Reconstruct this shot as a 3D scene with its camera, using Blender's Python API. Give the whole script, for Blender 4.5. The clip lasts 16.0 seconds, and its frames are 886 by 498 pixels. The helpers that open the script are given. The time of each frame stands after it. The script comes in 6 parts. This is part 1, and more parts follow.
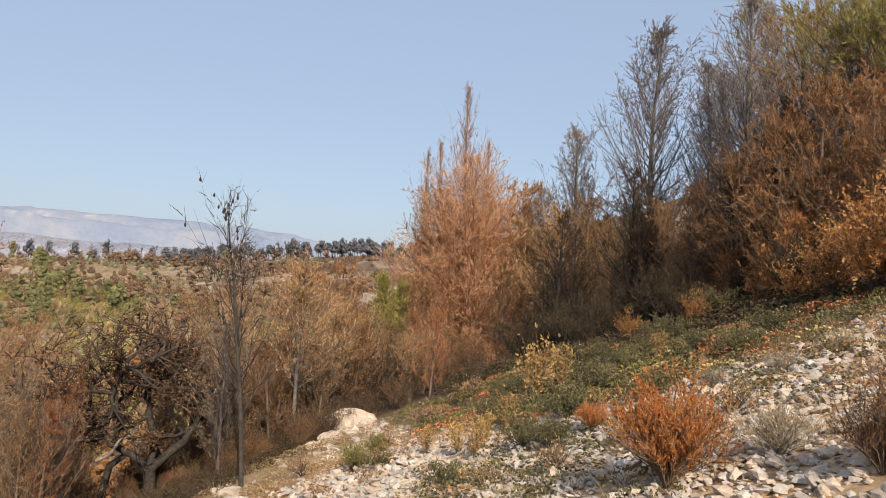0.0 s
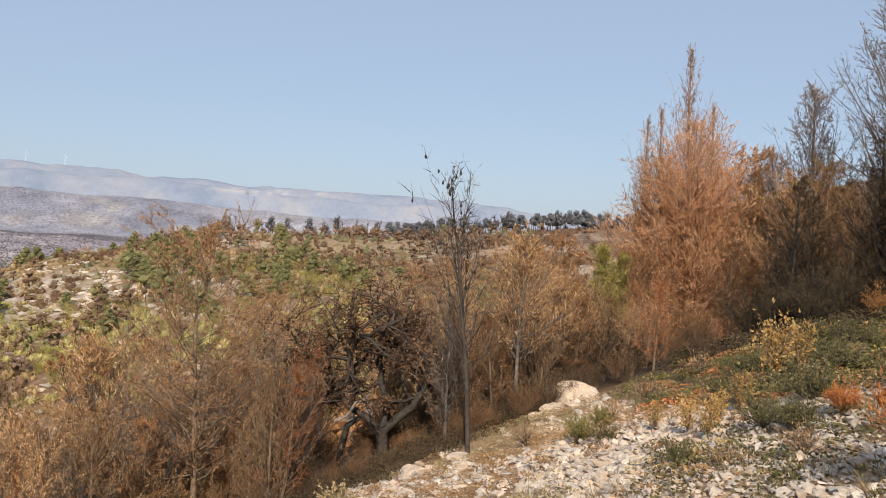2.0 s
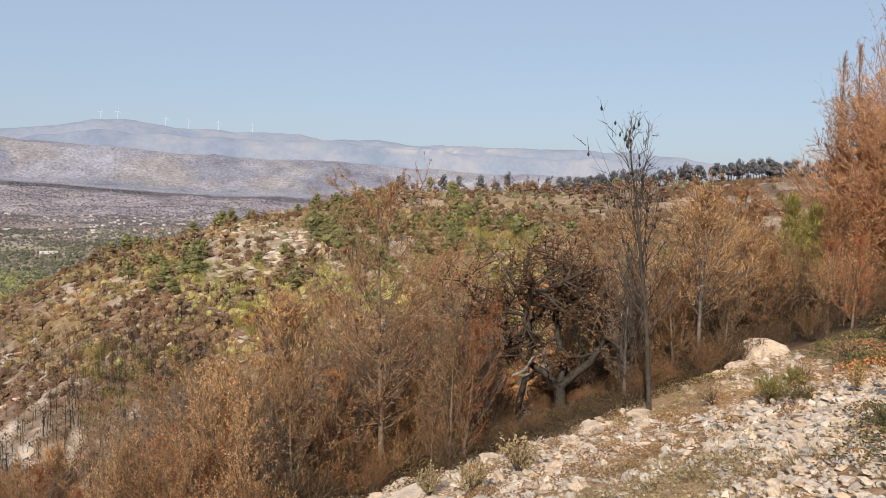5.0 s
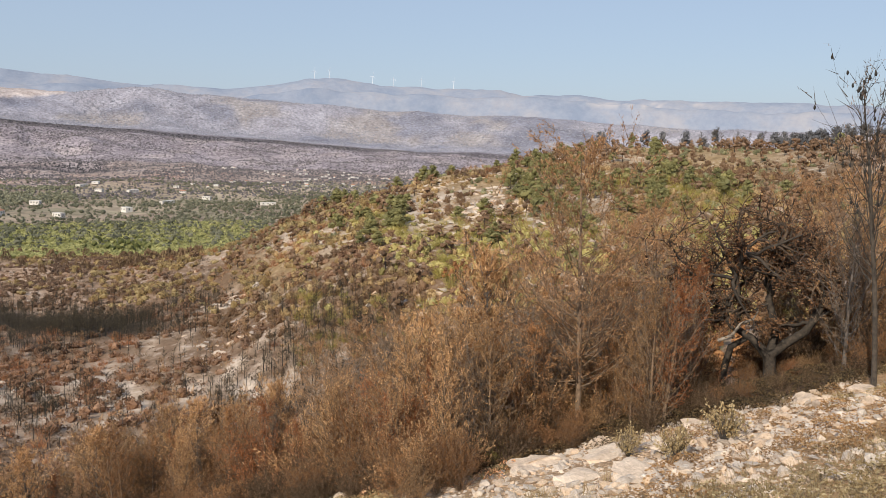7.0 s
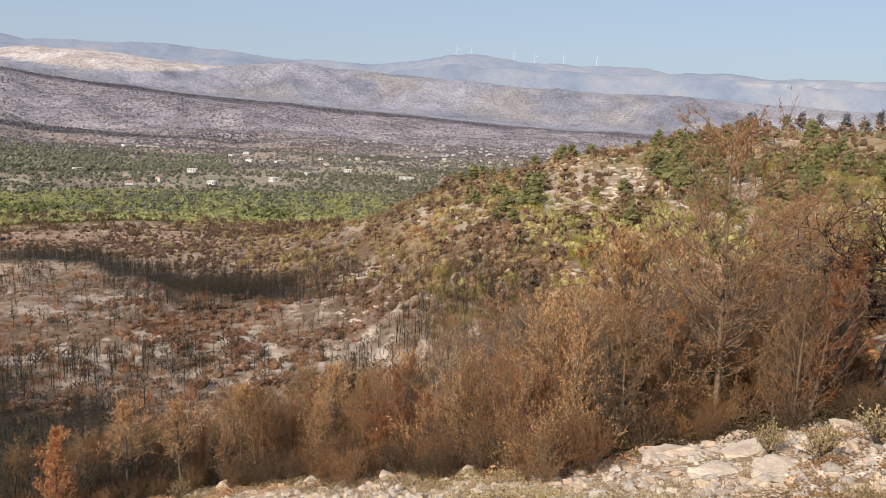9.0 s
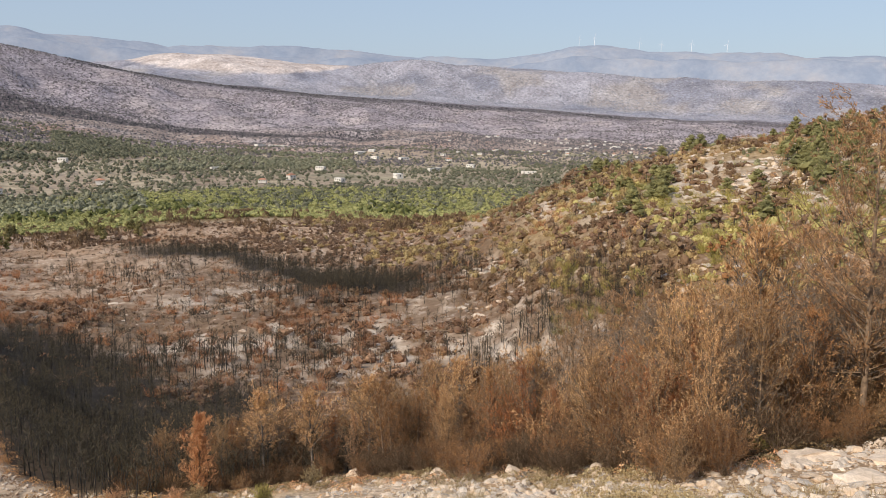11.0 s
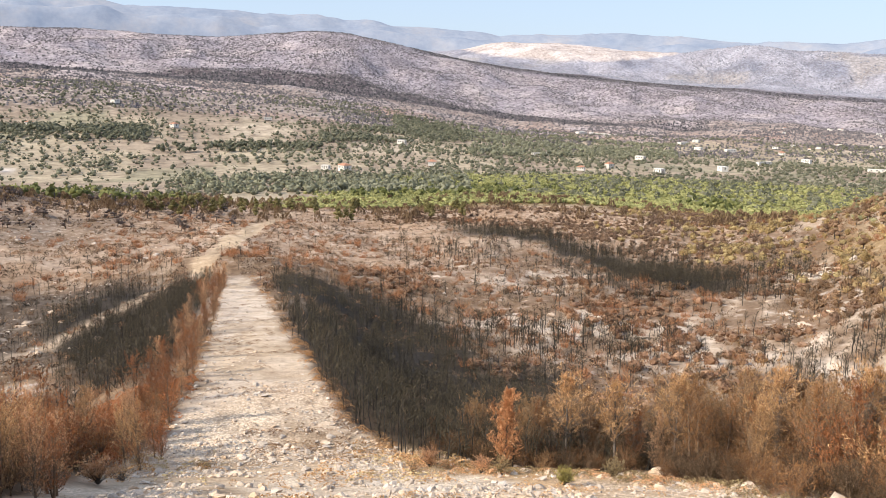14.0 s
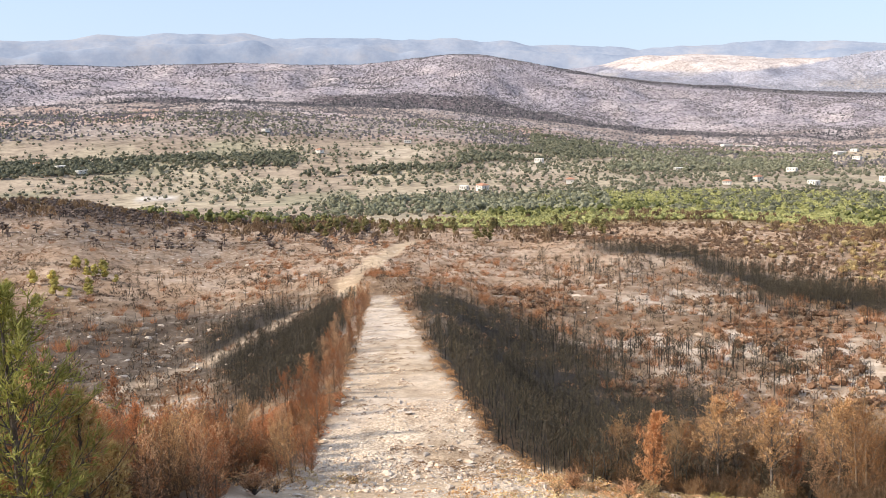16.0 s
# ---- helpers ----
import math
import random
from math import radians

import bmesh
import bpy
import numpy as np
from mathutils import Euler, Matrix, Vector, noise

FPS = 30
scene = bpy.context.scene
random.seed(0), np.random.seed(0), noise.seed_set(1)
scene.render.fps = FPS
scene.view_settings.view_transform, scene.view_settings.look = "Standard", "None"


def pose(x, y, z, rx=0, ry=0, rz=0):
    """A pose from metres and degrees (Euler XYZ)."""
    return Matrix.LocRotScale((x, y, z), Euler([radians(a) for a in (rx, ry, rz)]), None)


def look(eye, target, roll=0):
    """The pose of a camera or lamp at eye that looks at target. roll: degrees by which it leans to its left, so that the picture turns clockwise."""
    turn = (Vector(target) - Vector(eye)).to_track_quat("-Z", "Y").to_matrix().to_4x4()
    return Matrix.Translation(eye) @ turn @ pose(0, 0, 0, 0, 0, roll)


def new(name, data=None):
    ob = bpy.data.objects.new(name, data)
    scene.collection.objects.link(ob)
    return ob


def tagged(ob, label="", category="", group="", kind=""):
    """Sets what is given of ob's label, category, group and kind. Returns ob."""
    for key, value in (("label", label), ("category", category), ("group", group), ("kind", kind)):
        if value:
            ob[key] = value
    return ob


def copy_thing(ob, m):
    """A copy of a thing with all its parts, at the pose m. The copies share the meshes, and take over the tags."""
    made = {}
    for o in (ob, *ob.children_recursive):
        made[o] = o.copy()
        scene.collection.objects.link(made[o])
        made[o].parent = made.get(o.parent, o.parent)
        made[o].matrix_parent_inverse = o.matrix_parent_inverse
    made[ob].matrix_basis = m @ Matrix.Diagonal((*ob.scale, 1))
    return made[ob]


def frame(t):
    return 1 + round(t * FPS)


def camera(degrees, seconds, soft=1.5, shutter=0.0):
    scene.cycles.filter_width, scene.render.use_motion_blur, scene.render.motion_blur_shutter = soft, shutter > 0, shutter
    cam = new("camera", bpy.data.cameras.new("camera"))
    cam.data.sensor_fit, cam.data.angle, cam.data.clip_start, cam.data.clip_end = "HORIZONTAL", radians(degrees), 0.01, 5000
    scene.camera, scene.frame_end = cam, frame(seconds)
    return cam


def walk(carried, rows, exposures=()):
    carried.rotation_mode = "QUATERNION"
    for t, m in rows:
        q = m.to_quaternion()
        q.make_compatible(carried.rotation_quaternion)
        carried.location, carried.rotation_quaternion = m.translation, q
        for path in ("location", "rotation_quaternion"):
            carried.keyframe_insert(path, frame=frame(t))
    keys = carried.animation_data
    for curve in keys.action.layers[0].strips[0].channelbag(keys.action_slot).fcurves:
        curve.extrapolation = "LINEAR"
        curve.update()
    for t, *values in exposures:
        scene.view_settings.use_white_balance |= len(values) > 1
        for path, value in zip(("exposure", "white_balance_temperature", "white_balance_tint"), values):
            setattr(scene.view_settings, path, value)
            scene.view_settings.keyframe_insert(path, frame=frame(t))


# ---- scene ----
cam = camera(56.3, 16.0, soft=0.5)
PATH = [
    (0.0, pose(-0.001, 0.560, 0.0, 91.85, -3.30, 0.00)),
    (0.5, pose(-0.043, 0.558, 0.0, 91.55, -3.38, 4.28)),
    (1.0, pose(-0.086, 0.553, 0.0, 91.18, -2.99, 8.76)),
    (1.5, pose(-0.110, 0.549, 0.0, 90.51, -2.84, 11.31)),
    (2.0, pose(-0.143, 0.542, 0.0, 89.15, -2.85, 14.81)),
    (2.5, pose(-0.166, 0.535, 0.0, 87.82, -2.64, 17.32)),
    (3.0, pose(-0.187, 0.528, 0.0, 86.76, -2.21, 19.58)),
    (3.5, pose(-0.202, 0.522, 0.0, 86.22, -2.11, 21.30)),
    (6.0, pose(-0.298, 0.474, 0.0, 84.59, -0.78, 32.18)),
    (6.5, pose(-0.329, 0.453, 0.0, 83.49, -0.79, 36.08)),
    (7.0, pose(-0.360, 0.429, 0.0, 82.36, -1.24, 40.15)),
    (7.5, pose(-0.380, 0.411, 0.0, 81.56, -1.73, 42.99)),
    (8.0, pose(-0.394, 0.398, 0.0, 81.49, -1.56, 44.88)),
    (8.5, pose(-0.402, 0.390, 0.0, 81.41, -1.68, 46.15)),
    (9.0, pose(-0.424, 0.365, 0.0, 80.52, -2.21, 49.65)),
    (11.5, pose(-0.491, 0.269, 0.0, 80.04, -0.32, 61.38)),
    (12.0, pose(-0.511, 0.229, 0.0, 79.93, -0.36, 65.98)),
    (12.5, pose(-0.522, 0.203, 0.0, 79.88, -0.38, 68.86)),
    (13.0, pose(-0.528, 0.186, 0.0, 79.91, -0.19, 70.65)),
    (13.5, pose(-0.539, 0.153, 0.0, 79.50, -0.10, 74.14)),
    (14.0, pose(-0.551, 0.102, 0.0, 78.84, -0.94, 79.73)),
    (14.5, pose(-0.555, 0.077, 0.0, 77.88, -1.08, 82.28)),
    (15.0, pose(-0.555, 0.077, 0.0, 78.50, 0.21, 82.03)),
    (15.5, pose(-0.558, 0.046, 0.0, 79.66, 1.07, 85.11)),
    (16.0, pose(-0.560, 0.007, 0.0, 80.20, 1.39, 89.01)),
]
walk(cam, PATH, exposures=((0.0, 0.14), (3.0, 0.06), (9.0, 0.05), (11.5, 0.10), (13.5, 0.52), (15.0, 0.68), (16.0, 0.66)))

# ---------------------------------------------------------------- light
SUN_AZ, SUN_EL = 192.0, 34.0      # degrees, turning left from the y axis
sun_way = Vector((-math.sin(radians(SUN_AZ)) * math.cos(radians(SUN_EL)),
                  math.cos(radians(SUN_AZ)) * math.cos(radians(SUN_EL)), math.sin(radians(SUN_EL))))
world = bpy.data.worlds.new("sky")
scene.world = world
world.use_nodes = True
wn, wl = world.node_tree.nodes, world.node_tree.links
sky = wn.new("ShaderNodeTexSky")
sky.sky_type = 'NISHITA'
sky.sun_disc = False
sky.sun_elevation = radians(SUN_EL)
sky.sun_rotation = -radians(SUN_AZ)
sky.air_density, sky.dust_density, sky.ozone_density = 1.0, 1.0, 2.6
veil = wn.new("ShaderNodeMix")          # dry summer haze pales the whole sky
veil.data_type = 'RGBA'
veil.inputs[0].default_value = 0.70
wl.new(sky.outputs[0], veil.inputs[6])
veil.inputs[7].default_value = (3.35, 4.05, 5.25, 1)
wl.new(veil.outputs[2], wn["Background"].inputs[0])
wn["Background"].inputs[1].default_value = 0.125
sun = new("sun", bpy.data.lights.new("sun", 'SUN'))
sun.data.energy, sun.data.angle, sun.data.color = 4.45, radians(0.6), (1.0, 0.90, 0.75)
sun.matrix_world = look(sun_way * 100, (0, 0, 0))

# ---------------------------------------------------------------- small tools


def hashed(ix, iy, seed):
    v = np.sin(ix * 127.1 + iy * 311.7 + seed * 74.7) * 43758.5453
    return v - np.floor(v)


def vnoise(x, y, wave, seed=0):
    """Smooth noise from -1 to 1 with that wavelength in metres."""
    x, y = np.asarray(x) / wave, np.asarray(y) / wave
    ix, iy = np.floor(x), np.floor(y)
    fx, fy = x - ix, y - iy
    fx, fy = fx * fx * (3 - 2 * fx), fy * fy * (3 - 2 * fy)
    a, b = hashed(ix, iy, seed), hashed(ix + 1, iy, seed)
    c, d = hashed(ix, iy + 1, seed), hashed(ix + 1, iy + 1, seed)
    return 2 * (a + (b - a) * fx + (c - a) * fy + (a - b - c + d) * fx * fy) - 1


def fbm(x, y, wave, seed=0, steps=4):
    v = sum(vnoise(x, y, wave / 2.1 ** k, seed + k) / 2 ** k for k in range(steps))
    return v / 1.6


def step(a, b, v):
    v = np.clip((v - a) / (b - a), 0, 1)
    return v * v * (3 - 2 * v)


def mesh_of(name, V, F, mats, index=None, smooth=False):
    """A mesh from arrays: corners V, faces F (all of one size), materials, and each face's material."""
    V, F = np.asarray(V, dtype=np.float32), np.asarray(F, dtype=np.int32)
    me = bpy.data.meshes.new(name)
    k = F.shape[1]
    me.vertices.add(len(V))
    me.vertices.foreach_set("co", V.ravel())
    me.loops.add(F.size)
    me.loops.foreach_set("vertex_index", F.ravel())
    me.polygons.add(len(F))
    me.polygons.foreach_set("loop_start", np.arange(len(F), dtype=np.int32) * k)
    for m in mats:
        me.materials.append(m)
    if index is not None:
        me.polygons.foreach_set("material_index", np.asarray(index, dtype=np.int32))
    me.polygons.foreach_set("use_smooth", np.full(len(F), smooth, dtype=bool))
    me.update(calc_edges=True)
    return me


class Buf:
    """Triangles gathered for one mesh."""

    def __init__(self):
        self.V, self.F, self.n = [], [], 0

    def add(self, V, F):
        self.V.append(np.asarray(V, dtype=float))
        self.F.append(np.asarray(F, dtype=int) + self.n)
        self.n += len(V)

    def tube(self, pts, radii, sides=4):
        pts = np.asarray(pts, dtype=float)
        k = len(pts)
        way = np.gradient(pts, axis=0)
        way /= np.linalg.norm(way, axis=1)[:, None] + 1e-9
        ref = np.array([1.0, 0, 0]) if abs(way[0][0]) < 0.8 else np.array([0, 1.0, 0])
        a = np.cross(way, ref)
        a /= np.linalg.norm(a, axis=1)[:, None]
        b = np.cross(way, a)
        ang = np.arange(sides) * 2 * np.pi / sides
        ring = a[:, None] * np.cos(ang)[None, :, None] + b[:, None] * np.sin(ang)[None, :, None]
        V = pts[:, None] + ring * np.asarray(radii)[:, None, None]
        F = []
        for i in range(k - 1):
            for j in range(sides):
                p, q = i * sides + j, i * sides + (j + 1) % sides
                F += [(p, q, q + sides), (p, q + sides, p + sides)]
        self.add(V.reshape(-1, 3), F)

    def blades(self, P, D, length, width, rng, leaf=False):
        """Narrow triangles from P along D; with leaf, lozenges of two triangles."""
        P, D = np.asarray(P, dtype=float), np.asarray(D, dtype=float)
        n = len(P)
        if not n:
            return
        D = D / (np.linalg.norm(D, axis=1)[:, None] + 1e-9)
        side = np.cross(D, rng.normal(size=(n, 3)))
        side /= np.linalg.norm(side, axis=1)[:, None] + 1e-9
        L = (length * rng.uniform(0.6, 1.3, n))[:, None]
        W = (width * rng.uniform(0.7, 1.3, n))[:, None]
        i = np.arange(n)
        if leaf:
            V = np.stack([P, P + D * L * 0.5 + side * W / 2, P + D * L, P + D * L * 0.5 - side * W / 2], 1)
            F = np.concatenate([np.stack([4 * i, 4 * i + 1, 4 * i + 2], 1), np.stack([4 * i, 4 * i + 2, 4 * i + 3], 1)])
        else:
            V = np.stack([P - side * W / 2, P + side * W / 2, P + D * L], 1)
            F = np.stack([3 * i, 3 * i + 1, 3 * i + 2], 1)
        self.add(V.reshape(-1, 3), F)

    def arrays(self):
        return np.concatenate(self.V), np.concatenate(self.F)

    def mesh(self, name, mat, smooth=False):
        V, F = self.arrays()
        return mesh_of(name, V, F, [mat], smooth=smooth)


def part(name, buf, mat, parent, label="", smooth=False):
    ob = new(name, buf.mesh(name, mat, smooth) if isinstance(buf, Buf) else buf)
    ob.parent = parent
    return tagged(ob, label)


def scatter(name, temps, pos, scale, mats, rng, label, category, lean=0.04):
    """ONE object of stuff: templates (V, F, material index) set down at many places."""
    Vs, Fs, Is, n = [], [], [], 0
    pick = rng.randint(0, len(temps), len(pos))
    turn = rng.uniform(0, 2 * np.pi, len(pos))
    tilt = rng.normal(0, lean, (len(pos), 2))
    for k, (V, F, I) in enumerate(temps):
        w = np.nonzero(pick == k)[0]
        if not len(w):
            continue
        c, s = np.cos(turn[w])[:, None], np.sin(turn[w])[:, None]
        sc = np.asarray(scale)[w]
        sxy = (sc if sc.ndim == 1 else sc[:, 0])[:, None]
        sz = (sc if sc.ndim == 1 else sc[:, 1])[:, None]
        X = (V[None, :, 0] * c - V[None, :, 1] * s) * sxy
        Y = (V[None, :, 0] * s + V[None, :, 1] * c) * sxy
        Z = V[None, :, 2] * sz
        X, Y = X + Z * tilt[w, :1], Y + Z * tilt[w, 1:]
        A = np.stack([X, Y, Z], 2) + np.asarray(pos)[w][:, None]
        Vs.append(A.reshape(-1, 3))
        Fs.append((F[None] + (np.arange(len(w)) * len(V))[:, None, None] + n).reshape(-1, 3))
        Is.append(np.tile(I, len(w)))
        n += len(w) * len(V)
    me = mesh_of(name, np.concatenate(Vs), np.concatenate(Fs), mats, np.concatenate(Is))
    return tagged(new(name, me), label, category, kind="stuff")


# ---------------------------------------------------------------- materials
def material(name):
    m = bpy.data.materials.new(name)
    m.use_nodes = True
    n, l = m.node_tree.nodes, m.node_tree.links
    return m, n, l, n["Principled BSDF"]


def ramp(n, stops):
    r = n.new("ShaderNodeValToRGB")
    e = r.color_ramp.elements
    while len(e) < len(stops):
        e.new(0.5)
    for k, (p, c) in enumerate(stops):
        e[k].position, e[k].color = p, (*c, 1)
    return r


def mixer(n, l, a, b, fac, kind='MIX'):
    x = n.new("ShaderNodeMix")
    x.data_type, x.blend_type = 'RGBA', kind
    for sock, v in ((6, a), (7, b), (0, fac)):
        if isinstance(v, (int, float)):
            x.inputs[sock].default_value = v
        elif isinstance(v, tuple):
            x.inputs[sock].default_value = (*v, 1)
        else:
            l.new(v, x.inputs[sock])
    return x.outputs[2]


def noise_tex(n, l, scale, detail=4, rough=0.6):
    t = n.new("ShaderNodeTexCoord")
    x = n.new("ShaderNodeTexNoise")
    x.inputs["Scale"].default_value, x.inputs["Detail"].default_value, x.inputs["Roughness"].default_value = scale, detail, rough
    l.new(t.outputs["Object"], x.inputs["Vector"])
    return x


def foliage(name, dark, mid, light, through_light=0.25, low=0.78, high=1.2):
    """Leaves or needles: each blade has its own shade, each plant its own tone."""
    m, n, l, b = material(name)
    g = n.new("ShaderNodeNewGeometry")
    r = ramp(n, [(0.0, dark), (0.5, mid), (1.0, light)])
    l.new(g.outputs["Random Per Island"], r.inputs[0])
    o = n.new("ShaderNodeObjectInfo")
    h = n.new("ShaderNodeHueSaturation")
    mp = n.new("ShaderNodeMapRange")
    mp.inputs[3].default_value, mp.inputs[4].default_value = low, high
    l.new(o.outputs["Random"], mp.inputs[0])
    l.new(mp.outputs[0], h.inputs["Value"])
    l.new(r.outputs[0], h.inputs["Color"])
    patch = noise_tex(n, l, 0.11, 3)
    pr = ramp(n, [(0.3, (0.68, 0.70, 0.74)), (0.7, (1.24, 1.2, 1.16))])
    l.new(patch.outputs[0], pr.inputs[0])
    tone = mixer(n, l, h.outputs[0], pr.outputs[0], 1.0, 'MULTIPLY')
    l.new(tone, b.inputs["Base Color"])
    b.inputs["Roughness"].default_value = 0.75
    b.inputs["Specular IOR Level"].default_value = 0.2
    if through_light:
        t = n.new("ShaderNodeBsdfTranslucent")
        l.new(tone, t.inputs[0])
        x = n.new("ShaderNodeMixShader")
        x.inputs[0].default_value = through_light
        l.new(b.outputs[0], x.inputs[1])
        l.new(t.outputs[0], x.inputs[2])
        l.new(x.outputs[0], n["Material Output"].inputs[0])
    return m


def bark(name, dark, light, scale=9.0):
    m, n, l, b = material(name)
    x = noise_tex(n, l, scale, 5)
    r = ramp(n, [(0.35, dark), (0.7, light)])
    l.new(x.outputs[0], r.inputs[0])
    l.new(r.outputs[0], b.inputs["Base Color"])
    b.inputs["Roughness"].default_value = 0.9
    u = n.new("ShaderNodeBump")
    u.inputs["Strength"].default_value, u.inputs["Distance"].default_value = 0.5, 0.02
    l.new(x.outputs[0], u.inputs["Height"])
    l.new(u.outputs[0], b.inputs["Normal"])
    return m


def stone(name, a, c, e):
    m, n, l, b = material(name)
    x, y = noise_tex(n, l, 2.5, 5), noise_tex(n, l, 22.0, 4)
    g = n.new("ShaderNodeNewGeometry")
    r = ramp(n, [(0.3, a), (0.55, c), (0.8, e)])
    l.new(x.outputs[0], r.inputs[0])
    r2 = ramp(n, [(0.25, (0.72, 0.68, 0.62)), (0.7, (1.08, 1.06, 1.04))])
    l.new(y.outputs[0], r2.inputs[0])
    c1 = mixer(n, l, r.outputs[0], r2.outputs[0], 1.0, 'MULTIPLY')
    r3 = ramp(n, [(0.0, (0.70, 0.66, 0.62)), (0.3, (0.92, 0.91, 0.90)), (0.5, (1, 0.95, 0.89)), (0.78, (1.05, 0.88, 0.70)), (1.0, (1.16, 1.15, 1.14))])
    l.new(g.outputs["Random Per Island"], r3.inputs[0])
    c2 = mixer(n, l, c1, r3.outputs[0], 1.0, 'MULTIPLY')
    l.new(c2, b.inputs["Base Color"])
    b.inputs["Roughness"].default_value = 0.9
    u = n.new("ShaderNodeBump")
    u.inputs["Strength"].default_value, u.inputs["Distance"].default_value = 0.7, 0.03
    l.new(y.outputs[0], u.inputs["Height"])
    l.new(u.outputs[0], b.inputs["Normal"])
    return m


def plain(name, col, rough=0.7, scale=3.0, vary=0.15):
    m, n, l, b = material(name)
    x = noise_tex(n, l, scale, 4)
    lo, hi = tuple(c * (1 - vary) for c in col), tuple(min(1, c * (1 + vary)) for c in col)
    r = ramp(n, [(0.3, lo), (0.7, hi)])
    l.new(x.outputs[0], r.inputs[0])
    l.new(r.outputs[0], b.inputs["Base Color"])
    b.inputs["Roughness"].default_value = rough
    return m


M_ORANGE = foliage("needles_orange", (0.52, 0.25, 0.115), (0.84, 0.49, 0.26), (0.92, 0.66, 0.43), 0.5)
M_RUST = foliage("needles_rust", (0.24, 0.085, 0.035), (0.50, 0.19, 0.075), (0.66, 0.31, 0.14), 0.25, 0.6, 1.3)
M_BROWN = foliage("needles_brown", (0.30, 0.16, 0.07), (0.57, 0.335, 0.155), (0.76, 0.51, 0.275), 0.25, 0.6, 1.3)
M_GREYTWIG = foliage("needles_grey", (0.21, 0.165, 0.14), (0.42, 0.335, 0.29), (0.60, 0.50, 0.445), 0.3, 0.65, 1.25)
# darkened needles that paint in shade low in the wood and brush
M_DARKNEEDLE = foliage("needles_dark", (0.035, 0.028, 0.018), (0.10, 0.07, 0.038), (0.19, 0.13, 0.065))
M_GREEN = foliage("needles_green", (0.11, 0.125, 0.04), (0.215, 0.225, 0.08), (0.32, 0.315, 0.125))
M_LIME = foliage("needles_lime", (0.21, 0.185, 0.05), (0.37, 0.32, 0.09), (0.50, 0.425, 0.14))
M_YELLOW = foliage("leaves_yellow", (0.38, 0.25, 0.085), (0.60, 0.44, 0.18), (0.75, 0.61, 0.31))
M_STRAW = foliage("straw", (0.26, 0.18, 0.085), (0.44, 0.33, 0.17), (0.58, 0.47, 0.28))
M_OLIVE = foliage("leaves_olive", (0.095, 0.085, 0.034), (0.185, 0.165, 0.065), (0.29, 0.245, 0.11))
M_REDSHRUB = foliage("leaves_red", (0.42, 0.13, 0.03), (0.74, 0.28, 0.07), (0.88, 0.43, 0.14), 0.4)
# valley leaves are paled, so haze sits in their colour
M_VALLEY = foliage("leaves_valley", (0.135, 0.138, 0.09), (0.205, 0.205, 0.138), (0.28, 0.275, 0.19))
M_UMBER = foliage("needles_umber", (0.165, 0.075, 0.032), (0.36, 0.175, 0.073), (0.52, 0.29, 0.13), 0.25, 0.6, 1.3)
M_BARK = bark("bark", (0.05, 0.042, 0.036), (0.16, 0.135, 0.115))
M_ASHBARK = bark("ashen_bark", (0.095, 0.08, 0.07), (0.25, 0.21, 0.18))
M_PALEBARK = bark("pale_bark", (0.20, 0.165, 0.13), (0.42, 0.36, 0.30))
M_CHAR = bark("charred_bark", (0.012, 0.011, 0.010), (0.05, 0.045, 0.04))
# withered needles with shade painted into their colour
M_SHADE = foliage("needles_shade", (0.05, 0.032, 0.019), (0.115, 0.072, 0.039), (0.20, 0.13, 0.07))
M_STAND = foliage("needles_stand", (0.25, 0.125, 0.055), (0.48, 0.265, 0.12), (0.66, 0.41, 0.21))
M_DUN = foliage("twigs_dun", (0.17, 0.115, 0.075), (0.275, 0.195, 0.13), (0.38, 0.285, 0.20))
M_TWIG = bark("twig_bark", (0.11, 0.072, 0.046), (0.31, 0.215, 0.14))
M_RUSSETTWIG = bark("russet_twigs", (0.24, 0.13, 0.068), (0.52, 0.305, 0.165))
M_SOOT = foliage("charred_twigs", (0.05, 0.04, 0.03), (0.10, 0.078, 0.056), (0.17, 0.135, 0.098), 0)
M_SINGE = foliage("singed_crowns", (0.03, 0.025, 0.017), (0.06, 0.049, 0.031), (0.105, 0.085, 0.055), 0.1)
M_STONE = stone("limestone", (0.44, 0.38, 0.33), (0.64, 0.572, 0.51), (0.82, 0.765, 0.71))
M_PALEROCK = stone("pale_rock", (0.52, 0.46, 0.41), (0.69, 0.63, 0.575), (0.82, 0.78, 0.74))
# hill scrub has a bluish tint, the haze put into its colour
M_HILLBUSH = foliage("hill_scrub", (0.115, 0.103, 0.11), (0.165, 0.147, 0.152), (0.215, 0.193, 0.193), 0)
M_WHITEWALL = plain("whitewash", (0.66, 0.62, 0.57), 0.8)
M_TERRACOTTA = plain("terracotta", (0.42, 0.21, 0.13), 0.85)
M_GLASS = plain("dark_window", (0.06, 0.07, 0.08), 0.2)
M_TURBINE = plain("white_steel", (0.8, 0.8, 0.82), 0.4, vary=0.03)


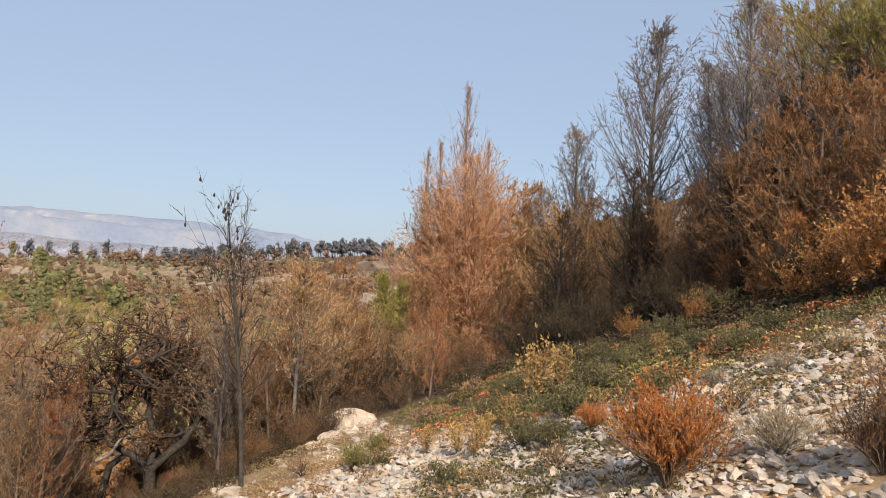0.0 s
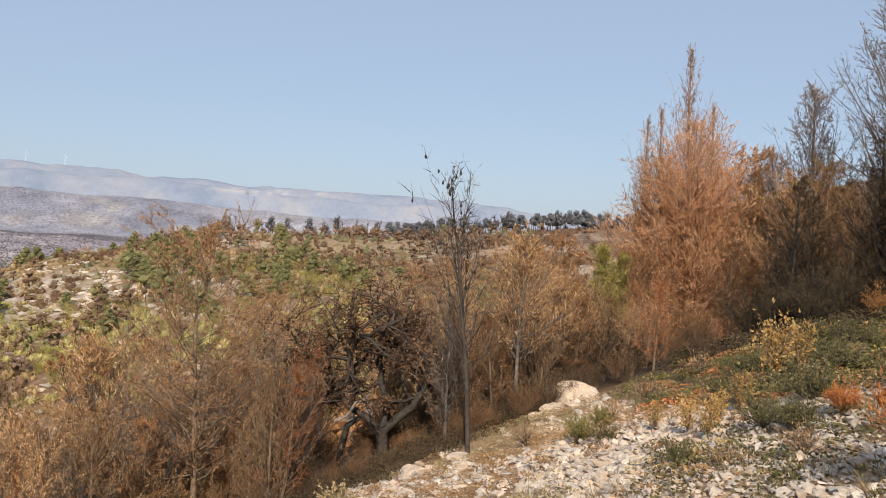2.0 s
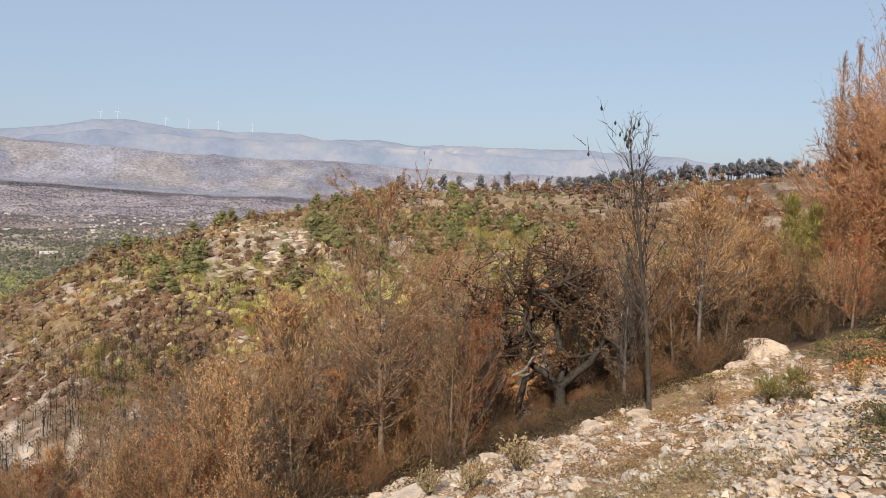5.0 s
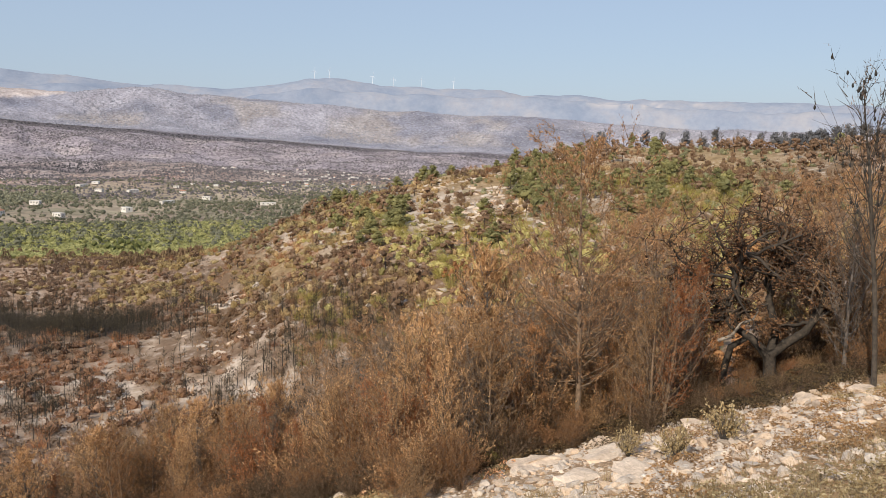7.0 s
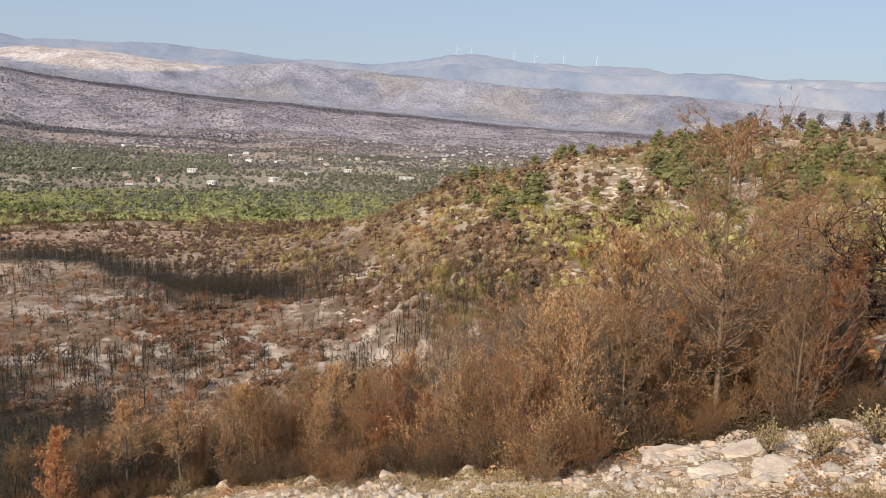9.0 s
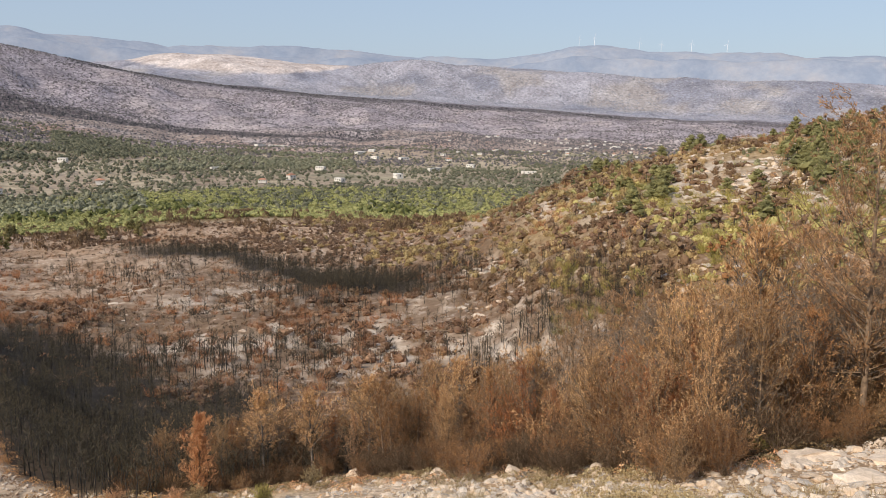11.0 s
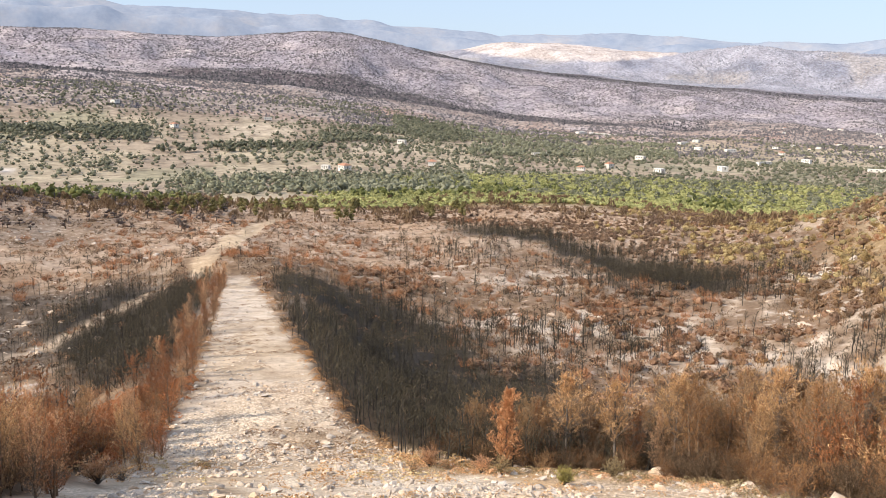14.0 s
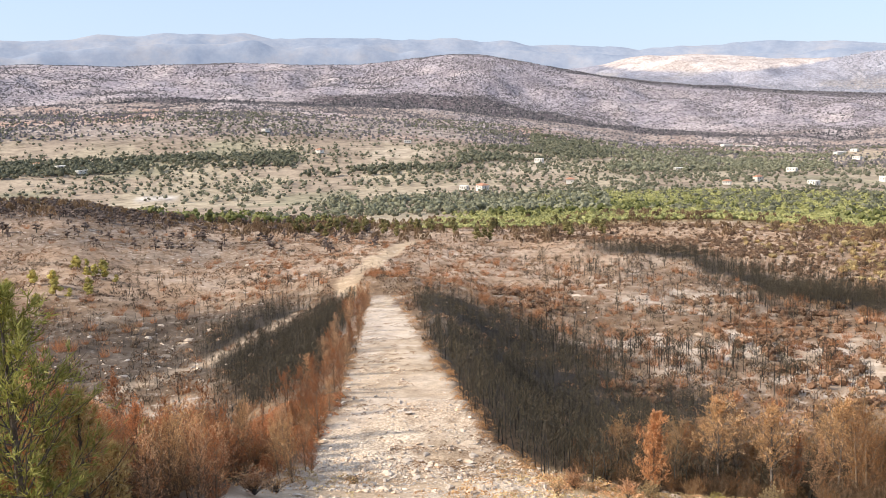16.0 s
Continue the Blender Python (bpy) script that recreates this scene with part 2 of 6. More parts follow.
def soil_material():
    """The land's cover is laid on its corners; stones, tufts and grain come from noise at two sizes."""
    m, n, l, b = material("soil")
    a = n.new("ShaderNodeAttribute")
    a.attribute_name = "cover"
    s = n.new("ShaderNodeAttribute")
    s.attribute_name = "reach"          # x: broad country, y: stony, z: scrub, alpha: hills
    sep = n.new("ShaderNodeSeparateColor")
    l.new(s.outputs["Color"], sep.inputs[0])
    near, far = noise_tex(n, l, 0.5, 8, 0.78), noise_tex(n, l, 0.085, 5, 0.7)
    far2 = noise_tex(n, l, 0.012, 4, 0.6)
    hgt = mixer(n, l, near.outputs["Color"], far.outputs["Color"], sep.outputs[0])
    val = n.new("ShaderNodeRGBToBW")
    l.new(hgt, val.inputs[0])
    tone = ramp(n, [(0.36, (0.5, 0.46, 0.43)), (0.5, (1, 1, 1)), (0.64, (1.4, 1.39, 1.37))])
    l.new(val.outputs[0], tone.inputs[0])
    quiet = n.new("ShaderNodeMapRange")
    quiet.inputs[3].default_value, quiet.inputs[4].default_value = 0.9, 0.42
    l.new(s.outputs["Alpha"], quiet.inputs[0])
    c = mixer(n, l, a.outputs["Color"], tone.outputs[0], quiet.outputs[0], 'MULTIPLY')
    t2 = ramp(n, [(0.35, (0.82, 0.80, 0.80)), (0.65, (1.15, 1.15, 1.15))])
    l.new(far2.outputs[0], t2.inputs[0])
    c = mixer(n, l, c, t2.outputs[0], 1.0, 'MULTIPLY')
    # scrub and bare limestone in a fine mottle over the hills
    mott = noise_tex(n, l, 0.14, 3, 0.75)
    mr = ramp(n, [(0.38, (0.62, 0.59, 0.62)), (0.5, (0.92, 0.90, 0.92)), (0.60, (1.34, 1.30, 1.29))])
    l.new(mott.outputs[0], mr.inputs[0])
    c = mixer(n, l, c, mixer(n, l, (1.0, 1.0, 1.0), mr.outputs[0], s.outputs["Alpha"]), 1.0, 'MULTIPLY')
    # pebbles where the ground is rubble
    tc = n.new("ShaderNodeTexCoord")
    heights = []
    for size in (9.0, 26.0):
        v = n.new("ShaderNodeTexVoronoi")
        v.inputs["Scale"].default_value = size
        l.new(tc.outputs["Object"], v.inputs["Vector"])
        bw = n.new("ShaderNodeRGBToBW")
        l.new(v.outputs["Color"], bw.inputs[0])
        pt = ramp(n, [(0.15, (0.72, 0.68, 0.63)), (0.5, (1.0, 0.98, 0.95)), (0.8, (1.3, 1.28, 1.25))])
        l.new(bw.outputs[0], pt.inputs[0])
        crack = ramp(n, [(0.38, (1, 1, 1)), (0.66, (0.74, 0.69, 0.63))])
        l.new(v.outputs["Distance"], crack.inputs[0])
        heights.append(v.outputs["Distance"])
        both = mixer(n, l, pt.outputs[0], crack.outputs[0], 1.0, 'MULTIPLY')
        some = n.new("ShaderNodeMath")
        some.operation = 'MULTIPLY'
        some.inputs[1].default_value = 0.75
        l.new(a.outputs["Alpha"], some.inputs[0])
        pebble = mixer(n, l, (1.0, 1.0, 1.0), both, some.outputs[0])
        c = mixer(n, l, c, pebble, 1.0, 'MULTIPLY')
    # pale stones
    spot = ramp(n, [(0.535, (0, 0, 0)), (0.585, (1, 1, 1))])
    l.new(val.outputs[0], spot.inputs[0])
    k = n.new("ShaderNodeMath")
    k.operation = 'MULTIPLY'
    l.new(spot.outputs[0], k.inputs[0])
    l.new(sep.outputs[1], k.inputs[1])
    c = mixer(n, l, c, (0.60, 0.55, 0.50), k.outputs[0])
    # dark scrub
    bush = ramp(n, [(0.42, (1, 1, 1)), (0.47, (0, 0, 0))])
    l.new(val.outputs[0], bush.inputs[0])
    k2 = n.new("ShaderNodeMath")
    k2.operation = 'MULTIPLY'
    l.new(bush.outputs[0], k2.inputs[0])
    l.new(sep.outputs[2], k2.inputs[1])
    c = mixer(n, l, c, (0.13, 0.10, 0.085), k2.outputs[0])
    l.new(c, b.inputs["Base Color"])
    b.inputs["Roughness"].default_value = 0.95
    b.inputs["Specular IOR Level"].default_value = 0.15
    u = n.new("ShaderNodeBump")
    u.inputs["Strength"].default_value, u.inputs["Distance"].default_value = 0.6, 0.08
    l.new(near.outputs[0], u.inputs["Height"])
    u2 = n.new("ShaderNodeBump")
    u2.invert = True
    u2.inputs["Distance"].default_value = 0.025
    l.new(a.outputs["Alpha"], u2.inputs["Strength"])
    l.new(heights[0], u2.inputs["Height"])
    l.new(u.outputs[0], u2.inputs["Normal"])
    l.new(u2.outputs[0], b.inputs["Normal"])
    return m


M_SOIL = soil_material()


def range_material():
    """The far range, a plain backdrop: painted haze makes it pale, blue and self-lit."""
    m, n, l, b = material("far_range")
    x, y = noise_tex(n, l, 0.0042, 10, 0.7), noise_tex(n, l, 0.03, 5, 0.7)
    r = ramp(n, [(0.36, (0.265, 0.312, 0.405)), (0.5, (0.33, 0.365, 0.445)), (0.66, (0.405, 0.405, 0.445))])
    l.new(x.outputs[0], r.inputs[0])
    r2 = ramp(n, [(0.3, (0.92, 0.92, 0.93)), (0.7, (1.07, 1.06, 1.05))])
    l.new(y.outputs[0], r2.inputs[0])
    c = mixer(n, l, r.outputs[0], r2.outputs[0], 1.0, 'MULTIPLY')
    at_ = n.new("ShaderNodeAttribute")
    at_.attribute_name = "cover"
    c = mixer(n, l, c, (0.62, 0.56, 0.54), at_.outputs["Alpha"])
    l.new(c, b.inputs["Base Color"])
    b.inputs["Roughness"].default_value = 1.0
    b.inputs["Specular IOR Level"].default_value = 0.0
    # this glow stands in for light scattered by the haze
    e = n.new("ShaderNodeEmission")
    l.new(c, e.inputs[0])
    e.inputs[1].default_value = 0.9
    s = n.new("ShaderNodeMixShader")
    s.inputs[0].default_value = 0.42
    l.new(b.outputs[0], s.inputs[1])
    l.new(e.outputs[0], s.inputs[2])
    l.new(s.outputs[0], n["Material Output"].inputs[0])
    return m


M_RANGE = range_material()

# ---------------------------------------------------------------- the land
# Heights over the eye's level, told along bearings (degrees to the left of the y axis).
FINE = 0.3
BEAR = np.arange(-180, 180, FINE)


def along(knots, soft=1.5):
    """A smooth curve round the compass through (bearing, value) knots."""
    k = np.array(knots, dtype=float)
    v = np.interp(BEAR, k[:, 0], k[:, 1], period=360)
    w = np.exp(-0.5 * (np.arange(-40, 41) * FINE / soft) ** 2)
    return np.convolve(np.concatenate([v[-40:], v, v[:40]]), w / w.sum(), 'valid')


def tilt(deg):
    return np.tan(np.radians(deg))


sinb, cosb = np.sin(np.radians(BEAR)), np.cos(np.radians(BEAR))
FALL = -0.42 * sinb - 0.085 * cosb                     # the hillside's fall along each bearing
bank = along([(-180, 30), (-60, 16), (-28, 15.5), (-20, 17), (-12, 21), (-5, 24), (5, 24), (15, 20), (24, 19), (33, 19.3), (36.5, 17), (40, 16), (45, 17.2), (54, 22), (62, 26.8), (68, 29), (75, 30),
              (85, 32), (93, 34), (98, 29), (102, 20), (106, 15.5), (112, 14), (130, 14)])
stony = along([(-180, 30), (-60, 13), (-28, 12.6), (-24, 11.6), (-16, 11.8), (-8, 12.2), (-4, 13.2), (-1, 15), (4, 23), (6, 24), (15, 20.5), (24, 19.5), (33, 19.8), (36.5, 17.5), (40, 16.5), (45, 17.7), (54, 22.5), (62, 27.3), (75, 31), (85, 33), (93, 35), (130, 20)], 0.8)
gully_d = along([(-180, 90), (0, 80), (20, 80), (40, 90), (60, 90), (80, 82), (92, 88), (105, 85), (130, 90)])
gully_z = along([(-180, -5), (-120, 26), (-60, 20), (-30, 10), (-15, 2), (0, -9), (12, -16), (25, -22), (40, -27.5), (55, -32), (68, -31.5),
                 (78, -29), (86, -27), (91, -23), (95, -23), (99, -26), (106, -29.5), (118, -30), (150, -20)], 1.2)
crest_d = along([(-180, 260), (-30, 240), (10, 245), (30, 230), (40, 210), (50, 205), (56, 235), (62, 285), (76, 320), (84, 300), (92, 285),
                 (104, 310), (114, 330), (150, 330)])
crest_e = along([(-180, -2), (-120, 12), (-60, 12), (-25, 8), (0, 1.0), (6, 0.75), (12, 0.2), (18, -0.35), (24, -0.5), (29, -0.68), (35, -1.6),
                 (40, -2.75), (44, -3.7), (48, -4.9), (51, -6.3), (55, -8.2), (60, -8.5), (76, -8.0), (84, -8.75), (91, -8.6), (97, -8.15),
                 (104, -7.6), (109, -6.7), (114, -5.4), (125, -5)], 0.7)
plain_z = along([(-180, -30), (-120, 60), (-60, 60), (-20, 0), (10, -62), (120, -62), (150, -55)], 4)
low_d = along([(-180, 1600), (60, 1500), (80, 1650), (120, 1700)])
low_z = along([(-180, 0), (-120, 60), (-60, 60), (-20, 0), (10, -76), (60, -78), (66, -80), (73, -74), (81, -46), (88, -19), (96, -3), (103, 13), (115, 16),
               (140, 10)], 1.2)
hill_e = along([(-180, 1), (-90, 2), (-20, 0), (10, -1.6), (30, -1.5), (45, -0.9), (53, -0.46), (60, 0.04), (66.6, 0.44), (73.4, 1.0), (76, 1.4), (79, 1.85),
                (83, 2.7), (86, 3.3), (88.3, 3.5), (91, 3.2), (94, 2.85), (98, 2.8), (103, 3.1), (110, 2.9), (115, 3.05), (140, 2.5)], 0.5)
ridge_e = along([(-180, 1), (-20, 0.5), (10, 0.6), (25, 1.0), (33, 1.5), (40, 1.6), (47, 1.9), (54, 2.2), (59.5, 2.85), (64, 2.3), (68, 2.45), (71, 2.85),
                 (73.5, 3.0), (76, 2.85), (79, 2.3), (85, 2.2), (95, 2.7), (115, 2.8), (140, 2)], 0.5)
far_e = along([(-180, 2), (-30, 1.0), (0, 1.1), (7.3, 1.7), (12, 2.35), (17, 2.6), (22, 2.75), (28.5, 2.75), (32, 3.0), (36, 3.2), (43, 3.25), (46, 3.45), (48.8, 3.75),
               (51, 3.3), (53, 3.05), (58, 3.03), (63, 3.15), (67, 3.4), (72, 3.3), (76, 3.4), (83, 3.95), (90, 4.4), (96, 4.6),
               (105, 5.0), (111, 4.95), (116, 4.4), (140, 3)], 0.4)

one = np.ones_like(BEAR)
far_e = far_e + 0.16 * fbm(BEAR * 10, 0 * BEAR, 34, 57, 3) * step(22, 34, BEAR)
fore_e = far_e - 0.55 + 0.42 * fbm(BEAR * 10, 0 * BEAR + 40, 52, 59, 3)
ridge_e = ridge_e + 0.10 * fbm(BEAR * 10, 0 * BEAR + 80, 30, 63, 3)
bank_z = -1.7 + FALL * bank
crest_z = crest_d * tilt(crest_e)
NODE_D = np.stack([0 * one, bank * 0.5, bank, bank * 1.35, gully_d, crest_d * 0.62, crest_d, crest_d * 1.25, 500 * one, 640 * one, 1150 * one, low_d,
                   1950 * one, 2700 * one, 3000 * one, 3400 * one, 3750 * one, 3930 * one, 4080 * one, 4350 * one, 4750 * one])
mid_z = 0.42 * gully_z + 0.58 * crest_z
hill_z, ridge_z, far_z = 2700 * tilt(hill_e), 3400 * tilt(ridge_e), 4350 * tilt(far_e)
NODE_Z = np.stack([-1.7 * one, -1.7 + FALL * bank * 0.5, bank_z, -1.7 + FALL * bank * 1.33, gully_z, mid_z, crest_z,
                   0.62 * crest_z + 0.38 * plain_z - 1.0, plain_z, plain_z - 4, 0.3 * plain_z + 0.7 * low_z - 6, low_z, low_z - 8 + 0.2 * (hill_z - low_z), hill_z,
                   0.55 * hill_z + 0.45 * ridge_z - 40, ridge_z, ridge_z - 55, 3930 * tilt(fore_e), 4080 * tilt(fore_e) - 45, far_z, far_z - 120])
RAD = np.concatenate([[0.0], np.geomspace(1.5, 1600, 238), np.linspace(1630, 4750, 105)])


def hermite(D, Z, r):
    """Smooth profile through the nodes of every bearing at the distances r, with no overshoot."""
    h, s = np.diff(D, axis=0), np.diff(Z, axis=0) / np.diff(D, axis=0)
    m = np.zeros_like(Z)
    same = s[:-1] * s[1:] > 0
    m[1:-1] = np.where(same, 2 * s[:-1] * s[1:] / np.where(same, s[:-1] + s[1:], 1), 0)
    m[0], m[-1] = s[0], s[-1]
    out = np.zeros((D.shape[1], len(r)))
    for k in range(len(h)):
        t = (r[None] - D[k][:, None]) / h[k][:, None]
        w = (t >= 0) & (t <= 1)
        a, b = Z[k][:, None], Z[k + 1][:, None]
        f = ((1 + 2 * t) * (1 - t) ** 2 * a + t * (1 - t) ** 2 * h[k][:, None] * m[k][:, None]
             + t * t * (3 - 2 * t) * b + t * t * (t - 1) * h[k][:, None] * m[k + 1][:, None])
        out = np.where(w, f, out)
    return out


GX, GY = -sinb[:, None] * RAD[None], cosb[:, None] * RAD[None]
GB, GR = np.broadcast_to(BEAR[:, None], GX.shape), np.broadcast_to(RAD[None], GX.shape)
TABLE = hermite(NODE_D, NODE_Z, RAD)
amp = lambda *p: np.interp(GR, [a for a, _ in p], [b for _, b in p])
TABLE += vnoise(GX, GY, 2.2, 3) * amp((0, 0), (8, 0.08), (40, 0.16), (120, 0.2), (400, 0.0))
TABLE += fbm(GX, GY, 14, 5) * amp((0, 0), (15, 0.15), (45, 0.7), (200, 1.6), (450, 0.4), (900, 0))
TABLE += fbm(GX, GY, 130, 9) * amp((0, 0), (60, 0), (150, 2.0), (230, 1.2), (500, 1.0), (1100, 3), (1700, 10), (2300, 22), (2700, 4), (3050, 20), (3400, 6), (5000, 16))
TABLE += fbm(GX, GY, 420, 11) * amp((0, 0), (1100, 0), (1800, 6), (2400, 18), (2700, 4), (3100, 26), (3400, 6), (3700, 26), (4150, 34), (4350, 8), (5000, 10))


def strip_side(x, y):
    """Metres to the side of the cleared strip's middle, and along it."""
    a = radians(93.0)
    u, v = -math.sin(a), math.cos(a)
    return -x * v + y * u, x * u + y * v


def strip_form(run):
    """Where the strip's middle lies, and half its width."""
    return (np.interp(run, [0, 25, 31, 36, 46, 71, 115, 130], [-1.5, -1.3, -0.6, -0.15, -0.25, 0.2, 1.2, 1.6]),
            np.interp(run, [0, 25, 31, 36, 46, 71, 115, 126], [7, 6.0, 4.9, 3.65, 3.05, 2.7, 1.9, 1.2]))


def on_strip(x, y):
    side, run = strip_side(np.asarray(x), np.asarray(y))
    mid, wide = strip_form(run)
    wide = wide + vnoise(x, y, 5, 40) * 0.6 + vnoise(x, y, 1.4, 41) * 0.45
    return step(0.6, -0.6, np.abs(side - mid) - wide) * step(125, 119, run) * step(15, 23, run)


def track_off(x, y):
    """Metres from the middle of the track that climbs the rise beyond the strip."""
    d, b = np.hypot(x, y), np.degrees(np.arctan2(-x, y))
    way = np.interp(d, [120, 136, 150, 170, 200, 212, 266, 290], [95.4, 96.0, 95.5, 95.0, 93.5, 93.0, 91.0, 90.0])
    return np.where((d > 122) & (d < 288), np.abs(b - way) * d * 0.01745, 99.0)


def off_strip(x, y, margin=0.5):
    side, run = strip_side(x, y)
    mid, wide = strip_form(run)
    return (((np.abs(side - mid) > wide + margin) | (run > 124) | (run < 0)) & (track_off(x, y) > 2.6)).astype(float)


_side, _run = strip_side(GX, GY)
_s = np.exp(-(np.maximum(np.abs(_side - strip_form(_run)[0]) - 3.0, 0) / 6.0) ** 2) * step(24, 40, _run) * step(140, 120, _run)
_flat = np.interp(RAD, [0, 20, 31, 40, 67, 88, 108, 130, 160], [-2, -9.0, -13.2, -14.6, -19.8, -23.0, -26.3, -29.0, -30])
TABLE = TABLE + _s * 0.9 * (_flat[None] + 0.12 * fbm(GX, GY, 6, 15) + 0.13 * np.sin(_run * 2.3 + 2.5 * vnoise(GX, GY, 4, 16)) * step(75, 40, _run) - TABLE)


def ground_z(x, y):
    x, y = np.asarray(x, dtype=float), np.asarray(y, dtype=float)
    d, b = np.hypot(x, y), np.degrees(np.arctan2(-x, y))
    i = ((b + 180) / FINE) % len(BEAR)
    j = np.interp(d, RAD, np.arange(len(RAD)))
    i0, j0 = np.floor(i).astype(int) % len(BEAR), np.minimum(np.floor(j).astype(int), len(RAD) - 2)
    i1, fi, fj = (i0 + 1) % len(BEAR), i - np.floor(i), j - j0
    return ((TABLE[i0, j0] * (1 - fi) + TABLE[i1, j0] * fi) * (1 - fj) + (TABLE[i0, j0 + 1] * (1 - fi) + TABLE[i1, j0 + 1] * fi) * fj)


def at(bearing, d, up=0.0):
    """The place on the ground at that bearing and distance."""
    x, y = -math.sin(radians(bearing)) * d, math.cos(radians(bearing)) * d
    return Vector((x, y, float(ground_z(x, y)) + up))


def bank_edge(b):
    return np.interp(b, BEAR, bank)


def elevation(x, y):
    """Degrees over the eye's level at which the ground there is seen."""
    return np.degrees(np.arctan2(ground_z(x, y), np.hypot(x, y)))


def charred(b, d, x, y):
    """How thoroughly the fire has blackened the ground there."""
    n = fbm(x, y, 9, 83, 3)
    side, run = strip_side(x, y)
    reach = np.interp(run, [12, 22, 38, 60, 76, 86, 100, 112, 124], [26, 26, 27, 27, 29, 28, 26, 23, 17]) + 5 * n + 3 * vnoise(x, y, 4, 84)
    v = step(2.9, 4.0, -side + 0.6 * n) * step(0.5, -5, -side - reach) * step(29.5, 32, d + 2 * n) * step(127, 119, run + 5 * n) * (b < 95)
    gap = np.exp(-((run - 91 + 0.6 * (side + 8)) / 3.5) ** 2) * step(-14, -10, side)
    v = v * (1 - 0.75 * gap)
    crease = np.interp(side, [4, 14, 29, 36], [128, 118, 89, 80]) + 3 * n
    wide = np.interp(run, [44, 60, 86, 104, 118, 132], [6, 11, 20, 24, 28, 16]) + 3 * n
    left = step(4.2, 5.5, side) * step(0.5, -4, side - wide) * step(44, 52, run + 6 * n) * step(134, 124, run + 6 * n) * step(2.5, 5.5, np.abs(run - crease)) * (b > 90)
    far = step(57, 62, b) * step(81, 76, b) * step(-15, -5, -np.abs(d - np.interp(b, [58, 66, 72, 78], [152, 174, 212, 242])) + 8 * n)
    return np.maximum(np.maximum(v, left), far)


def build_land():
    # what covers the land
    n1, n2, n3 = fbm(GX, GY, 26, 21), fbm(GX, GY, 7, 23), fbm(GX, GY, 160, 27)
    edge, rim = bank[:, None], np.minimum(bank, stony)[:, None]
    col = np.zeros(GX.shape + (3,))

    def lay(c, w):
        col[:] = col + (np.array(c) - col) * np.clip(w, 0, 1)[..., None]
    col[:] = (0.20, 0.13, 0.08)
    lay((0.16, 0.10, 0.065), step(0.0, 0.5, n1))
    ashen = step(0.1, 0.45, n2 + 0.35 * n1) * step(55, 90, GR) * step(330, 240, GR)
    lay((0.50, 0.40, 0.305), 0.6 * ashen)
    # the spur with its pale outcrops
    spur = step(10, 22, GB) * step(56, 50, GB) * step(120, 160, GR) * step(300, 260, GR)
    lay((0.33, 0.235, 0.125), 0.85 * spur)
    sel = np.degrees(np.arctan2(TABLE, GR))
    lay((0.56, 0.485, 0.41), 0.7 * spur * step(0.08, 0.24, fbm(GX, GY, 11, 31) + 0.12 * np.exp(-((GB - 37.5) / 4) ** 2 - ((sel + 4.5) / 1.6) ** 2) + 0.2 * vnoise(GX, GY, 3, 32)) * step(24, 30, GB) * step(56, 50, GB) * step(-9.0, -7.0, sel))
    # the rise beyond the gully
    rise = step(54, 66, GB) * step(130, 170, GR) * step(360, 300, GR)
    lay((0.34, 0.23, 0.152), 0.85 * rise)
    lay((0.46, 0.35, 0.262), 0.7 * rise * step(0.0, 0.4, fbm(GX, GY, 5, 29, 3)))
    # ash lying white in the burnt gully
    gel = np.degrees(np.arctan2(TABLE, GR))
    gully = step(40, 47, GB + 4 * n1) * step(84, 74, GB) * step(-10.2, -12.0, gel + 1.2 * n1) * step(48, 60, GR) * step(240, 190, GR)
    lay((0.20, 0.132, 0.086), 0.85 * gully)
    ash = 0.7 * fbm(GX, GY, 9, 37, 4) + 0.3 * fbm(GX, GY, 34, 38, 2) + 0.45 * vnoise(GX, GY, 2.2, 36)
    lay((0.38, 0.29, 0.215), gully * step(0.0, 0.25, ash))
    lay((0.57, 0.475, 0.385), 0.9 * gully * step(0.30, 0.55, ash))
    hollow = step(97, 104, GB) * step(85, 96, GR + 8 * n1) * step(142, 130, GR + 8 * n1)
    lay((0.085, 0.068, 0.055), 0.8 * hollow)
    side, run = strip_side(GX, GY)
    fold = np.abs(run - np.interp(side, [4, 14, 29, 36], [128, 118, 89, 80]) + 2 * n1)
    lay((0.45, 0.345, 0.25), 0.85 * step(4.0, 1.5, fold + 1.5 * n2) * step(9, 13, side) * step(36, 31, side))
    lay((0.22, 0.16, 0.115), 0.7 * step(97, 103, GB) * step(130, 145, GR) * step(300, 260, GR) * step(-0.3, 0.2, n1 + 0.5 * n2))
    smoke = step(95, 100, GB) * step(232, 262, GR + 12 * n1) * step(440, 400, GR) * step(-0.35, 0.1, vnoise(GX, GY, 60, 88))
    lay((0.15, 0.11, 0.086), 0.85 * smoke)
    # charred floor of the gully and of its banks
    char = charred(GB, GR, GX, GY)
    lay((0.04, 0.034, 0.029), 0.92 * char)
    # the stony bank and the strip
    near = step(1.12, 0.98, GR / rim + 0.10 * n2)
    lay((0.50, 0.345, 0.205), near)
    lay((0.62, 0.50, 0.385), near * step(-0.1, 0.35, n2))
    lay((0.45, 0.285, 0.15), near * step(0.1, 0.45, n1) * 0.8)
    lay((0.70, 0.595, 0.50), 0.75 * near * step(12, 4, GB) * step(-0.4, 0.1, n2))
    mound = near * step(15, 19, GB) * step(40, 35, GB) * step(12, 14, GR)
    lay((0.60, 0.45, 0.31), 0.85 * mound * step(-0.45, 0.05, n2))
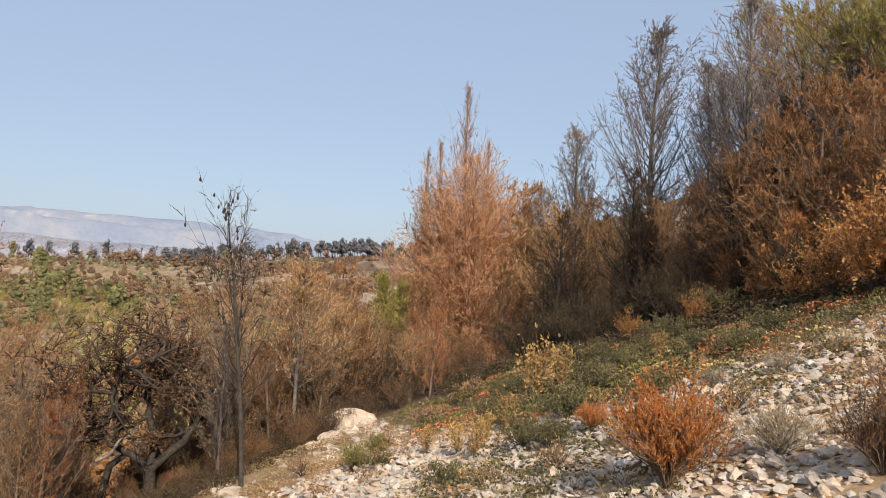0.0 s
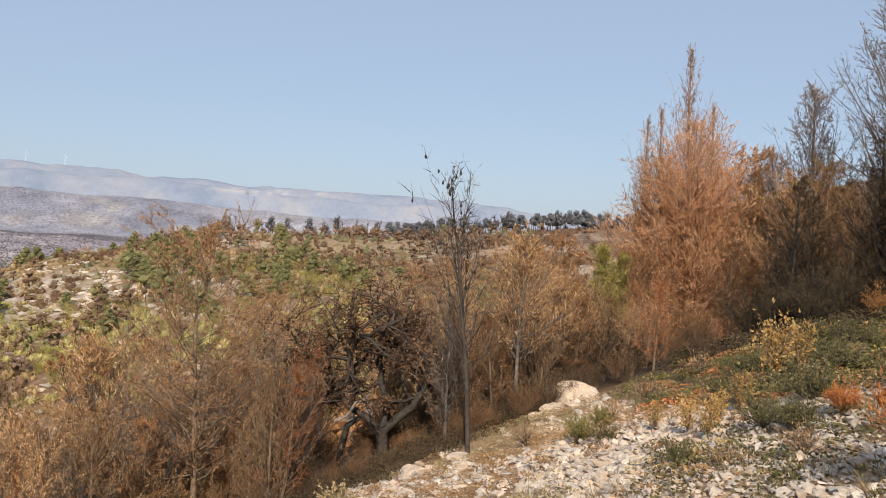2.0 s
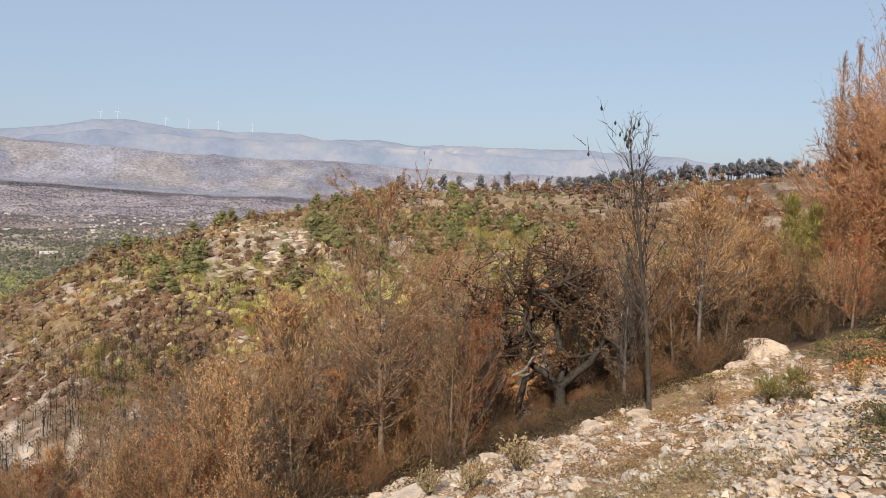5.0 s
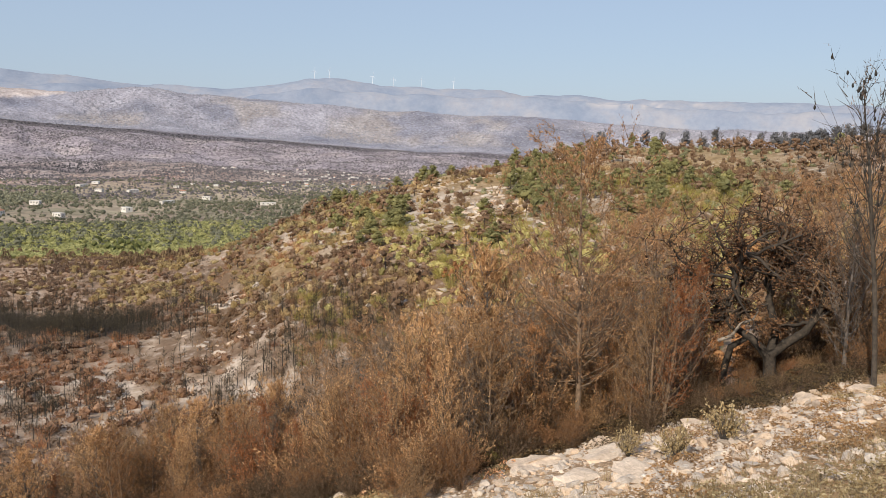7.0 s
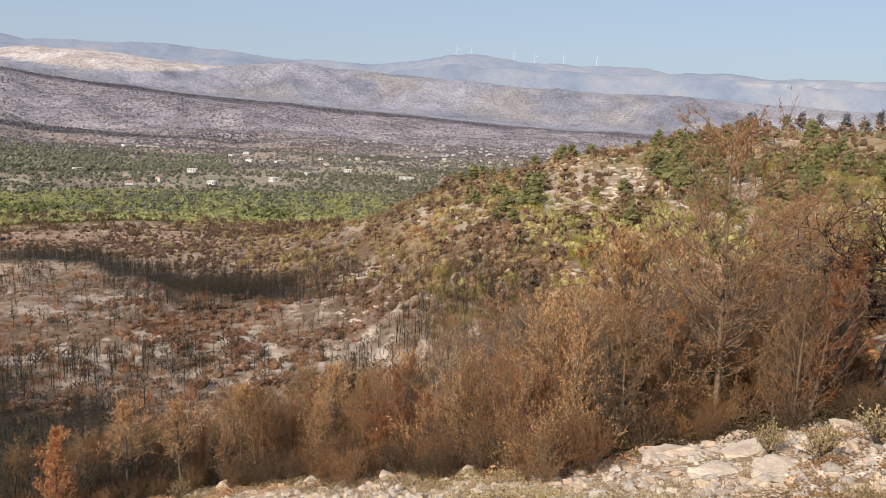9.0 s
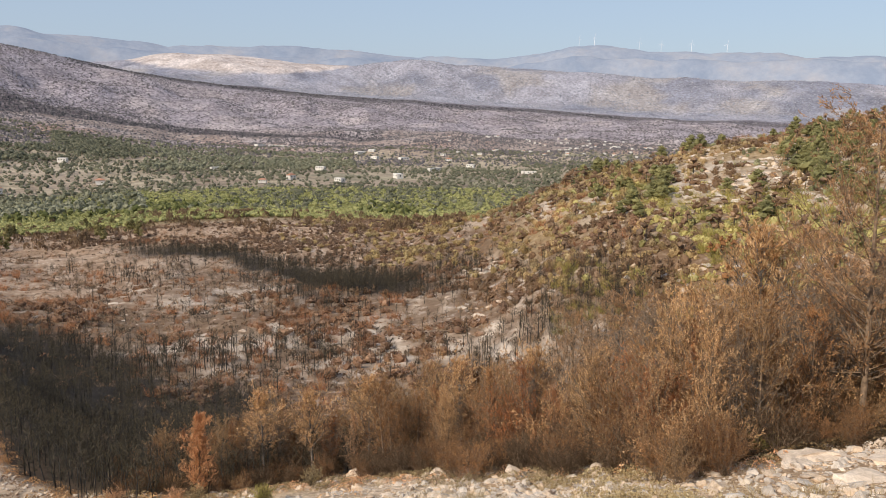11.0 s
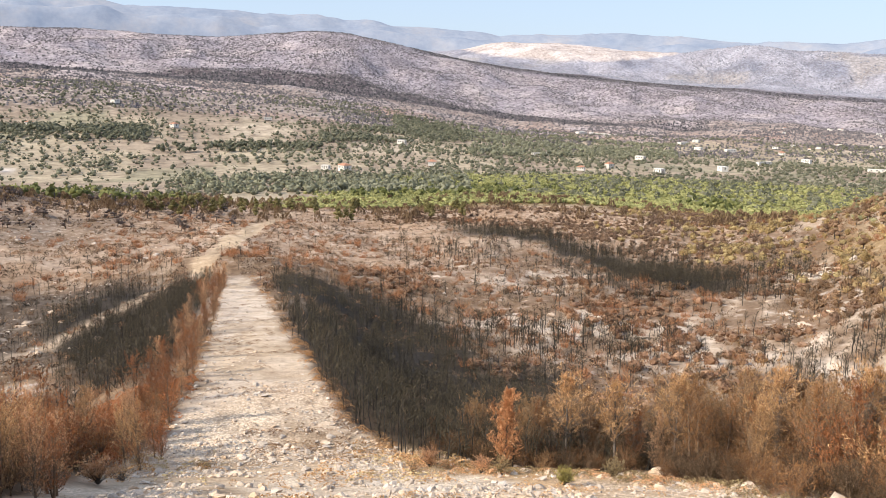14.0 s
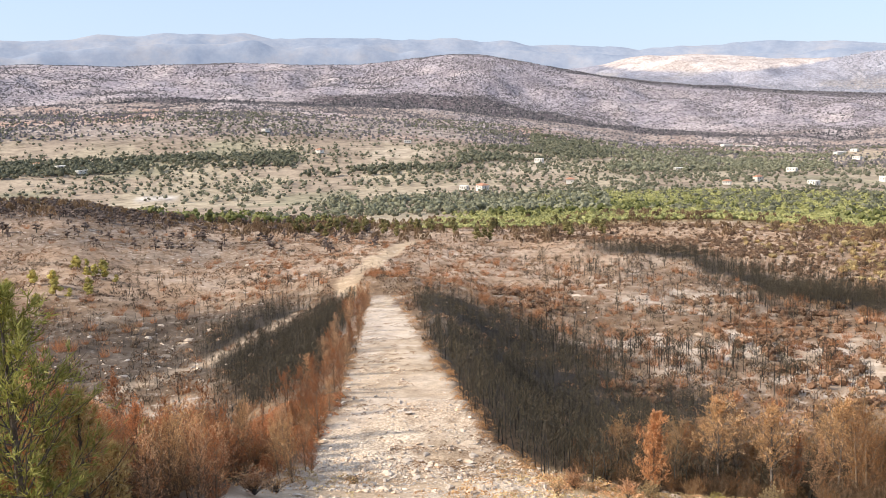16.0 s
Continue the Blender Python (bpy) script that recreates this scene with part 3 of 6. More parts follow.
    # ground below thicket and wood is darkened to paint in their shade
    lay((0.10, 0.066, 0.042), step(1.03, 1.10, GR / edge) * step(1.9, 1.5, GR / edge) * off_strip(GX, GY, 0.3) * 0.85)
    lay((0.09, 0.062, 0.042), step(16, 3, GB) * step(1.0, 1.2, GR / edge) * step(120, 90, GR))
    lay((0.48, 0.37, 0.265), on_strip(GX, GY))
    lay((0.56, 0.455, 0.36), on_strip(GX, GY) * step(-0.1, 0.35, n2))
    lay((0.34, 0.25, 0.165), 0.6 * on_strip(GX, GY) * step(0.15, 0.45, fbm(GX, GY, 5, 43, 3)))
    lay((0.67, 0.58, 0.485), on_strip(GX, GY) * step(46, 34, GR + 6 * n2) * step(-0.35, 0.15, fbm(GX, GY, 4, 44, 3)))
    # the track over the rise
    off = track_off(GX, GY)
    lay((0.50, 0.375, 0.25), 0.85 * step(2.6, 1.5, off + 1.2 * n2 + 0.6 * vnoise(GX, GY, 2, 42)))
    lay((0.30, 0.215, 0.14), 0.75 * step(0.9, 0.3, np.abs(off - 0.2)) * step(135, 145, GR) * step(-0.3, 0.1, n2))
    # the plain: dry fields, groves, ploughed plots
    foot = np.interp(GB, [40, 62, 72, 85, 120], [1450, 1350, 1200, 1020, 1000])
    flat = step(330, 420, GR) * step(60, -60, GR - foot + 60 * n3)
    cx, cy = np.floor((GX + 30 * n3) / 95), np.floor((GY + 20 * n1) / 62)
    kind = hashed(cx, cy, 5)
    field = np.where((kind < 0.45)[..., None], (0.37, 0.305, 0.22), np.where((kind < 0.65)[..., None], (0.29, 0.255, 0.175), (0.335, 0.265, 0.198)))
    field = np.where((kind > 0.95)[..., None], (0.45, 0.37, 0.28), field)
    col[:] = col + (field - col) * flat[..., None]
    pel = np.degrees(np.arctan2(TABLE, GR))
    lay((0.58, 0.53, 0.48), step(1.6, 0.9, np.abs(GB - 108.3)) * step(0.22, 0.12, np.abs(pel + 5.55 + 0.06 * n1)) * flat)
    wood = step(52, 58, GB) * step(86, 78, GB) * step(300, 340, GR) * step(640, 600, GR)
    lay((0.20, 0.19, 0.06), wood)
    # the burnt hills, tinted greyer and bluer to paint in the haze
    low = step(-60, 80, GR - foot + 60 * n3)
    lay((0.30, 0.245, 0.212), low)
    lay((0.38, 0.255, 0.195), low * step(0.1, 0.5, n3) * step(1700, 1500, GR))
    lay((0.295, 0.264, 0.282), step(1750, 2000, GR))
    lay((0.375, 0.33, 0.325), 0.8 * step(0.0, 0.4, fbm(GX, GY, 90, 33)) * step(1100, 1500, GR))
    # dark band: the hollow's shadow painted into the ground colour
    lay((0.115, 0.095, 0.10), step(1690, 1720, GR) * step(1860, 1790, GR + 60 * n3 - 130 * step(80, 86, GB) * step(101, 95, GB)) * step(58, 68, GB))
    # farther ridge: more haze painted in, paler and bluer still
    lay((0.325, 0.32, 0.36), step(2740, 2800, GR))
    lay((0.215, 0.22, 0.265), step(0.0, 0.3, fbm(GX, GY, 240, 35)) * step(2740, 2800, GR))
    # dark line under the crest: the turned-away slope's shade, painted on
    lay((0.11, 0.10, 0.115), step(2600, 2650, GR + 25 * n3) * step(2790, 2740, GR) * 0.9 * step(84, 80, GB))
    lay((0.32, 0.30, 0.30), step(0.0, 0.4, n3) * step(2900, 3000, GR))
    qel = np.degrees(np.arctan2(TABLE, GR))
    qlow = np.interp(GB, [64.4, 66, 69, 74, 77, 79.4], [2.25, 2.0, 1.75, 1.85, 2.1, 2.6]) + 0.05 * n1
    quarry = step(-0.03, 0.03, qel - qlow) * step(64.3, 64.5, GB) * step(79.6, 79.4, GB) * step(3030, 3060, GR) * step(3420, 3400, GR)
    bench = np.sin(TABLE * 2 * np.pi / 15.0 + n3)
    lay((0.56, 0.495, 0.465), quarry)
    lay((0.44, 0.375, 0.34), quarry * step(0.2, 0.8, bench) * 0.9)
    gravel = np.clip(np.maximum(near * (0.55 + 0.45 * step(-0.45, 0.1, n2 + 0.3 * n1)), on_strip(GX, GY) * step(60, 36, GR) * step(-0.4, 0.1, fbm(GX, GY, 4, 44, 3))), 0, 1)
    diggings = step(22.5, 23.5, GB) * step(31.0, 29.6, GB) * step(0.13, 0.05, np.abs(np.degrees(np.arctan2(TABLE, GR)) - 2.45 - 0.16 * n1)) * step(3750, 3800, GR) * step(-0.4, 0.2, n2) * 0.6
    gravel = np.maximum(gravel, diggings)
    reach = np.zeros_like(col)
    hills = step(1000, 1500, GR) * (1 - 0.6 * step(2700, 2800, GR))
    reach[..., 0] = step(280, 700, GR)
    reach[..., 1] = np.clip(0.5 * step(48, 75, GR) * step(400, 330, GR) * (1 - 0.95 * charred(GB, GR, GX, GY)) * (0.35 + 0.65 * step(-0.3, 0.3, n1)) + 0.3 * step(330, 400, GR) + 0.10 * low * step(1700, 1200, GR) - quarry - flat * 0.4 - wood - 0.45 * step(2740, 2800, GR), 0, 1)
    reach[..., 2] = np.clip(0.45 * low * step(1700, 1200, GR) + 0.25 * rise - quarry, 0, 1)

    fine = np.nonzero((BEAR >= -34) & (BEAR <= 124))[0]
    rest = np.nonzero(((BEAR < -34) | (BEAR > 124)) & (np.arange(len(BEAR)) % 10 == 0))[0]
    use = np.sort(np.concatenate([fine, rest]))

    def sheet(name, lo, hi, mat, colours):
        js = np.nonzero((RAD >= lo) & (RAD <= hi))[0]
        I, J = np.meshgrid(use, js, indexing='ij')
        V = np.stack([GX[I, J], GY[I, J], TABLE[I, J]], 2).reshape(-1, 3)
        a, b = len(use), len(js)
        i, j = np.meshgrid(np.arange(a), np.arange(b - 1), indexing='ij')
        k = (i + 1) % a
        F = np.stack([i * b + j, i * b + j + 1, k * b + j + 1, k * b + j], 2).reshape(-1, 4)[:, ::-1]
        me = mesh_of(name, V, F, [mat], smooth=True)
        if colours:
            for key, arr, last in (("cover", col, gravel), ("reach", reach, hills)):
                at_ = me.color_attributes.new(key, 'FLOAT_COLOR', 'POINT')
                at_.data.foreach_set("color", np.concatenate([arr[I, J].reshape(-1, 3), last[I, J].reshape(-1, 1)], 1).astype(np.float32).ravel())
        return new(name, me)
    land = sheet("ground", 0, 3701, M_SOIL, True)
    tagged(land, "stony burnt hillside falling to a wide dry valley and scrubby hills", "ground", kind="structure")
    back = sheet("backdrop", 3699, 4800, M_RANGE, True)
    tagged(back, "far mountain range along the skyline, painted pale blue with haze", "mountains", kind="structure")
    return land


ground = build_land()

# ---------------------------------------------------------------- plants: how they grow
def unit(v):
    return v / (np.linalg.norm(v) + 1e-9)


def conifer(rng, h, base, rad, n, up, twigs, needles, bl, bw, trunk_r=None, leafy=lambda u: 1.0, lean=0.0, curl=0.35, sides=3, leaf=False, full=0.75, wild=0.7):
    """Trunk with limbs and twigs, and its needles, as two lots of triangles."""
    wood, leaves = Buf(), Buf()
    k = 9
    t = np.linspace(0, 1, k)
    wob = np.cumsum(rng.normal(0, 0.005 * h, (k, 2)), axis=0) * t[:, None]
    spine = np.column_stack([wob[:, 0] + lean * h * t ** 1.3, wob[:, 1], h * t])
    r0 = trunk_r or 0.016 * h
    wood.tube(spine, r0 * (1 - t) ** 0.8 + 0.004 * h ** 0.5, 6)
    P, D, TP, TD = [], [], [], []
    for i in range(n):
        u = base + (0.985 - base) * ((i + rng.uniform(0, 1)) / n) ** 1.2
        root = np.array([np.interp(u, t, spine[:, j]) for j in range(3)])
        a = i * 2.4 + rng.uniform(-0.5, 0.5)
        el = radians(up + 25 * u + rng.normal(0, 15))
        v = (u - base) / (1 - base)
        shape = min(1.0, (v + 0.06) * 4.5) ** 0.5 * (1 - v) ** full + 0.06
        L = rad * h * shape * rng.uniform(0.45, 1.3)
        way = np.array([math.cos(a) * math.cos(el), math.sin(a) * math.cos(el), math.sin(el)])
        q = np.linspace(0, 1, 4)
        pts = root + way * (q * L)[:, None] + np.array([0, 0, 1.0]) * (curl * L * q ** 2)[:, None] + rng.normal(0, 0.035 * L, (4, 3)) * q[:, None]
        rr = max(0.004, r0 * 0.35 * (1 - u) + 0.004)
        wood.tube(pts, rr * (1 - 0.8 * q), sides)
        for j in range(twigs):
            s = rng.uniform(0.25, 1.0)
            p = root + (pts[-1] - root) * s + np.array([0, 0, 1.0]) * curl * L * (s * s - s)
            w = unit(unit(pts[-1] - pts[-2]) + rng.normal(0, wild, 3) + np.array([0, 0, 0.2]))
            tl = L * 0.42 * (1.15 - 0.5 * s) + 0.05
            TP.append(p)
            TD.append(w * tl)
            m = rng.poisson(needles * leafy(u))
            if m:
                f = rng.uniform(0.15, 1.0, m)[:, None]
                P.append(p + w * tl * f + rng.normal(0, 0.02, (m, 3)))
                D.append(w + rng.normal(0, 0.45, (m, 3)) + np.array([0, 0, 0.2]))
    TP, TD = np.array(TP), np.array(TD)
    side = np.cross(TD, rng.normal(size=TD.shape))
    side /= np.linalg.norm(side, axis=1)[:, None] + 1e-9
    tw = min(0.010, 0.0035 + 0.0011 * h)
    i = np.arange(len(TP))
    wood.add(np.stack([TP - side * tw, TP + side * tw, TP + TD], 1).reshape(-1, 3), np.stack([3 * i, 3 * i + 1, 3 * i + 2], 1))
    if P:
        leaves.blades(np.concatenate(P), np.concatenate(D), bl, bw, rng, leaf)
    return wood, leaves


def shrub(rng, h, spread, stems, twigs, leaves_n, bl, bw, leaf=True, up=0.6):
    """Many stems from one root, with twigs and leaves."""
    wood, leaves = Buf(), Buf()
    P, D = [], []
    for i in range(stems):
        a = rng.uniform(0, 2 * np.pi)
        out = rng.uniform(0.1, 1.0) ** 0.7
        tip = np.array([math.cos(a) * spread * out, math.sin(a) * spread * out, h * rng.uniform(0.55, 1.0) * (1 - 0.45 * out ** 2)])
        q = np.linspace(0, 1, 4)
        pts = tip * q[:, None] ** np.array([1.3, 1.3, 0.85]) + rng.normal(0, 0.03 * h, (4, 3)) * q[:, None]
        wood.tube(pts, 0.007 * h ** 0.5 * (1.2 - q), 3)
        for j in range(twigs):
            s = rng.uniform(0.3, 1.0)
            p = np.array([np.interp(s, q, pts[:, c]) for c in range(3)])
            w = unit(tip / h + rng.normal(0, 0.7, 3) + np.array([0, 0, up]))
            tl = 0.22 * h * rng.uniform(0.5, 1.2)
            wood.blades([p], [w], tl, 0.008, rng)
            m = rng.poisson(leaves_n)
            if m:
                f = rng.uniform(0.1, 1, m)[:, None]
                P.append(p + w * tl * f)
                D.append(w + rng.normal(0, 0.6, (m, 3)))
    if P:
        leaves.blades(np.concatenate(P), np.concatenate(D), bl, bw, rng, leaf)
    return wood, leaves


class Kind:
    """One plant built once, then set down wherever it grows."""

    def __init__(self, name, wood, leaves, m_wood, m_leaf, label, category, group="", wood_name="trunk", leaf_name="crown", extra=None):
        self.root = tagged(new(name), label, category, group)
        part(wood_name, wood, m_wood, self.root, smooth=True)
        if leaves is not None and leaves.n:
            part(leaf_name, leaves, m_leaf, self.root)
        self.places, self.lots = [], [(wood, m_wood)] + ([(leaves, m_leaf)] if leaves is not None and leaves.n else [])

    def put(self, place, scale=1.0, turn=0.0, lean=(0.0, 0.0), tall=1.0):
        m = Matrix.Translation(place) @ Euler((lean[0], lean[1], turn)).to_matrix().to_4x4() @ Matrix.Diagonal((scale, scale, scale * tall, 1))
        self.places.append(m)

    def done(self):
        for m in self.places[1:]:
            copy_thing(self.root, m)
        self.root.matrix_basis = self.places[0]


def crowd(name, kinds, keep, label, category):
    """Of all the places of these kinds only the nearest stay plants of their own; those deeper in the thicket are joined."""
    every = sorted((m.translation.xy.length, i, j) for i, k in enumerate(kinds) for j, m in enumerate(k.places))
    near, far = {(i, j) for _, i, j in every[:keep]}, [(i, j) for _, i, j in every[keep:]]
    mats = list(dict.fromkeys(m for k in kinds for _, m in k.lots))
    Vs, Fs, Is, n = [], [], [], 0
    for i, j in far:
        m = np.array(kinds[i].places[j])
        for buf, mat in kinds[i].lots:
            V, F = buf.arrays()
            Vs.append(V @ m[:3, :3].T + m[:3, 3])
            Fs.append(F + n)
            Is.append(np.full(len(F), mats.index(mat)))
            n += len(V)
    if far:
        tagged(new(name, mesh_of(name, np.concatenate(Vs), np.concatenate(Fs), mats, np.concatenate(Is))), label, category, kind="stuff")
    for i, k in enumerate(kinds):
        k.places = [m for j, m in enumerate(k.places) if (i, j) in near] or k.places[:1]
        k.done()


def height_to(bearing, d, top_el):
    """How tall a thing on the ground there is when its top stands at that angle over the eye's level."""
    return d * math.tan(radians(top_el)) - at(bearing, d).z


# ---------------------------------------------------------------- tall pines about the clearing
def pull(b, d):
    """The wood's edge comes nearer uphill."""
    return d * (1.0 if b > -7 else max(0.68, 1 - 0.026 * (-7 - b)))


def pine_wood():
    rng = np.random.RandomState(11)
    top_bare = lambda u: 1.0 if u < 0.62 else max(0.12, 1 - (u - 0.62) * 3.2)
    H = height_to(-1.4, 41, 8.2)
    w, f = conifer(rng, H, 0.04, 0.37, 200, 8, 15, 30, 0.13, 0.028, leafy=top_bare, curl=0.42, full=0.62, wild=0.8)
    k = Kind("pine_tree", w, f, M_RUSSETTWIG, M_ORANGE, "tall bushy pine with scorched orange needles", "tree", "scorched pines")
    k.put(at(-1.6, 41, -0.15))
    k.put(at(0.6, 42, -0.15), height_to(0.6, 42, 6.0) / H, 1.9)
    k.put(at(-3.4, 42, -0.15), height_to(-3.4, 42, 5.4) / H, 3.3)
    k.done()
    H = height_to(-1.4, 41.5, 12.7)
    w, f = conifer(rng, H, 0.34, 0.17, 90, 46, 9, 6, 0.13, 0.018, trunk_r=0.09, curl=0.9, full=0.85, wild=0.5)
    k = Kind("pine_tree", w, f, M_RUSSETTWIG, foliage("needles_pale_rust", (0.30, 0.19, 0.14), (0.50, 0.34, 0.26), (0.66, 0.49, 0.39)), "slender pine spire with pale withered twigs", "tree", "scorched pines")
    k.put(at(-1.4, 41.5, -0.1))
    for b, d, e in ((0.2, 42.5, 9.0), (1.6, 43, 8.3), (-2.8, 43, 9.2), (-4.2, 44, 6.8)):
        k.put(at(b, d, -0.1), height_to(b, d, e) / H, rng.uniform(0, 6))
    k.done()
    # the companion trees of the orange pine; those inside the wood wear painted shade
    kinds = []
    for mat, label in ((M_UMBER, "bushy pine with rust-brown scorched needles"), (M_SHADE, "pine with withered needles, the wood's shade in their colour")):
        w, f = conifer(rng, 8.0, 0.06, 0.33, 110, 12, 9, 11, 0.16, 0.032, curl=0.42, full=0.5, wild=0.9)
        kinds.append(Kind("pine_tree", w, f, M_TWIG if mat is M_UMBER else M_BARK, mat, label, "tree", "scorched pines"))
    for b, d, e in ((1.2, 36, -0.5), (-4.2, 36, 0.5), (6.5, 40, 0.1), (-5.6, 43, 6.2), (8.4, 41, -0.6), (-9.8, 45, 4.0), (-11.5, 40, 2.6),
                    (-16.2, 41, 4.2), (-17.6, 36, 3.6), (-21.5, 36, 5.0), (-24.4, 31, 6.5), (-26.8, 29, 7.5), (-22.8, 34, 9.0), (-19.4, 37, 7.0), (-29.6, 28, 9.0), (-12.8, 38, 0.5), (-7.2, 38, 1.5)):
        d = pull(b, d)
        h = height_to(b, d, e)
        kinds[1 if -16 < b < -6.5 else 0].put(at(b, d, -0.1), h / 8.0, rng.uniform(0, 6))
    kinds[0].done()
    kinds[1].done()
    w, f = conifer(rng, 3.2, 0.04, 0.42, 70, 10, 8, 12, 0.17, 0.026, full=0.45)
    k = Kind("pine_sapling", w, f, M_BARK, M_ORANGE, "low bushy pine sapling with orange dead needles", "tree", "scorched pines")
    for b, d, e in ((-2.2, 35, -3.6), (-3.6, 36, -4.4), (0.5, 33, -4.0), (-5.0, 36, -3.0), (2.0, 34, -4.4)):
        k.put(at(b, d, -0.05), height_to(b, d, e) / 3.2, rng.uniform(0, 6))
    k.done()
    w, f = conifer(rng, 3.2, 0.04, 0.40, 60, 10, 8, 11, 0.17, 0.026, full=0.45, wild=0.9)
    k = Kind("pine_sapling", w, f, M_TWIG, foliage("needles_russet", (0.42, 0.165, 0.055), (0.70, 0.33, 0.12), (0.84, 0.49, 0.22), 0.4), "low bushy pine sapling with russet dead needles", "tree", "scorched pines")
    for b, d, e in ((-27.6, 23, 6.0), (-22.3, 30, 4.8), (-29.5, 22, 5.6), (-24.6, 26, 4.2), (-20.6, 31, 3.0), (-26.0, 27, 5.6), (-18.4, 33, 2.4)):
        d = pull(b, d)
        k.put(at(b, d, -0.05), height_to(b, d, e) / 3.2, rng.uniform(0, 6))
    k.done()
    # rusty young pines that fill the gaps between the grey ones
    w, f = conifer(rng, 6.0, 0.05, 0.34, 100, 12, 9, 13, 0.15, 0.026, curl=0.5, full=0.5, wild=0.9)
    k = Kind("pine_tree", w, f, M_RUSSETTWIG, M_BROWN, "bushy young pine with tan and rust needles", "tree", "scorched pines")
    for b, d, e in ((-7.4, 38, 4.6), (-9.6, 39, 5.4), (-11.2, 38, 3.8), (-5.8, 40, 3.6), (-14.6, 37, 5.4)):
        d = pull(b, d)
        k.put(at(b, d, -0.1), height_to(b, d, e) / 6.0, rng.uniform(0, 6))
    k.done()
    w, f = conifer(rng, 6.0, 0.05, 0.36, 100, 12, 9, 12, 0.15, 0.024, curl=0.5, full=0.45, wild=0.9)
    k = Kind("pine_tree", w, f, M_TWIG, M_UMBER, "broad young pine with dull umber needles", "tree", "scorched pines")
    for b, d, e in ((-16.4, 36, 6.4), (-19.0, 34, 8.2), (-21.4, 32, 10.6), (-23.6, 31, 12.6), (-26.4, 30, 12.8), (-29.0, 28, 12.4)):
        d = pull(b, d)
        k.put(at(b, d, -0.1), height_to(b, d, e) / 6.0, rng.uniform(0, 6))
    k.done()
    # greyed pines
    H = height_to(-8.8, 40, 10.2)
    low_leaf = lambda u: 1.0 if u < 0.5 else 0.55
    w, f = conifer(rng, H, 0.08, 0.27, 125, 26, 13, 17, 0.13, 0.022, leafy=low_leaf, curl=0.6, full=0.7, wild=0.75)
    k = Kind("pine_tree", w, f, M_ASHBARK, M_GREYTWIG, "slender pine with greyed dead needles", "tree", "scorched pines")
    k.put(at(-8.8, 40, -0.1), 1.0, 0.7)
    k.put(at(-6.4, 46, -0.1), height_to(-6.4, 46, 6.4) / H, 2.0)
    k.put(at(-5.4, 47, -0.1), height_to(-5.4, 47, 5.2) / H, 4.0)
    k.put(at(-18.0, 32, -0.1), height_to(-18.0, 32, 13.8) / H, 1.0)
    k.done()
    H = height_to(-13.6, 36, 16.6)
    w, f = conifer(rng, H, 0.20, 0.25, 120, 26, 14, 15, 0.13, 0.022, trunk_r=0.17, leafy=lambda u: 0.95 if u > 0.5 else 0.5, curl=0.5, full=0.6)
    k = Kind("pine_tree", w, f, M_ASHBARK, M_GREYTWIG, "tall bare pine with scorched trunk and feathery grey twigs", "tree", "bare pines")
    k.put(at(-13.6, 36, -0.1))
    k.put(at(-19.2, 29, -0.1), height_to(-19.2, 29, 18.6) / H, 2.1)
    k.put(at(-17.2, 34, -0.1), height_to(-17.2, 34, 14.5) / H, 4.1)
    k.put(at(-20.6, 31, -0.1), height_to(-20.6, 31, 17.5) / H, 5.1)
    k.done()
    # the dense brown stand uphill
    w, f = conifer(rng, 11.0, 0.08, 0.34, 140, 14, 11, 11, 0.17, 0.030, leafy=lambda u: 0.45 + 0.6 * u, curl=0.42, full=0.5)
    k = Kind("pine_tree", w, f, M_BARK, M_STAND, "broad pine with brown needles in a dense scorched stand", "tree", "scorched stand")
    for b, d, e in ((-22.6, 38, 17.0), (-25.2, 35, 17.6), (-28.2, 33, 18.5), (-31.5, 31, 19), (-26.5, 42, 16.5), (-24.0, 45, 17.5), (-30, 39, 18), (-35, 32, 17), (-40, 34, 17),
                    (-21.0, 48, 12.0)):
        d = pull(b, d)
        k.put(at(b, d, -0.1), height_to(b, d, e) / 11.0, rng.uniform(0, 6))
    k.done()
    w, f = conifer(rng, 9.0, 0.70, 0.48, 80, 12, 8, 14, 0.25, 0.03, trunk_r=0.09, full=0.5)
    k = Kind("pine_tree", w, f, M_BARK, M_LIME, "pine whose crown is still yellow-green", "tree", "living pines")
    k.put(at(-25.4, 22.5, -0.1), height_to(-25.4, 22.5, 15.8) / 9.0, 1.0)
    k.put(at(-28.4, 21.5, -0.1), height_to(-28.4, 21.5, 16.8) / 9.0, 3.0)
    k.done()
    w, f = conifer(rng, 5.0, 0.05, 0.24, 80, 34, 9, 16, 0.15, 0.026, full=0.5, curl=0.6)
    k = Kind("pine_tree", w, f, M_TWIG, M_LIME, "young pine that keeps its yellow-green needles", "tree", "living pines")
    k.put(at(4.0, 34, -0.1), height_to(4.0, 34, -0.4) / 5.0, 0.6)
    k.put(at(2.6, 37, -0.1), height_to(2.6, 37, -0.9) / 5.0, 2.6)
    k.done()
    # brush along the wood's edge, darkened to paint in the shade there
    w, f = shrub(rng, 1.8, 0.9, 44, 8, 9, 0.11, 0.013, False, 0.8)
    k = Kind("shrub", w, f, M_CHAR, M_DARKNEEDLE, "scorched brush with the wood's shade painted into its colour", "shrub", "brush in the wood", "stem", "foliage")
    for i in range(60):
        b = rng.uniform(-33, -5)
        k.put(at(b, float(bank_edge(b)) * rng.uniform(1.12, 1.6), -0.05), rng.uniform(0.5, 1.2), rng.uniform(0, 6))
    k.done()
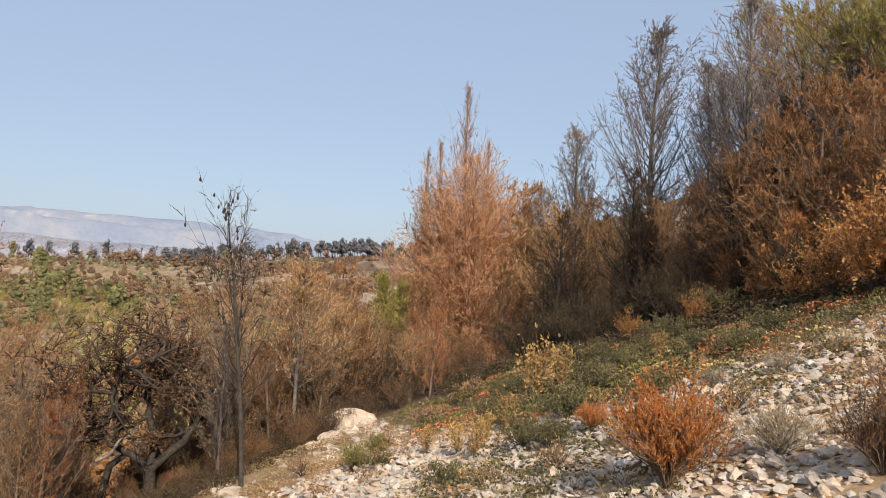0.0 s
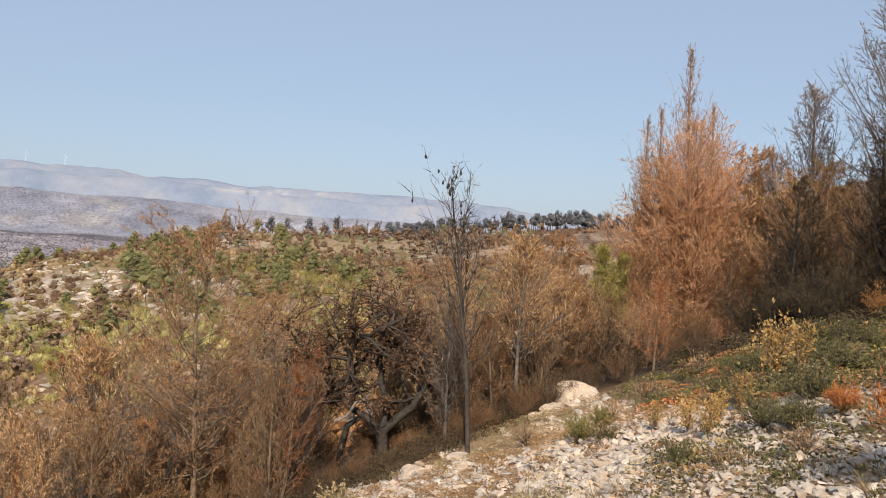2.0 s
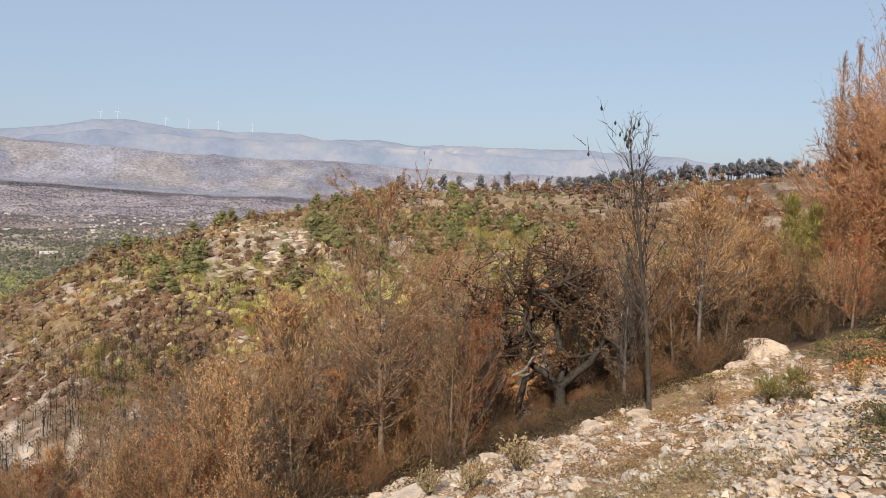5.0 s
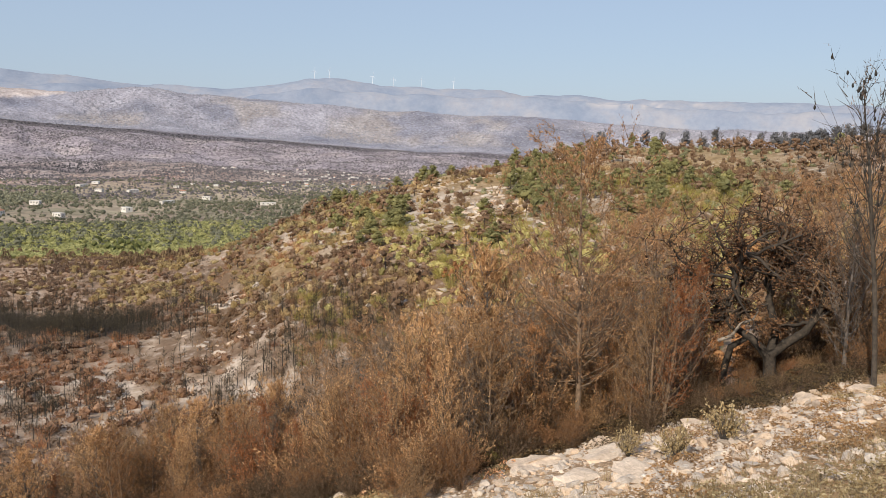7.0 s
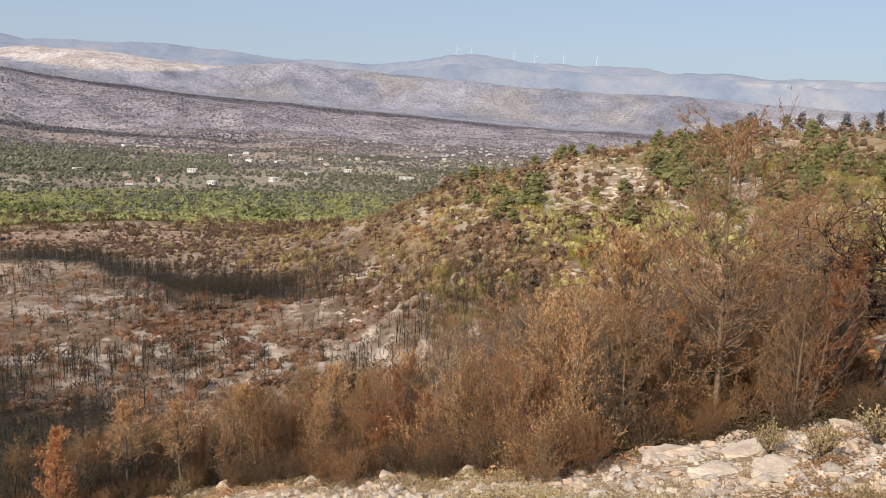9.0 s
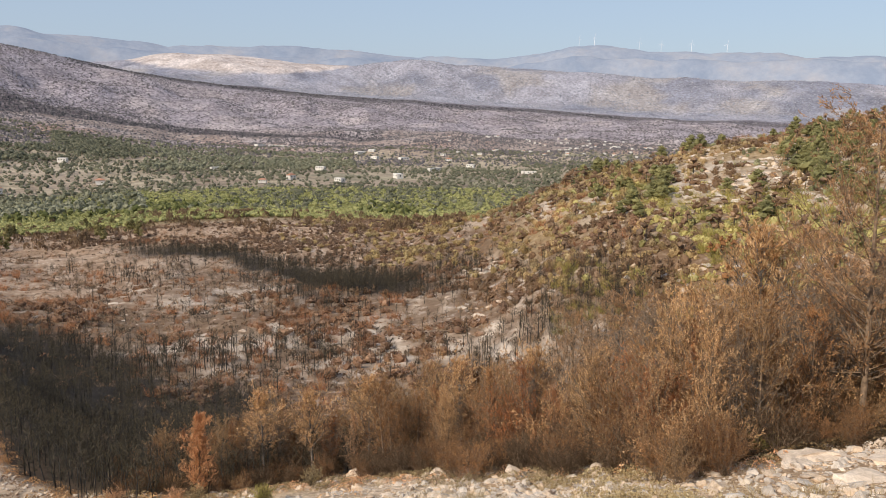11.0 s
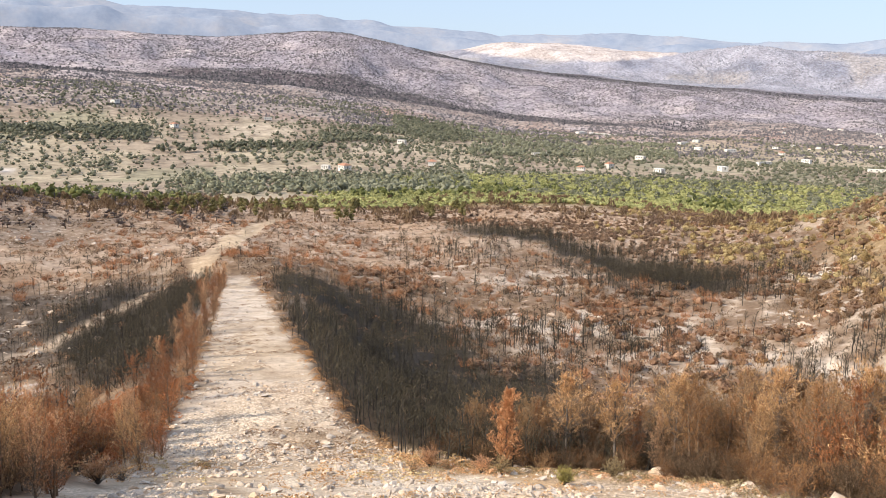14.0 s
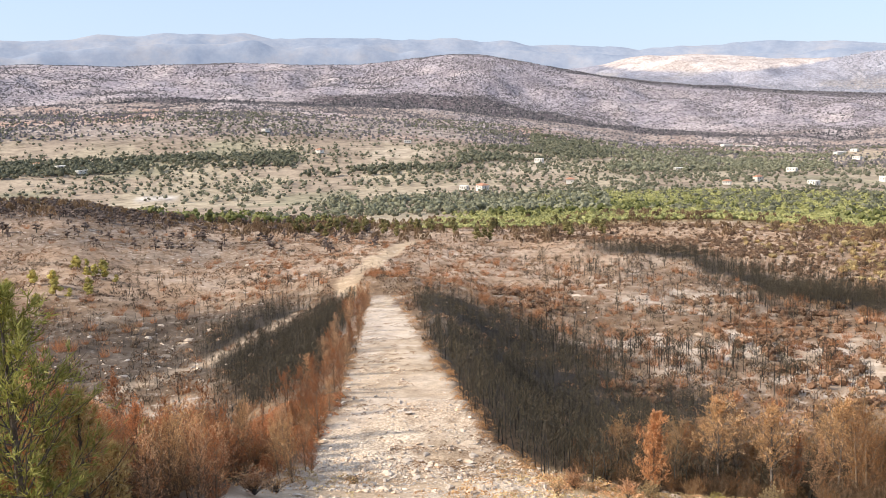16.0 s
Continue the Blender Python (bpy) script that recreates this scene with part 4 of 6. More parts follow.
    # understorey that closes the wood, its shade put into dark needles
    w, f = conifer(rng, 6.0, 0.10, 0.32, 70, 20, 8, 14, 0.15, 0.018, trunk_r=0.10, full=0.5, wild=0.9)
    k = Kind("pine_tree", w, f, M_CHAR, M_SHADE, "small charred pine with the wood's shade in its colour", "tree", "charred understorey")
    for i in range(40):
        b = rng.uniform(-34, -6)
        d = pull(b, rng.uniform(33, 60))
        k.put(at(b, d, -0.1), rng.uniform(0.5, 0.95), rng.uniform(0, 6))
    k.done()


pine_wood()


# ---------------------------------------------------------------- single trees by the edge of the bank
def edge_trees():
    rng = np.random.RandomState(23)
    # thin burnt pine with cones
    H = height_to(12.4, 19.3, 4.2)
    w, f = conifer(rng, H, 0.34, 0.26, 46, 34, 8, 1.2, 0.12, 0.016, trunk_r=0.055, lean=-0.10, curl=0.7, full=0.5)
    k = Kind("pine_tree", w, f, bark("sooty_bark", (0.028, 0.023, 0.019), (0.10, 0.08, 0.062)), M_GREYTWIG, "thin leafless burnt pine hung with cones", "tree")
    cone = Buf()
    q = np.linspace(0, 1, 4)
    cone.tube(np.stack([np.array([0, 0, -0.1 + 0.1 * s]) for s in q]), np.array([0.010, 0.028, 0.025, 0.006]), 6)
    cone = cone.mesh("cone", M_CHAR)
    V, F = w.arrays()
    spots = V[(V[:, 2] > 0.6 * H)]
    for p in spots[rng.choice(len(spots), 46, replace=False)]:
        part("cone", cone, M_CHAR, k.root).location = p
    base = at(12.4, 19.3, -0.1)
    k.put(base, 1.0, 0.2)
    k.done()
    # slim bare stems beside it
    w, f = conifer(rng, 4.0, 0.34, 0.34, 56, 30, 9, 12, 0.11, 0.020, trunk_r=0.05, lean=0.05, full=0.5)
    k = Kind("pine_tree", w, f, M_ASHBARK, M_BROWN, "slim pine with a greyish curved stem and brown needles", "tree", "slim pines")
    for b, d, e in ((9.4, 24.5, -0.3), (6.9, 27, -2.6), (36.5, 25, -8.0), (40.6, 25.5, -12.2), (56.5, 29.5, -17.6), (51.5, 27.5, -16.6), (67.0, 31, -19.5), (63, 31, -18.8), (70.4, 33, -19.4)):
        k.put(at(b, d, -0.05), height_to(b, d, e) / 4.0, rng.uniform(0, 6))
    k.done()
    # old gnarled black tree, low and sprawling
    wood, fine, twigs = Buf(), Buf(), Buf()
    P, D = [], []

    def limb(p, way, length, r, level):
        pts = [p]
        w = unit(np.array(way))
        for i in range(5):
            w = unit(w + rng.normal(0, 0.30, 3) + np.array([0, 0, 0.05 if level < 2 else 0.0]))
            pts.append(pts[-1] + w * length / 5)
        pts = np.array(pts)
        use = {1: pts, 2: pts[::2], 3: pts[::5]}[level]
        (wood if level < 2 else twigs).tube(use, np.linspace(r, max(0.006, r * 0.35), len(use)), 5 if level < 2 else 3)
        if level < 3:
            for i in range((0, 8, 7)[level]):
                q = rng.uniform(0.3, 1.0)
                pp = np.array([np.interp(q, np.linspace(0, 1, 6), pts[:, c]) for c in range(3)])
                limb(pp, w + rng.normal(0, 0.9, 3) * np.array([1, 1, 0.7]) + np.array([0, 0, 0.10]), length * rng.uniform(0.40, 0.65), r * 0.5, level + 1)
        else:
            m = rng.poisson(6.0)
            f = rng.uniform(0.1, 1, m)[:, None]
            P.append(pts[0] + (pts[-1] - pts[0]) * f)
            D.append(rng.normal(0, 1, (m, 3)))
    main = (([(0, 0, -0.35), (0.06, 0, 0.2), (0.02, 0, 0.55), (0, 0, 0.9)], [0.27, 0.22, 0.20, 0.20], 0),
            ([(0, 0, 0.82), (0.40, 0.05, 1.20), (0.85, 0.1, 1.55), (1.15, 0.1, 2.15), (1.55, 0.1, 2.85)], [0.17, 0.15, 0.13, 0.10, 0.06], 10),
            ([(0.02, 0, 0.85), (0.12, 0.2, 1.5), (-0.12, 0.3, 2.3), (0.15, 0.35, 3.1), (0.05, 0.3, 3.9)], [0.16, 0.13, 0.11, 0.08, 0.04], 12),
            ([(-0.05, 0, 0.8), (-0.45, -0.1, 1.25), (-1.0, -0.1, 1.55), (-1.35, 0, 2.1), (-1.9, 0.1, 2.6)], [0.16, 0.13, 0.11, 0.08, 0.05], 11),
            ([(-1.2, 0.15, -0.5), (-1.12, 0.1, 0.3), (-0.98, 0, 0.95), (-0.55, -0.05, 1.28)], [0.15, 0.12, 0.11, 0.09], 0),
            ([(-0.9, -0.1, 1.5), (-0.8, -0.5, 2.2), (-0.95, -0.6, 3.0), (-0.7, -0.5, 3.6)], [0.10, 0.08, 0.06, 0.03], 9))
    for pts, r, n_ in main:
        pts = np.array(pts, dtype=float)
        wood.tube(pts, np.array(r) * 0.82, 8)
        k_ = len(pts)
        for i in range(n_):
            q = rng.uniform(0.45, 1.0)
            pp = np.array([np.interp(q, np.linspace(0, 1, k_), pts[:, c]) for c in range(3)])
            out = np.array([np.sign(pp[0]) * 0.35, 0, 0]) + rng.normal(0, 0.75, 3) + np.array([0, 0, 0.38])
            limb(pp, out, rng.uniform(1.0, 1.75), 0.055, 1)
    fine.blades(np.concatenate(P), np.concatenate(D), 0.10, 0.040, rng, True)
    pale = Buf()
    pale.tube([(-1.3, -0.35, 1.15), (-0.95, -0.4, 1.35), (-0.75, -0.42, 1.7), (-0.45, -0.45, 1.85), (-0.3, -0.45, 2.2)], [0.055, 0.048, 0.04, 0.03, 0.014], 5)
    k = Kind("oak_tree", wood, fine, bark("oak_bark", (0.022, 0.018, 0.015), (0.085, 0.066, 0.05)), foliage("dead_oak_leaves", (0.09, 0.045, 0.025), (0.20, 0.105, 0.055), (0.32, 0.18, 0.095)), "old sprawling blackened oak with a forked trunk and tangled twigs", "tree", leaf_name="dead_leaves")
    part("twig_tangle", twigs, bark("oak_twigs", (0.03, 0.022, 0.016), (0.12, 0.08, 0.052)), k.root, "tangle of fine dark brown twigs")
    part("dead_branch", pale, M_PALEBARK, k.root, "bleached barkless branch", True)
    k.put(at(18.3, 26.6, -0.1), 1.12, radians(18))
    k.done()
    # brown twiggy pine with a plumed tip
    H = height_to(30.4, 22, -0.9)
    w, f = conifer(rng, H, 0.20, 0.40, 70, 6, 13, 17, 0.09, 0.022, trunk_r=0.085, curl=0.5, full=0.45, wild=0.95)
    k = Kind("pine_tree", w, f, M_TWIG, foliage("needles_plume", (0.22, 0.11, 0.05), (0.43, 0.235, 0.115), (0.60, 0.38, 0.20), 0.25, 0.9, 1.15), "twiggy pine with brown withered needles and dark trunk", "tree", "twiggy pines")
    k.put(at(30.4, 22, -0.1), 1.0, 0.5)
    for b, d, e in ((24.6, 30, -6.0), (35.8, 26, -9.0), (27.2, 33, -5.6), (25.6, 36, -4.5), (13.6, 34, -2.2), (16.6, 37, -2.6), (45.5, 29, -13.2), (48.5, 33, -14.2), (10.5, 33, -1.6), (7.6, 34, -2.0),
                    (43.6, 30, -12.4), (33.2, 31, -8.4)):
        k.put(at(b, d, -0.05), height_to(b, d, e) / H, rng.uniform(0, 6))
    k.done()
    # green pine by the strip's far side
    w, f = conifer(rng, 4.4, 0.05, 0.36, 70, 25, 8, 16, 0.17, 0.022)
    k = Kind("pine_tree", w, f, M_BARK, foliage("needles_fresh", (0.17, 0.19, 0.05), (0.33, 0.34, 0.09), (0.48, 0.46, 0.15), 0.4), "young living pine with long green needles", "tree", "living pines")
    k.put(at(117.0, 13.5, -0.1), height_to(117.0, 13.5, -10.0) / 4.4, 0.4)
    k.put(at(121.0, 15.0, -0.1), 1.1, 2.4)
    k.done()
    w, f = conifer(rng, 2.4, 0.05, 0.34, 44, 35, 6, 12, 0.15, 0.022)
    k = Kind("pine_sapling", w, f, M_BARK, M_YELLOW, "pine sapling with yellowing needles", "tree", "yellowing saplings")
    for b, d, e in ((113.4, 14.6, -16.8), (115.4, 15.0, -17.6), (111.6, 16.5, -20.2)):
        k.put(at(b, d, -0.05), height_to(b, d, e) / 2.4, rng.uniform(0, 6))
    k.done()


edge_trees()


# ---------------------------------------------------------------- thicket of scorched saplings below the bank
SKYLINE = [(-2, -2.5), (5, -2.4), (10, -2.6), (15, -3.6), (20, -5.0), (25, -7.0), (30, -8.8), (36, -11.4), (40, -13.0), (44, -14.4), (52, -17.0), (62, -18.8), (66, -20.6), (72, -20.6),
           (78, -21.8), (84, -23.0), (97, -20.5), (104, -19.4), (107, -18.9), (112, -18.2), (117, -15.5), (124, -13.5)]


def thicket():
    rng = np.random.RandomState(31)
    kinds = []
    for mat, label, n_ in ((M_BROWN, "scorched pine sapling with thin brown twigs", 2), (M_UMBER, "scorched pine sapling with dark brown needles", 2), (M_RUST, "scorched pine sapling with rust-coloured needles", 2),
                           (M_DUN, "leafless grey-brown pine sapling", 1), (M_ORANGE, "scorched pine sapling with orange needles", 1)):
        for i in range(n_):
            w, f = conifer(rng, 3.4, rng.uniform(0.05, 0.18), rng.uniform(0.28, 0.42), 42, rng.uniform(14, 46), 10, 11, 0.075, 0.017, trunk_r=0.05, curl=0.7, full=0.45, wild=0.85)
            kinds.append(Kind("pine_sapling", w, f, M_ASHBARK if mat is M_DUN else M_TWIG, mat, label, "tree", "thicket of saplings"))
    brush = []
    # the M_SHADE brush has the thicket's shade painted into it
    for mat, label, n_ in ((M_BROWN, "dense brown brush with fine upright twigs", 2), (M_UMBER, "dense dark brown brush with fine twigs", 2), (M_RUST, "rusty withered brush with upright twigs", 2), (M_SHADE, "blackish charred brush with the thicket's shade in its colour", 2)):
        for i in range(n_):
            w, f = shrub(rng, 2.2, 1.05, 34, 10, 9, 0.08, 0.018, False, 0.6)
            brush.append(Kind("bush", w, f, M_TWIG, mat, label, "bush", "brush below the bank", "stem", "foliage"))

    def grows(b, d):
        return not (82 < b < 98.6 or 14.5 < b < 22.5 and d < 30.5 or 28.5 < b < 32.5 and d < 23.5)
    n = 0
    for i in range(3200):
        b = rng.uniform(-1, 122) if i % 3 else (rng.uniform(99, 121) if i % 2 else rng.uniform(52, 82))
        d = float(bank_edge(b)) * rng.uniform(1.05, 1.5 if b < 100 else 2.6) + rng.uniform(0, 3)
        if not grows(b, d):
            continue
        top = np.interp(b, [p for p, _ in SKYLINE], [v for _, v in SKYLINE]) + rng.normal(-0.4, 0.9)
        h = height_to(b, d, top)
        if h < 1.0:
            continue
        h = 0.86 * min(h, rng.uniform(2.4, 4.8))
        if b > 96:
            j = rng.choice([4, 5, 5, 7, 4, 0])
        elif b > 70:
            j = rng.choice([0, 1, 2, 3, 4, 6])
        else:
            j = rng.choice([0, 1, 0, 1, 0, 1, 2, 3, 4, 6, 6] if 22 < b < 48 else [2, 3, 2, 3, 0, 4] if b < 13 else [0, 1, 2, 3, 0, 1, 2, 3, 4, 6, 7, 5])
        kinds[j].put(at(b, d, -0.05), h / 3.4, rng.uniform(0, 6), (rng.normal(0, 0.05), rng.normal(0, 0.05)))
        n += 1
        if n >= 430:
            break
    n = 0
    for i in range(2600):
        b = rng.uniform(-3, 122) if i % 5 else rng.choice([rng.uniform(76, 90), rng.uniform(99, 121)])
        d = float(bank_edge(b)) * (1.0 + (0.45 if b < 100 else 1.3) * rng.uniform() ** 1.6) + rng.uniform(0.2, 2)
        if 38 < b < 66:
            d = d * 0.9
        x, y = -math.sin(radians(b)) * d, math.cos(radians(b)) * d
        if off_strip(x, y, 1.0) < 0.5:
            continue
        top = np.interp(b, [p for p, _ in SKYLINE], [v for _, v in SKYLINE]) - 1.0
        front = d < 1.17 * float(bank_edge(b))
        h = min(height_to(b, d, top), rng.uniform(0.8, 1.5) if front else rng.uniform(1.3, 2.8))
        if 14 < b < 23 and d < 29:
            h = min(h, 0.7)
        if h < 0.5:
            continue
        # darkest brush goes in front, painting shade at the thicket's foot
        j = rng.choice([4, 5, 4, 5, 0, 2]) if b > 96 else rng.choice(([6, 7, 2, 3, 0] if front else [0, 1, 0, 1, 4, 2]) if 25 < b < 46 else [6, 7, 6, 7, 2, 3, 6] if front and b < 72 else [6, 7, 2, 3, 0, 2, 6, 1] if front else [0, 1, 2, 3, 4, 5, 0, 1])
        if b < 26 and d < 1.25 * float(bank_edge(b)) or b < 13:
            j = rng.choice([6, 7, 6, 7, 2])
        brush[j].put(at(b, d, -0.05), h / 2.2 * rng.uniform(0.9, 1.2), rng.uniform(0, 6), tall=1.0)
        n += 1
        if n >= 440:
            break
    # dark brush round the oak stands in for the shade behind it
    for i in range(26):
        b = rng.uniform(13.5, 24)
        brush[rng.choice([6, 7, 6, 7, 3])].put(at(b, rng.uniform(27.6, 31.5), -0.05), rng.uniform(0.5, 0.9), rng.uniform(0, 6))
    for i in range(170):
        b = rng.uniform(98.5, 122)
        d = max(19.0, float(bank_edge(b))) * rng.uniform(0.95, 1.6)
        x, y = -math.sin(radians(b)) * d, math.cos(radians(b)) * d
        if off_strip(x, y, 0.7) > 0.5:
            brush[rng.choice([4, 5, 4, 5, 0, 2, 6])].put(at(b, d, -0.05), rng.uniform(0.45, 0.95), rng.uniform(0, 6))
    # rusty row along the strip, and one orange sapling
    for run in np.arange(33, 122, 1.5):
        a = radians(93.0)
        side = 3.1 + 2.2 * rng.uniform() ** 1.5 + 0.9 * (run < 36)
        x, y = -math.sin(a) * run + math.cos(a) * side * -1, math.cos(a) * run - math.sin(a) * side
        kinds[rng.choice([4, 5, 7])].put(Vector((x, y, float(ground_z(x, y)) - 0.05)), rng.uniform(0.4, 0.8), rng.uniform(0, 6))
    w, f = conifer(rng, 3.0, 0.10, 0.22, 60, 30, 10, 16, 0.085, 0.022, trunk_r=0.04, curl=0.5, full=0.55)
    flare = Kind("pine_sapling", w, f, M_TWIG, foliage("needles_flame", (0.36, 0.165, 0.075), (0.58, 0.30, 0.14), (0.72, 0.43, 0.23), 0.3), "slim sapling with bright orange dead needles", "tree", "thicket of saplings")
    flare.put(at(74.8, 30.2, -0.05), height_to(74.8, 30.2, -20.4) / 3.0, 1.0)
    flare.put(at(51.2, 21.6, -0.05), 0.36, 2.0)
    flare.done()
    crowd("saplings", kinds, 250, "scorched saplings deep in the thicket", "saplings")
    crowd("brush", brush, 270, "scorched brush deep in the thicket", "brush")


thicket()


# ---------------------------------------------------------------- stuff for the middle distance
def bare_template(rng, h=4.0, n=14, fine=16, thick=1.0):
    wood, tw = Buf(), Buf()
    q = np.linspace(0, 1, 5)
    spine = np.column_stack([rng.normal(0, 0.05, 5).cumsum() * q, rng.normal(0, 0.05, 5).cumsum() * q, h * q])
    wood.tube(spine, 0.055 * thick * (1 - 0.85 * q), 3)
    P, D = [], []
    for i in range(n):
        u = rng.uniform(0.25, 0.97)
        p = np.array([np.interp(u, q, spine[:, c]) for c in range(3)])
        a, e = rng.uniform(0, 6.3), rng.uniform(0.3, 1.0)
        w = np.array([math.cos(a) * math.cos(e), math.sin(a) * math.cos(e), math.sin(e)])
        L = h * 0.3 * (1.1 - u) + 0.2
        wood.blades([p, p], [w, w], L, 0.035 * thick, rng)
        for j in range(fine // 3):
            P.append(p + w * L * rng.uniform(0.3, 1))
            D.append(w + rng.normal(0, 0.6, 3) + np.array([0, 0, 0.4]))
    tw.blades(np.array(P), np.array(D), 0.5, 0.026 * thick, rng)
    V, F = wood.arrays()
    V2, F2 = tw.arrays()
    return np.concatenate([V, V2]), np.concatenate([F, F2 + len(V)]), np.concatenate([np.zeros(len(F), int), np.ones(len(F2), int)])


def icosphere(sub):
    bm = bmesh.new()
    bmesh.ops.create_icosphere(bm, subdivisions=sub, radius=1.0)
    V, F = np.array([v.co for v in bm.verts]), np.array([[v.index for v in f.verts] for f in bm.faces])
    bm.free()
    return V, F


BALL = icosphere(1)


def clod(buf, rng, centre, size, leaves, length, rough=0.2):
    """A dense tuft of crown: a torn lump under a coat of ragged leaves."""
    V0, F0 = BALL
    k = rng.randint(1000)
    dent = 1 + rough * vnoise(V0[:, 0] * 2.2 + V0[:, 2], V0[:, 1] * 2.2 - 1.7 * V0[:, 2], 1.0, k) + rng.normal(0, 0.4 * rough, len(V0))
    V = V0 * dent[:, None] * np.asarray(size) * 0.8 + np.asarray(centre)
    buf.add(V, F0)
    v = rng.normal(0, 1, (leaves, 3))
    v /= np.linalg.norm(v, axis=1)[:, None]
    v[:, 2] = np.abs(v[:, 2]) * 1.0 - 0.25
    buf.blades(v * np.asarray(size) * 0.9 + np.asarray(centre), v + rng.normal(0, 0.45, (leaves, 3)) + np.array([0, 0, 0.25]), length, 0.6 * length, rng, True)


def umbrella_template(rng, h=3.6, lumps=7, leaves=32, wide=0.27, low=0.26):
    """A pine of the middle distance: bare foot of a trunk, shelves of dense crown."""
    wood, lf = Buf(), Buf()
    q = np.linspace(0, 1, 3)
    wood.tube(np.column_stack([0.15 * q, 0 * q, h * 0.8 * q]), 0.10 * (1 - 0.7 * q), 4)
    for i in range(lumps):
        v = (i + rng.uniform(0.2, 0.8)) / lumps
        a = i * 2.4 + rng.uniform(-0.5, 0.5)
        rr = wide * h * (1 - v ** 2.0 * 0.9) * rng.uniform(0.45, 1.0)
        s = h * rng.uniform(0.17, 0.25) * (1 - 0.25 * v)
        clod(lf, rng, (math.cos(a) * rr, math.sin(a) * rr, h * (low + (0.92 - low) * v)), (s, s, s * 0.88), leaves, 0.085 * h, 0.36)
    V, F = wood.arrays()
    V2, F2 = lf.arrays()
    return np.concatenate([V, V2]), np.concatenate([F, F2 + len(V)]), np.concatenate([np.zeros(len(F), int), np.ones(len(F2), int)])


def cushion_template(rng, leaves=44, length=0.19):
    """A rounded scrub bush, one metre across, torn at its rim."""
    lf = Buf()
    clod(lf, rng, (0, 0, 0.22), (0.42, 0.42, 0.42), leaves, length, 0.34)
    V, F = lf.arrays()
    V[:, 2] = np.maximum(V[:, 2], -0.12)
    return V, F, np.zeros(len(F), int)


def singed_template(rng, h=4.0, n=96):
    """A burnt pine that has kept its charred twigs as a dense dark plume."""
    wood, lf = Buf(), Buf()
    q = np.linspace(0, 1, 3)
    wood.tube(np.column_stack([rng.normal(0, 0.06, 3), rng.normal(0, 0.06, 3), h * q]), 0.045 * (1 - 0.8 * q), 3)
    u = rng.uniform(0.22, 1.0, n)
    a = rng.uniform(0, 6.3, n)
    rr = 0.15 * h * np.sin(np.pi * (0.12 + 0.85 * u)) * rng.uniform(0.1, 1, n)
    P = np.column_stack([np.cos(a) * rr, np.sin(a) * rr, u * h])
    D = np.column_stack([np.cos(a) * 0.7, np.sin(a) * 0.7, rng.uniform(0.3, 1.4, n)])
    lf.blades(P, D, 0.46, 0.042, rng)
    V, F = wood.arrays()
    V2, F2 = lf.arrays()
    return np.concatenate([V, V2]), np.concatenate([F, F2 + len(V)]), np.concatenate([np.zeros(len(F), int), np.ones(len(F2), int)])


def tuft_template(rng, n=22, h=0.8, wide=0.45, bw=0.09, leaf=False):
    lf = Buf()
    a, r = rng.uniform(0, 6.3, n), wide * np.sqrt(rng.uniform(0, 1, n)) * 0.6
    P = np.column_stack([np.cos(a) * r, np.sin(a) * r, np.zeros(n)])
    D = np.column_stack([np.cos(a) * 0.5, np.sin(a) * 0.5, np.full(n, 1.0)]) + rng.normal(0, 0.3, (n, 3))
    D[:, 2] = np.abs(D[:, 2])
    lf.blades(P, D, h, bw, rng, leaf)
    V, F = lf.arrays()
    return V, F, np.zeros(len(F), int)


def bush_template(rng, n=10, size=1.0, leaf=0.75):
    """A low dome of a few leaf clumps, for scrub far off."""
    lf = Buf()
    v = rng.normal(0, 1, (n, 3))
    v /= np.linalg.norm(v, axis=1)[:, None]
    v[:, 2] = np.abs(v[:, 2])
    lf.blades(v * np.array([0.45, 0.45, 0.35]) * size, v + rng.normal(0, 0.5, (n, 3)), leaf * size, 0.9 * leaf * size, rng, True)
    V, F = lf.arrays()
    V[:, 2] = np.maximum(V[:, 2], -0.1)
    return V, F, np.zeros(len(F), int)


def lump_template(rng, lumps=2, leaves=6, trunk=True):
    """A far tree: lumps of crown with a ragged rim, on a short trunk."""
    bm = bmesh.new()
    bmesh.ops.create_icosphere(bm, subdivisions=1, radius=0.5)
    V0, F0 = np.array([v.co for v in bm.verts]), np.array([[v.index for v in f.verts] for f in bm.faces])
    bm.free()
    wood, lf = Buf(), Buf()
    wood.tube([(0, 0, -0.2), (0, 0, 0.5)], [0.05, 0.03], 3)
    for i in range(lumps):
        c = np.array([rng.normal(0, 0.16), rng.normal(0, 0.16), 0.42 + 0.28 * i / max(1, lumps - 1)])
        lf.add(V0 * (1 + rng.normal(0, 0.16, (len(V0), 1))) * np.array([1.0, 1.0, 0.75]) * rng.uniform(0.75, 1.0) * (0.95 - 0.25 * i / lumps) + c, F0)
    v = rng.normal(0, 1, (leaves, 3))
    v /= np.linalg.norm(v, axis=1)[:, None]
    v[:, 2] = np.abs(v[:, 2])
    lf.blades(v * 0.38 + np.array([0, 0, 0.5]), v, 0.32, 0.3, rng, True)
    V, F = wood.arrays()
    V2, F2 = lf.arrays()
    if not trunk:
        return V2, F2, np.zeros(len(F2), int)
    return np.concatenate([V, V2]), np.concatenate([F, F2 + len(V)]), np.concatenate([np.zeros(len(F), int), np.ones(len(F2), int)])


def pebble_bush(rng):
    """A speck of scrub: a rough low cushion."""
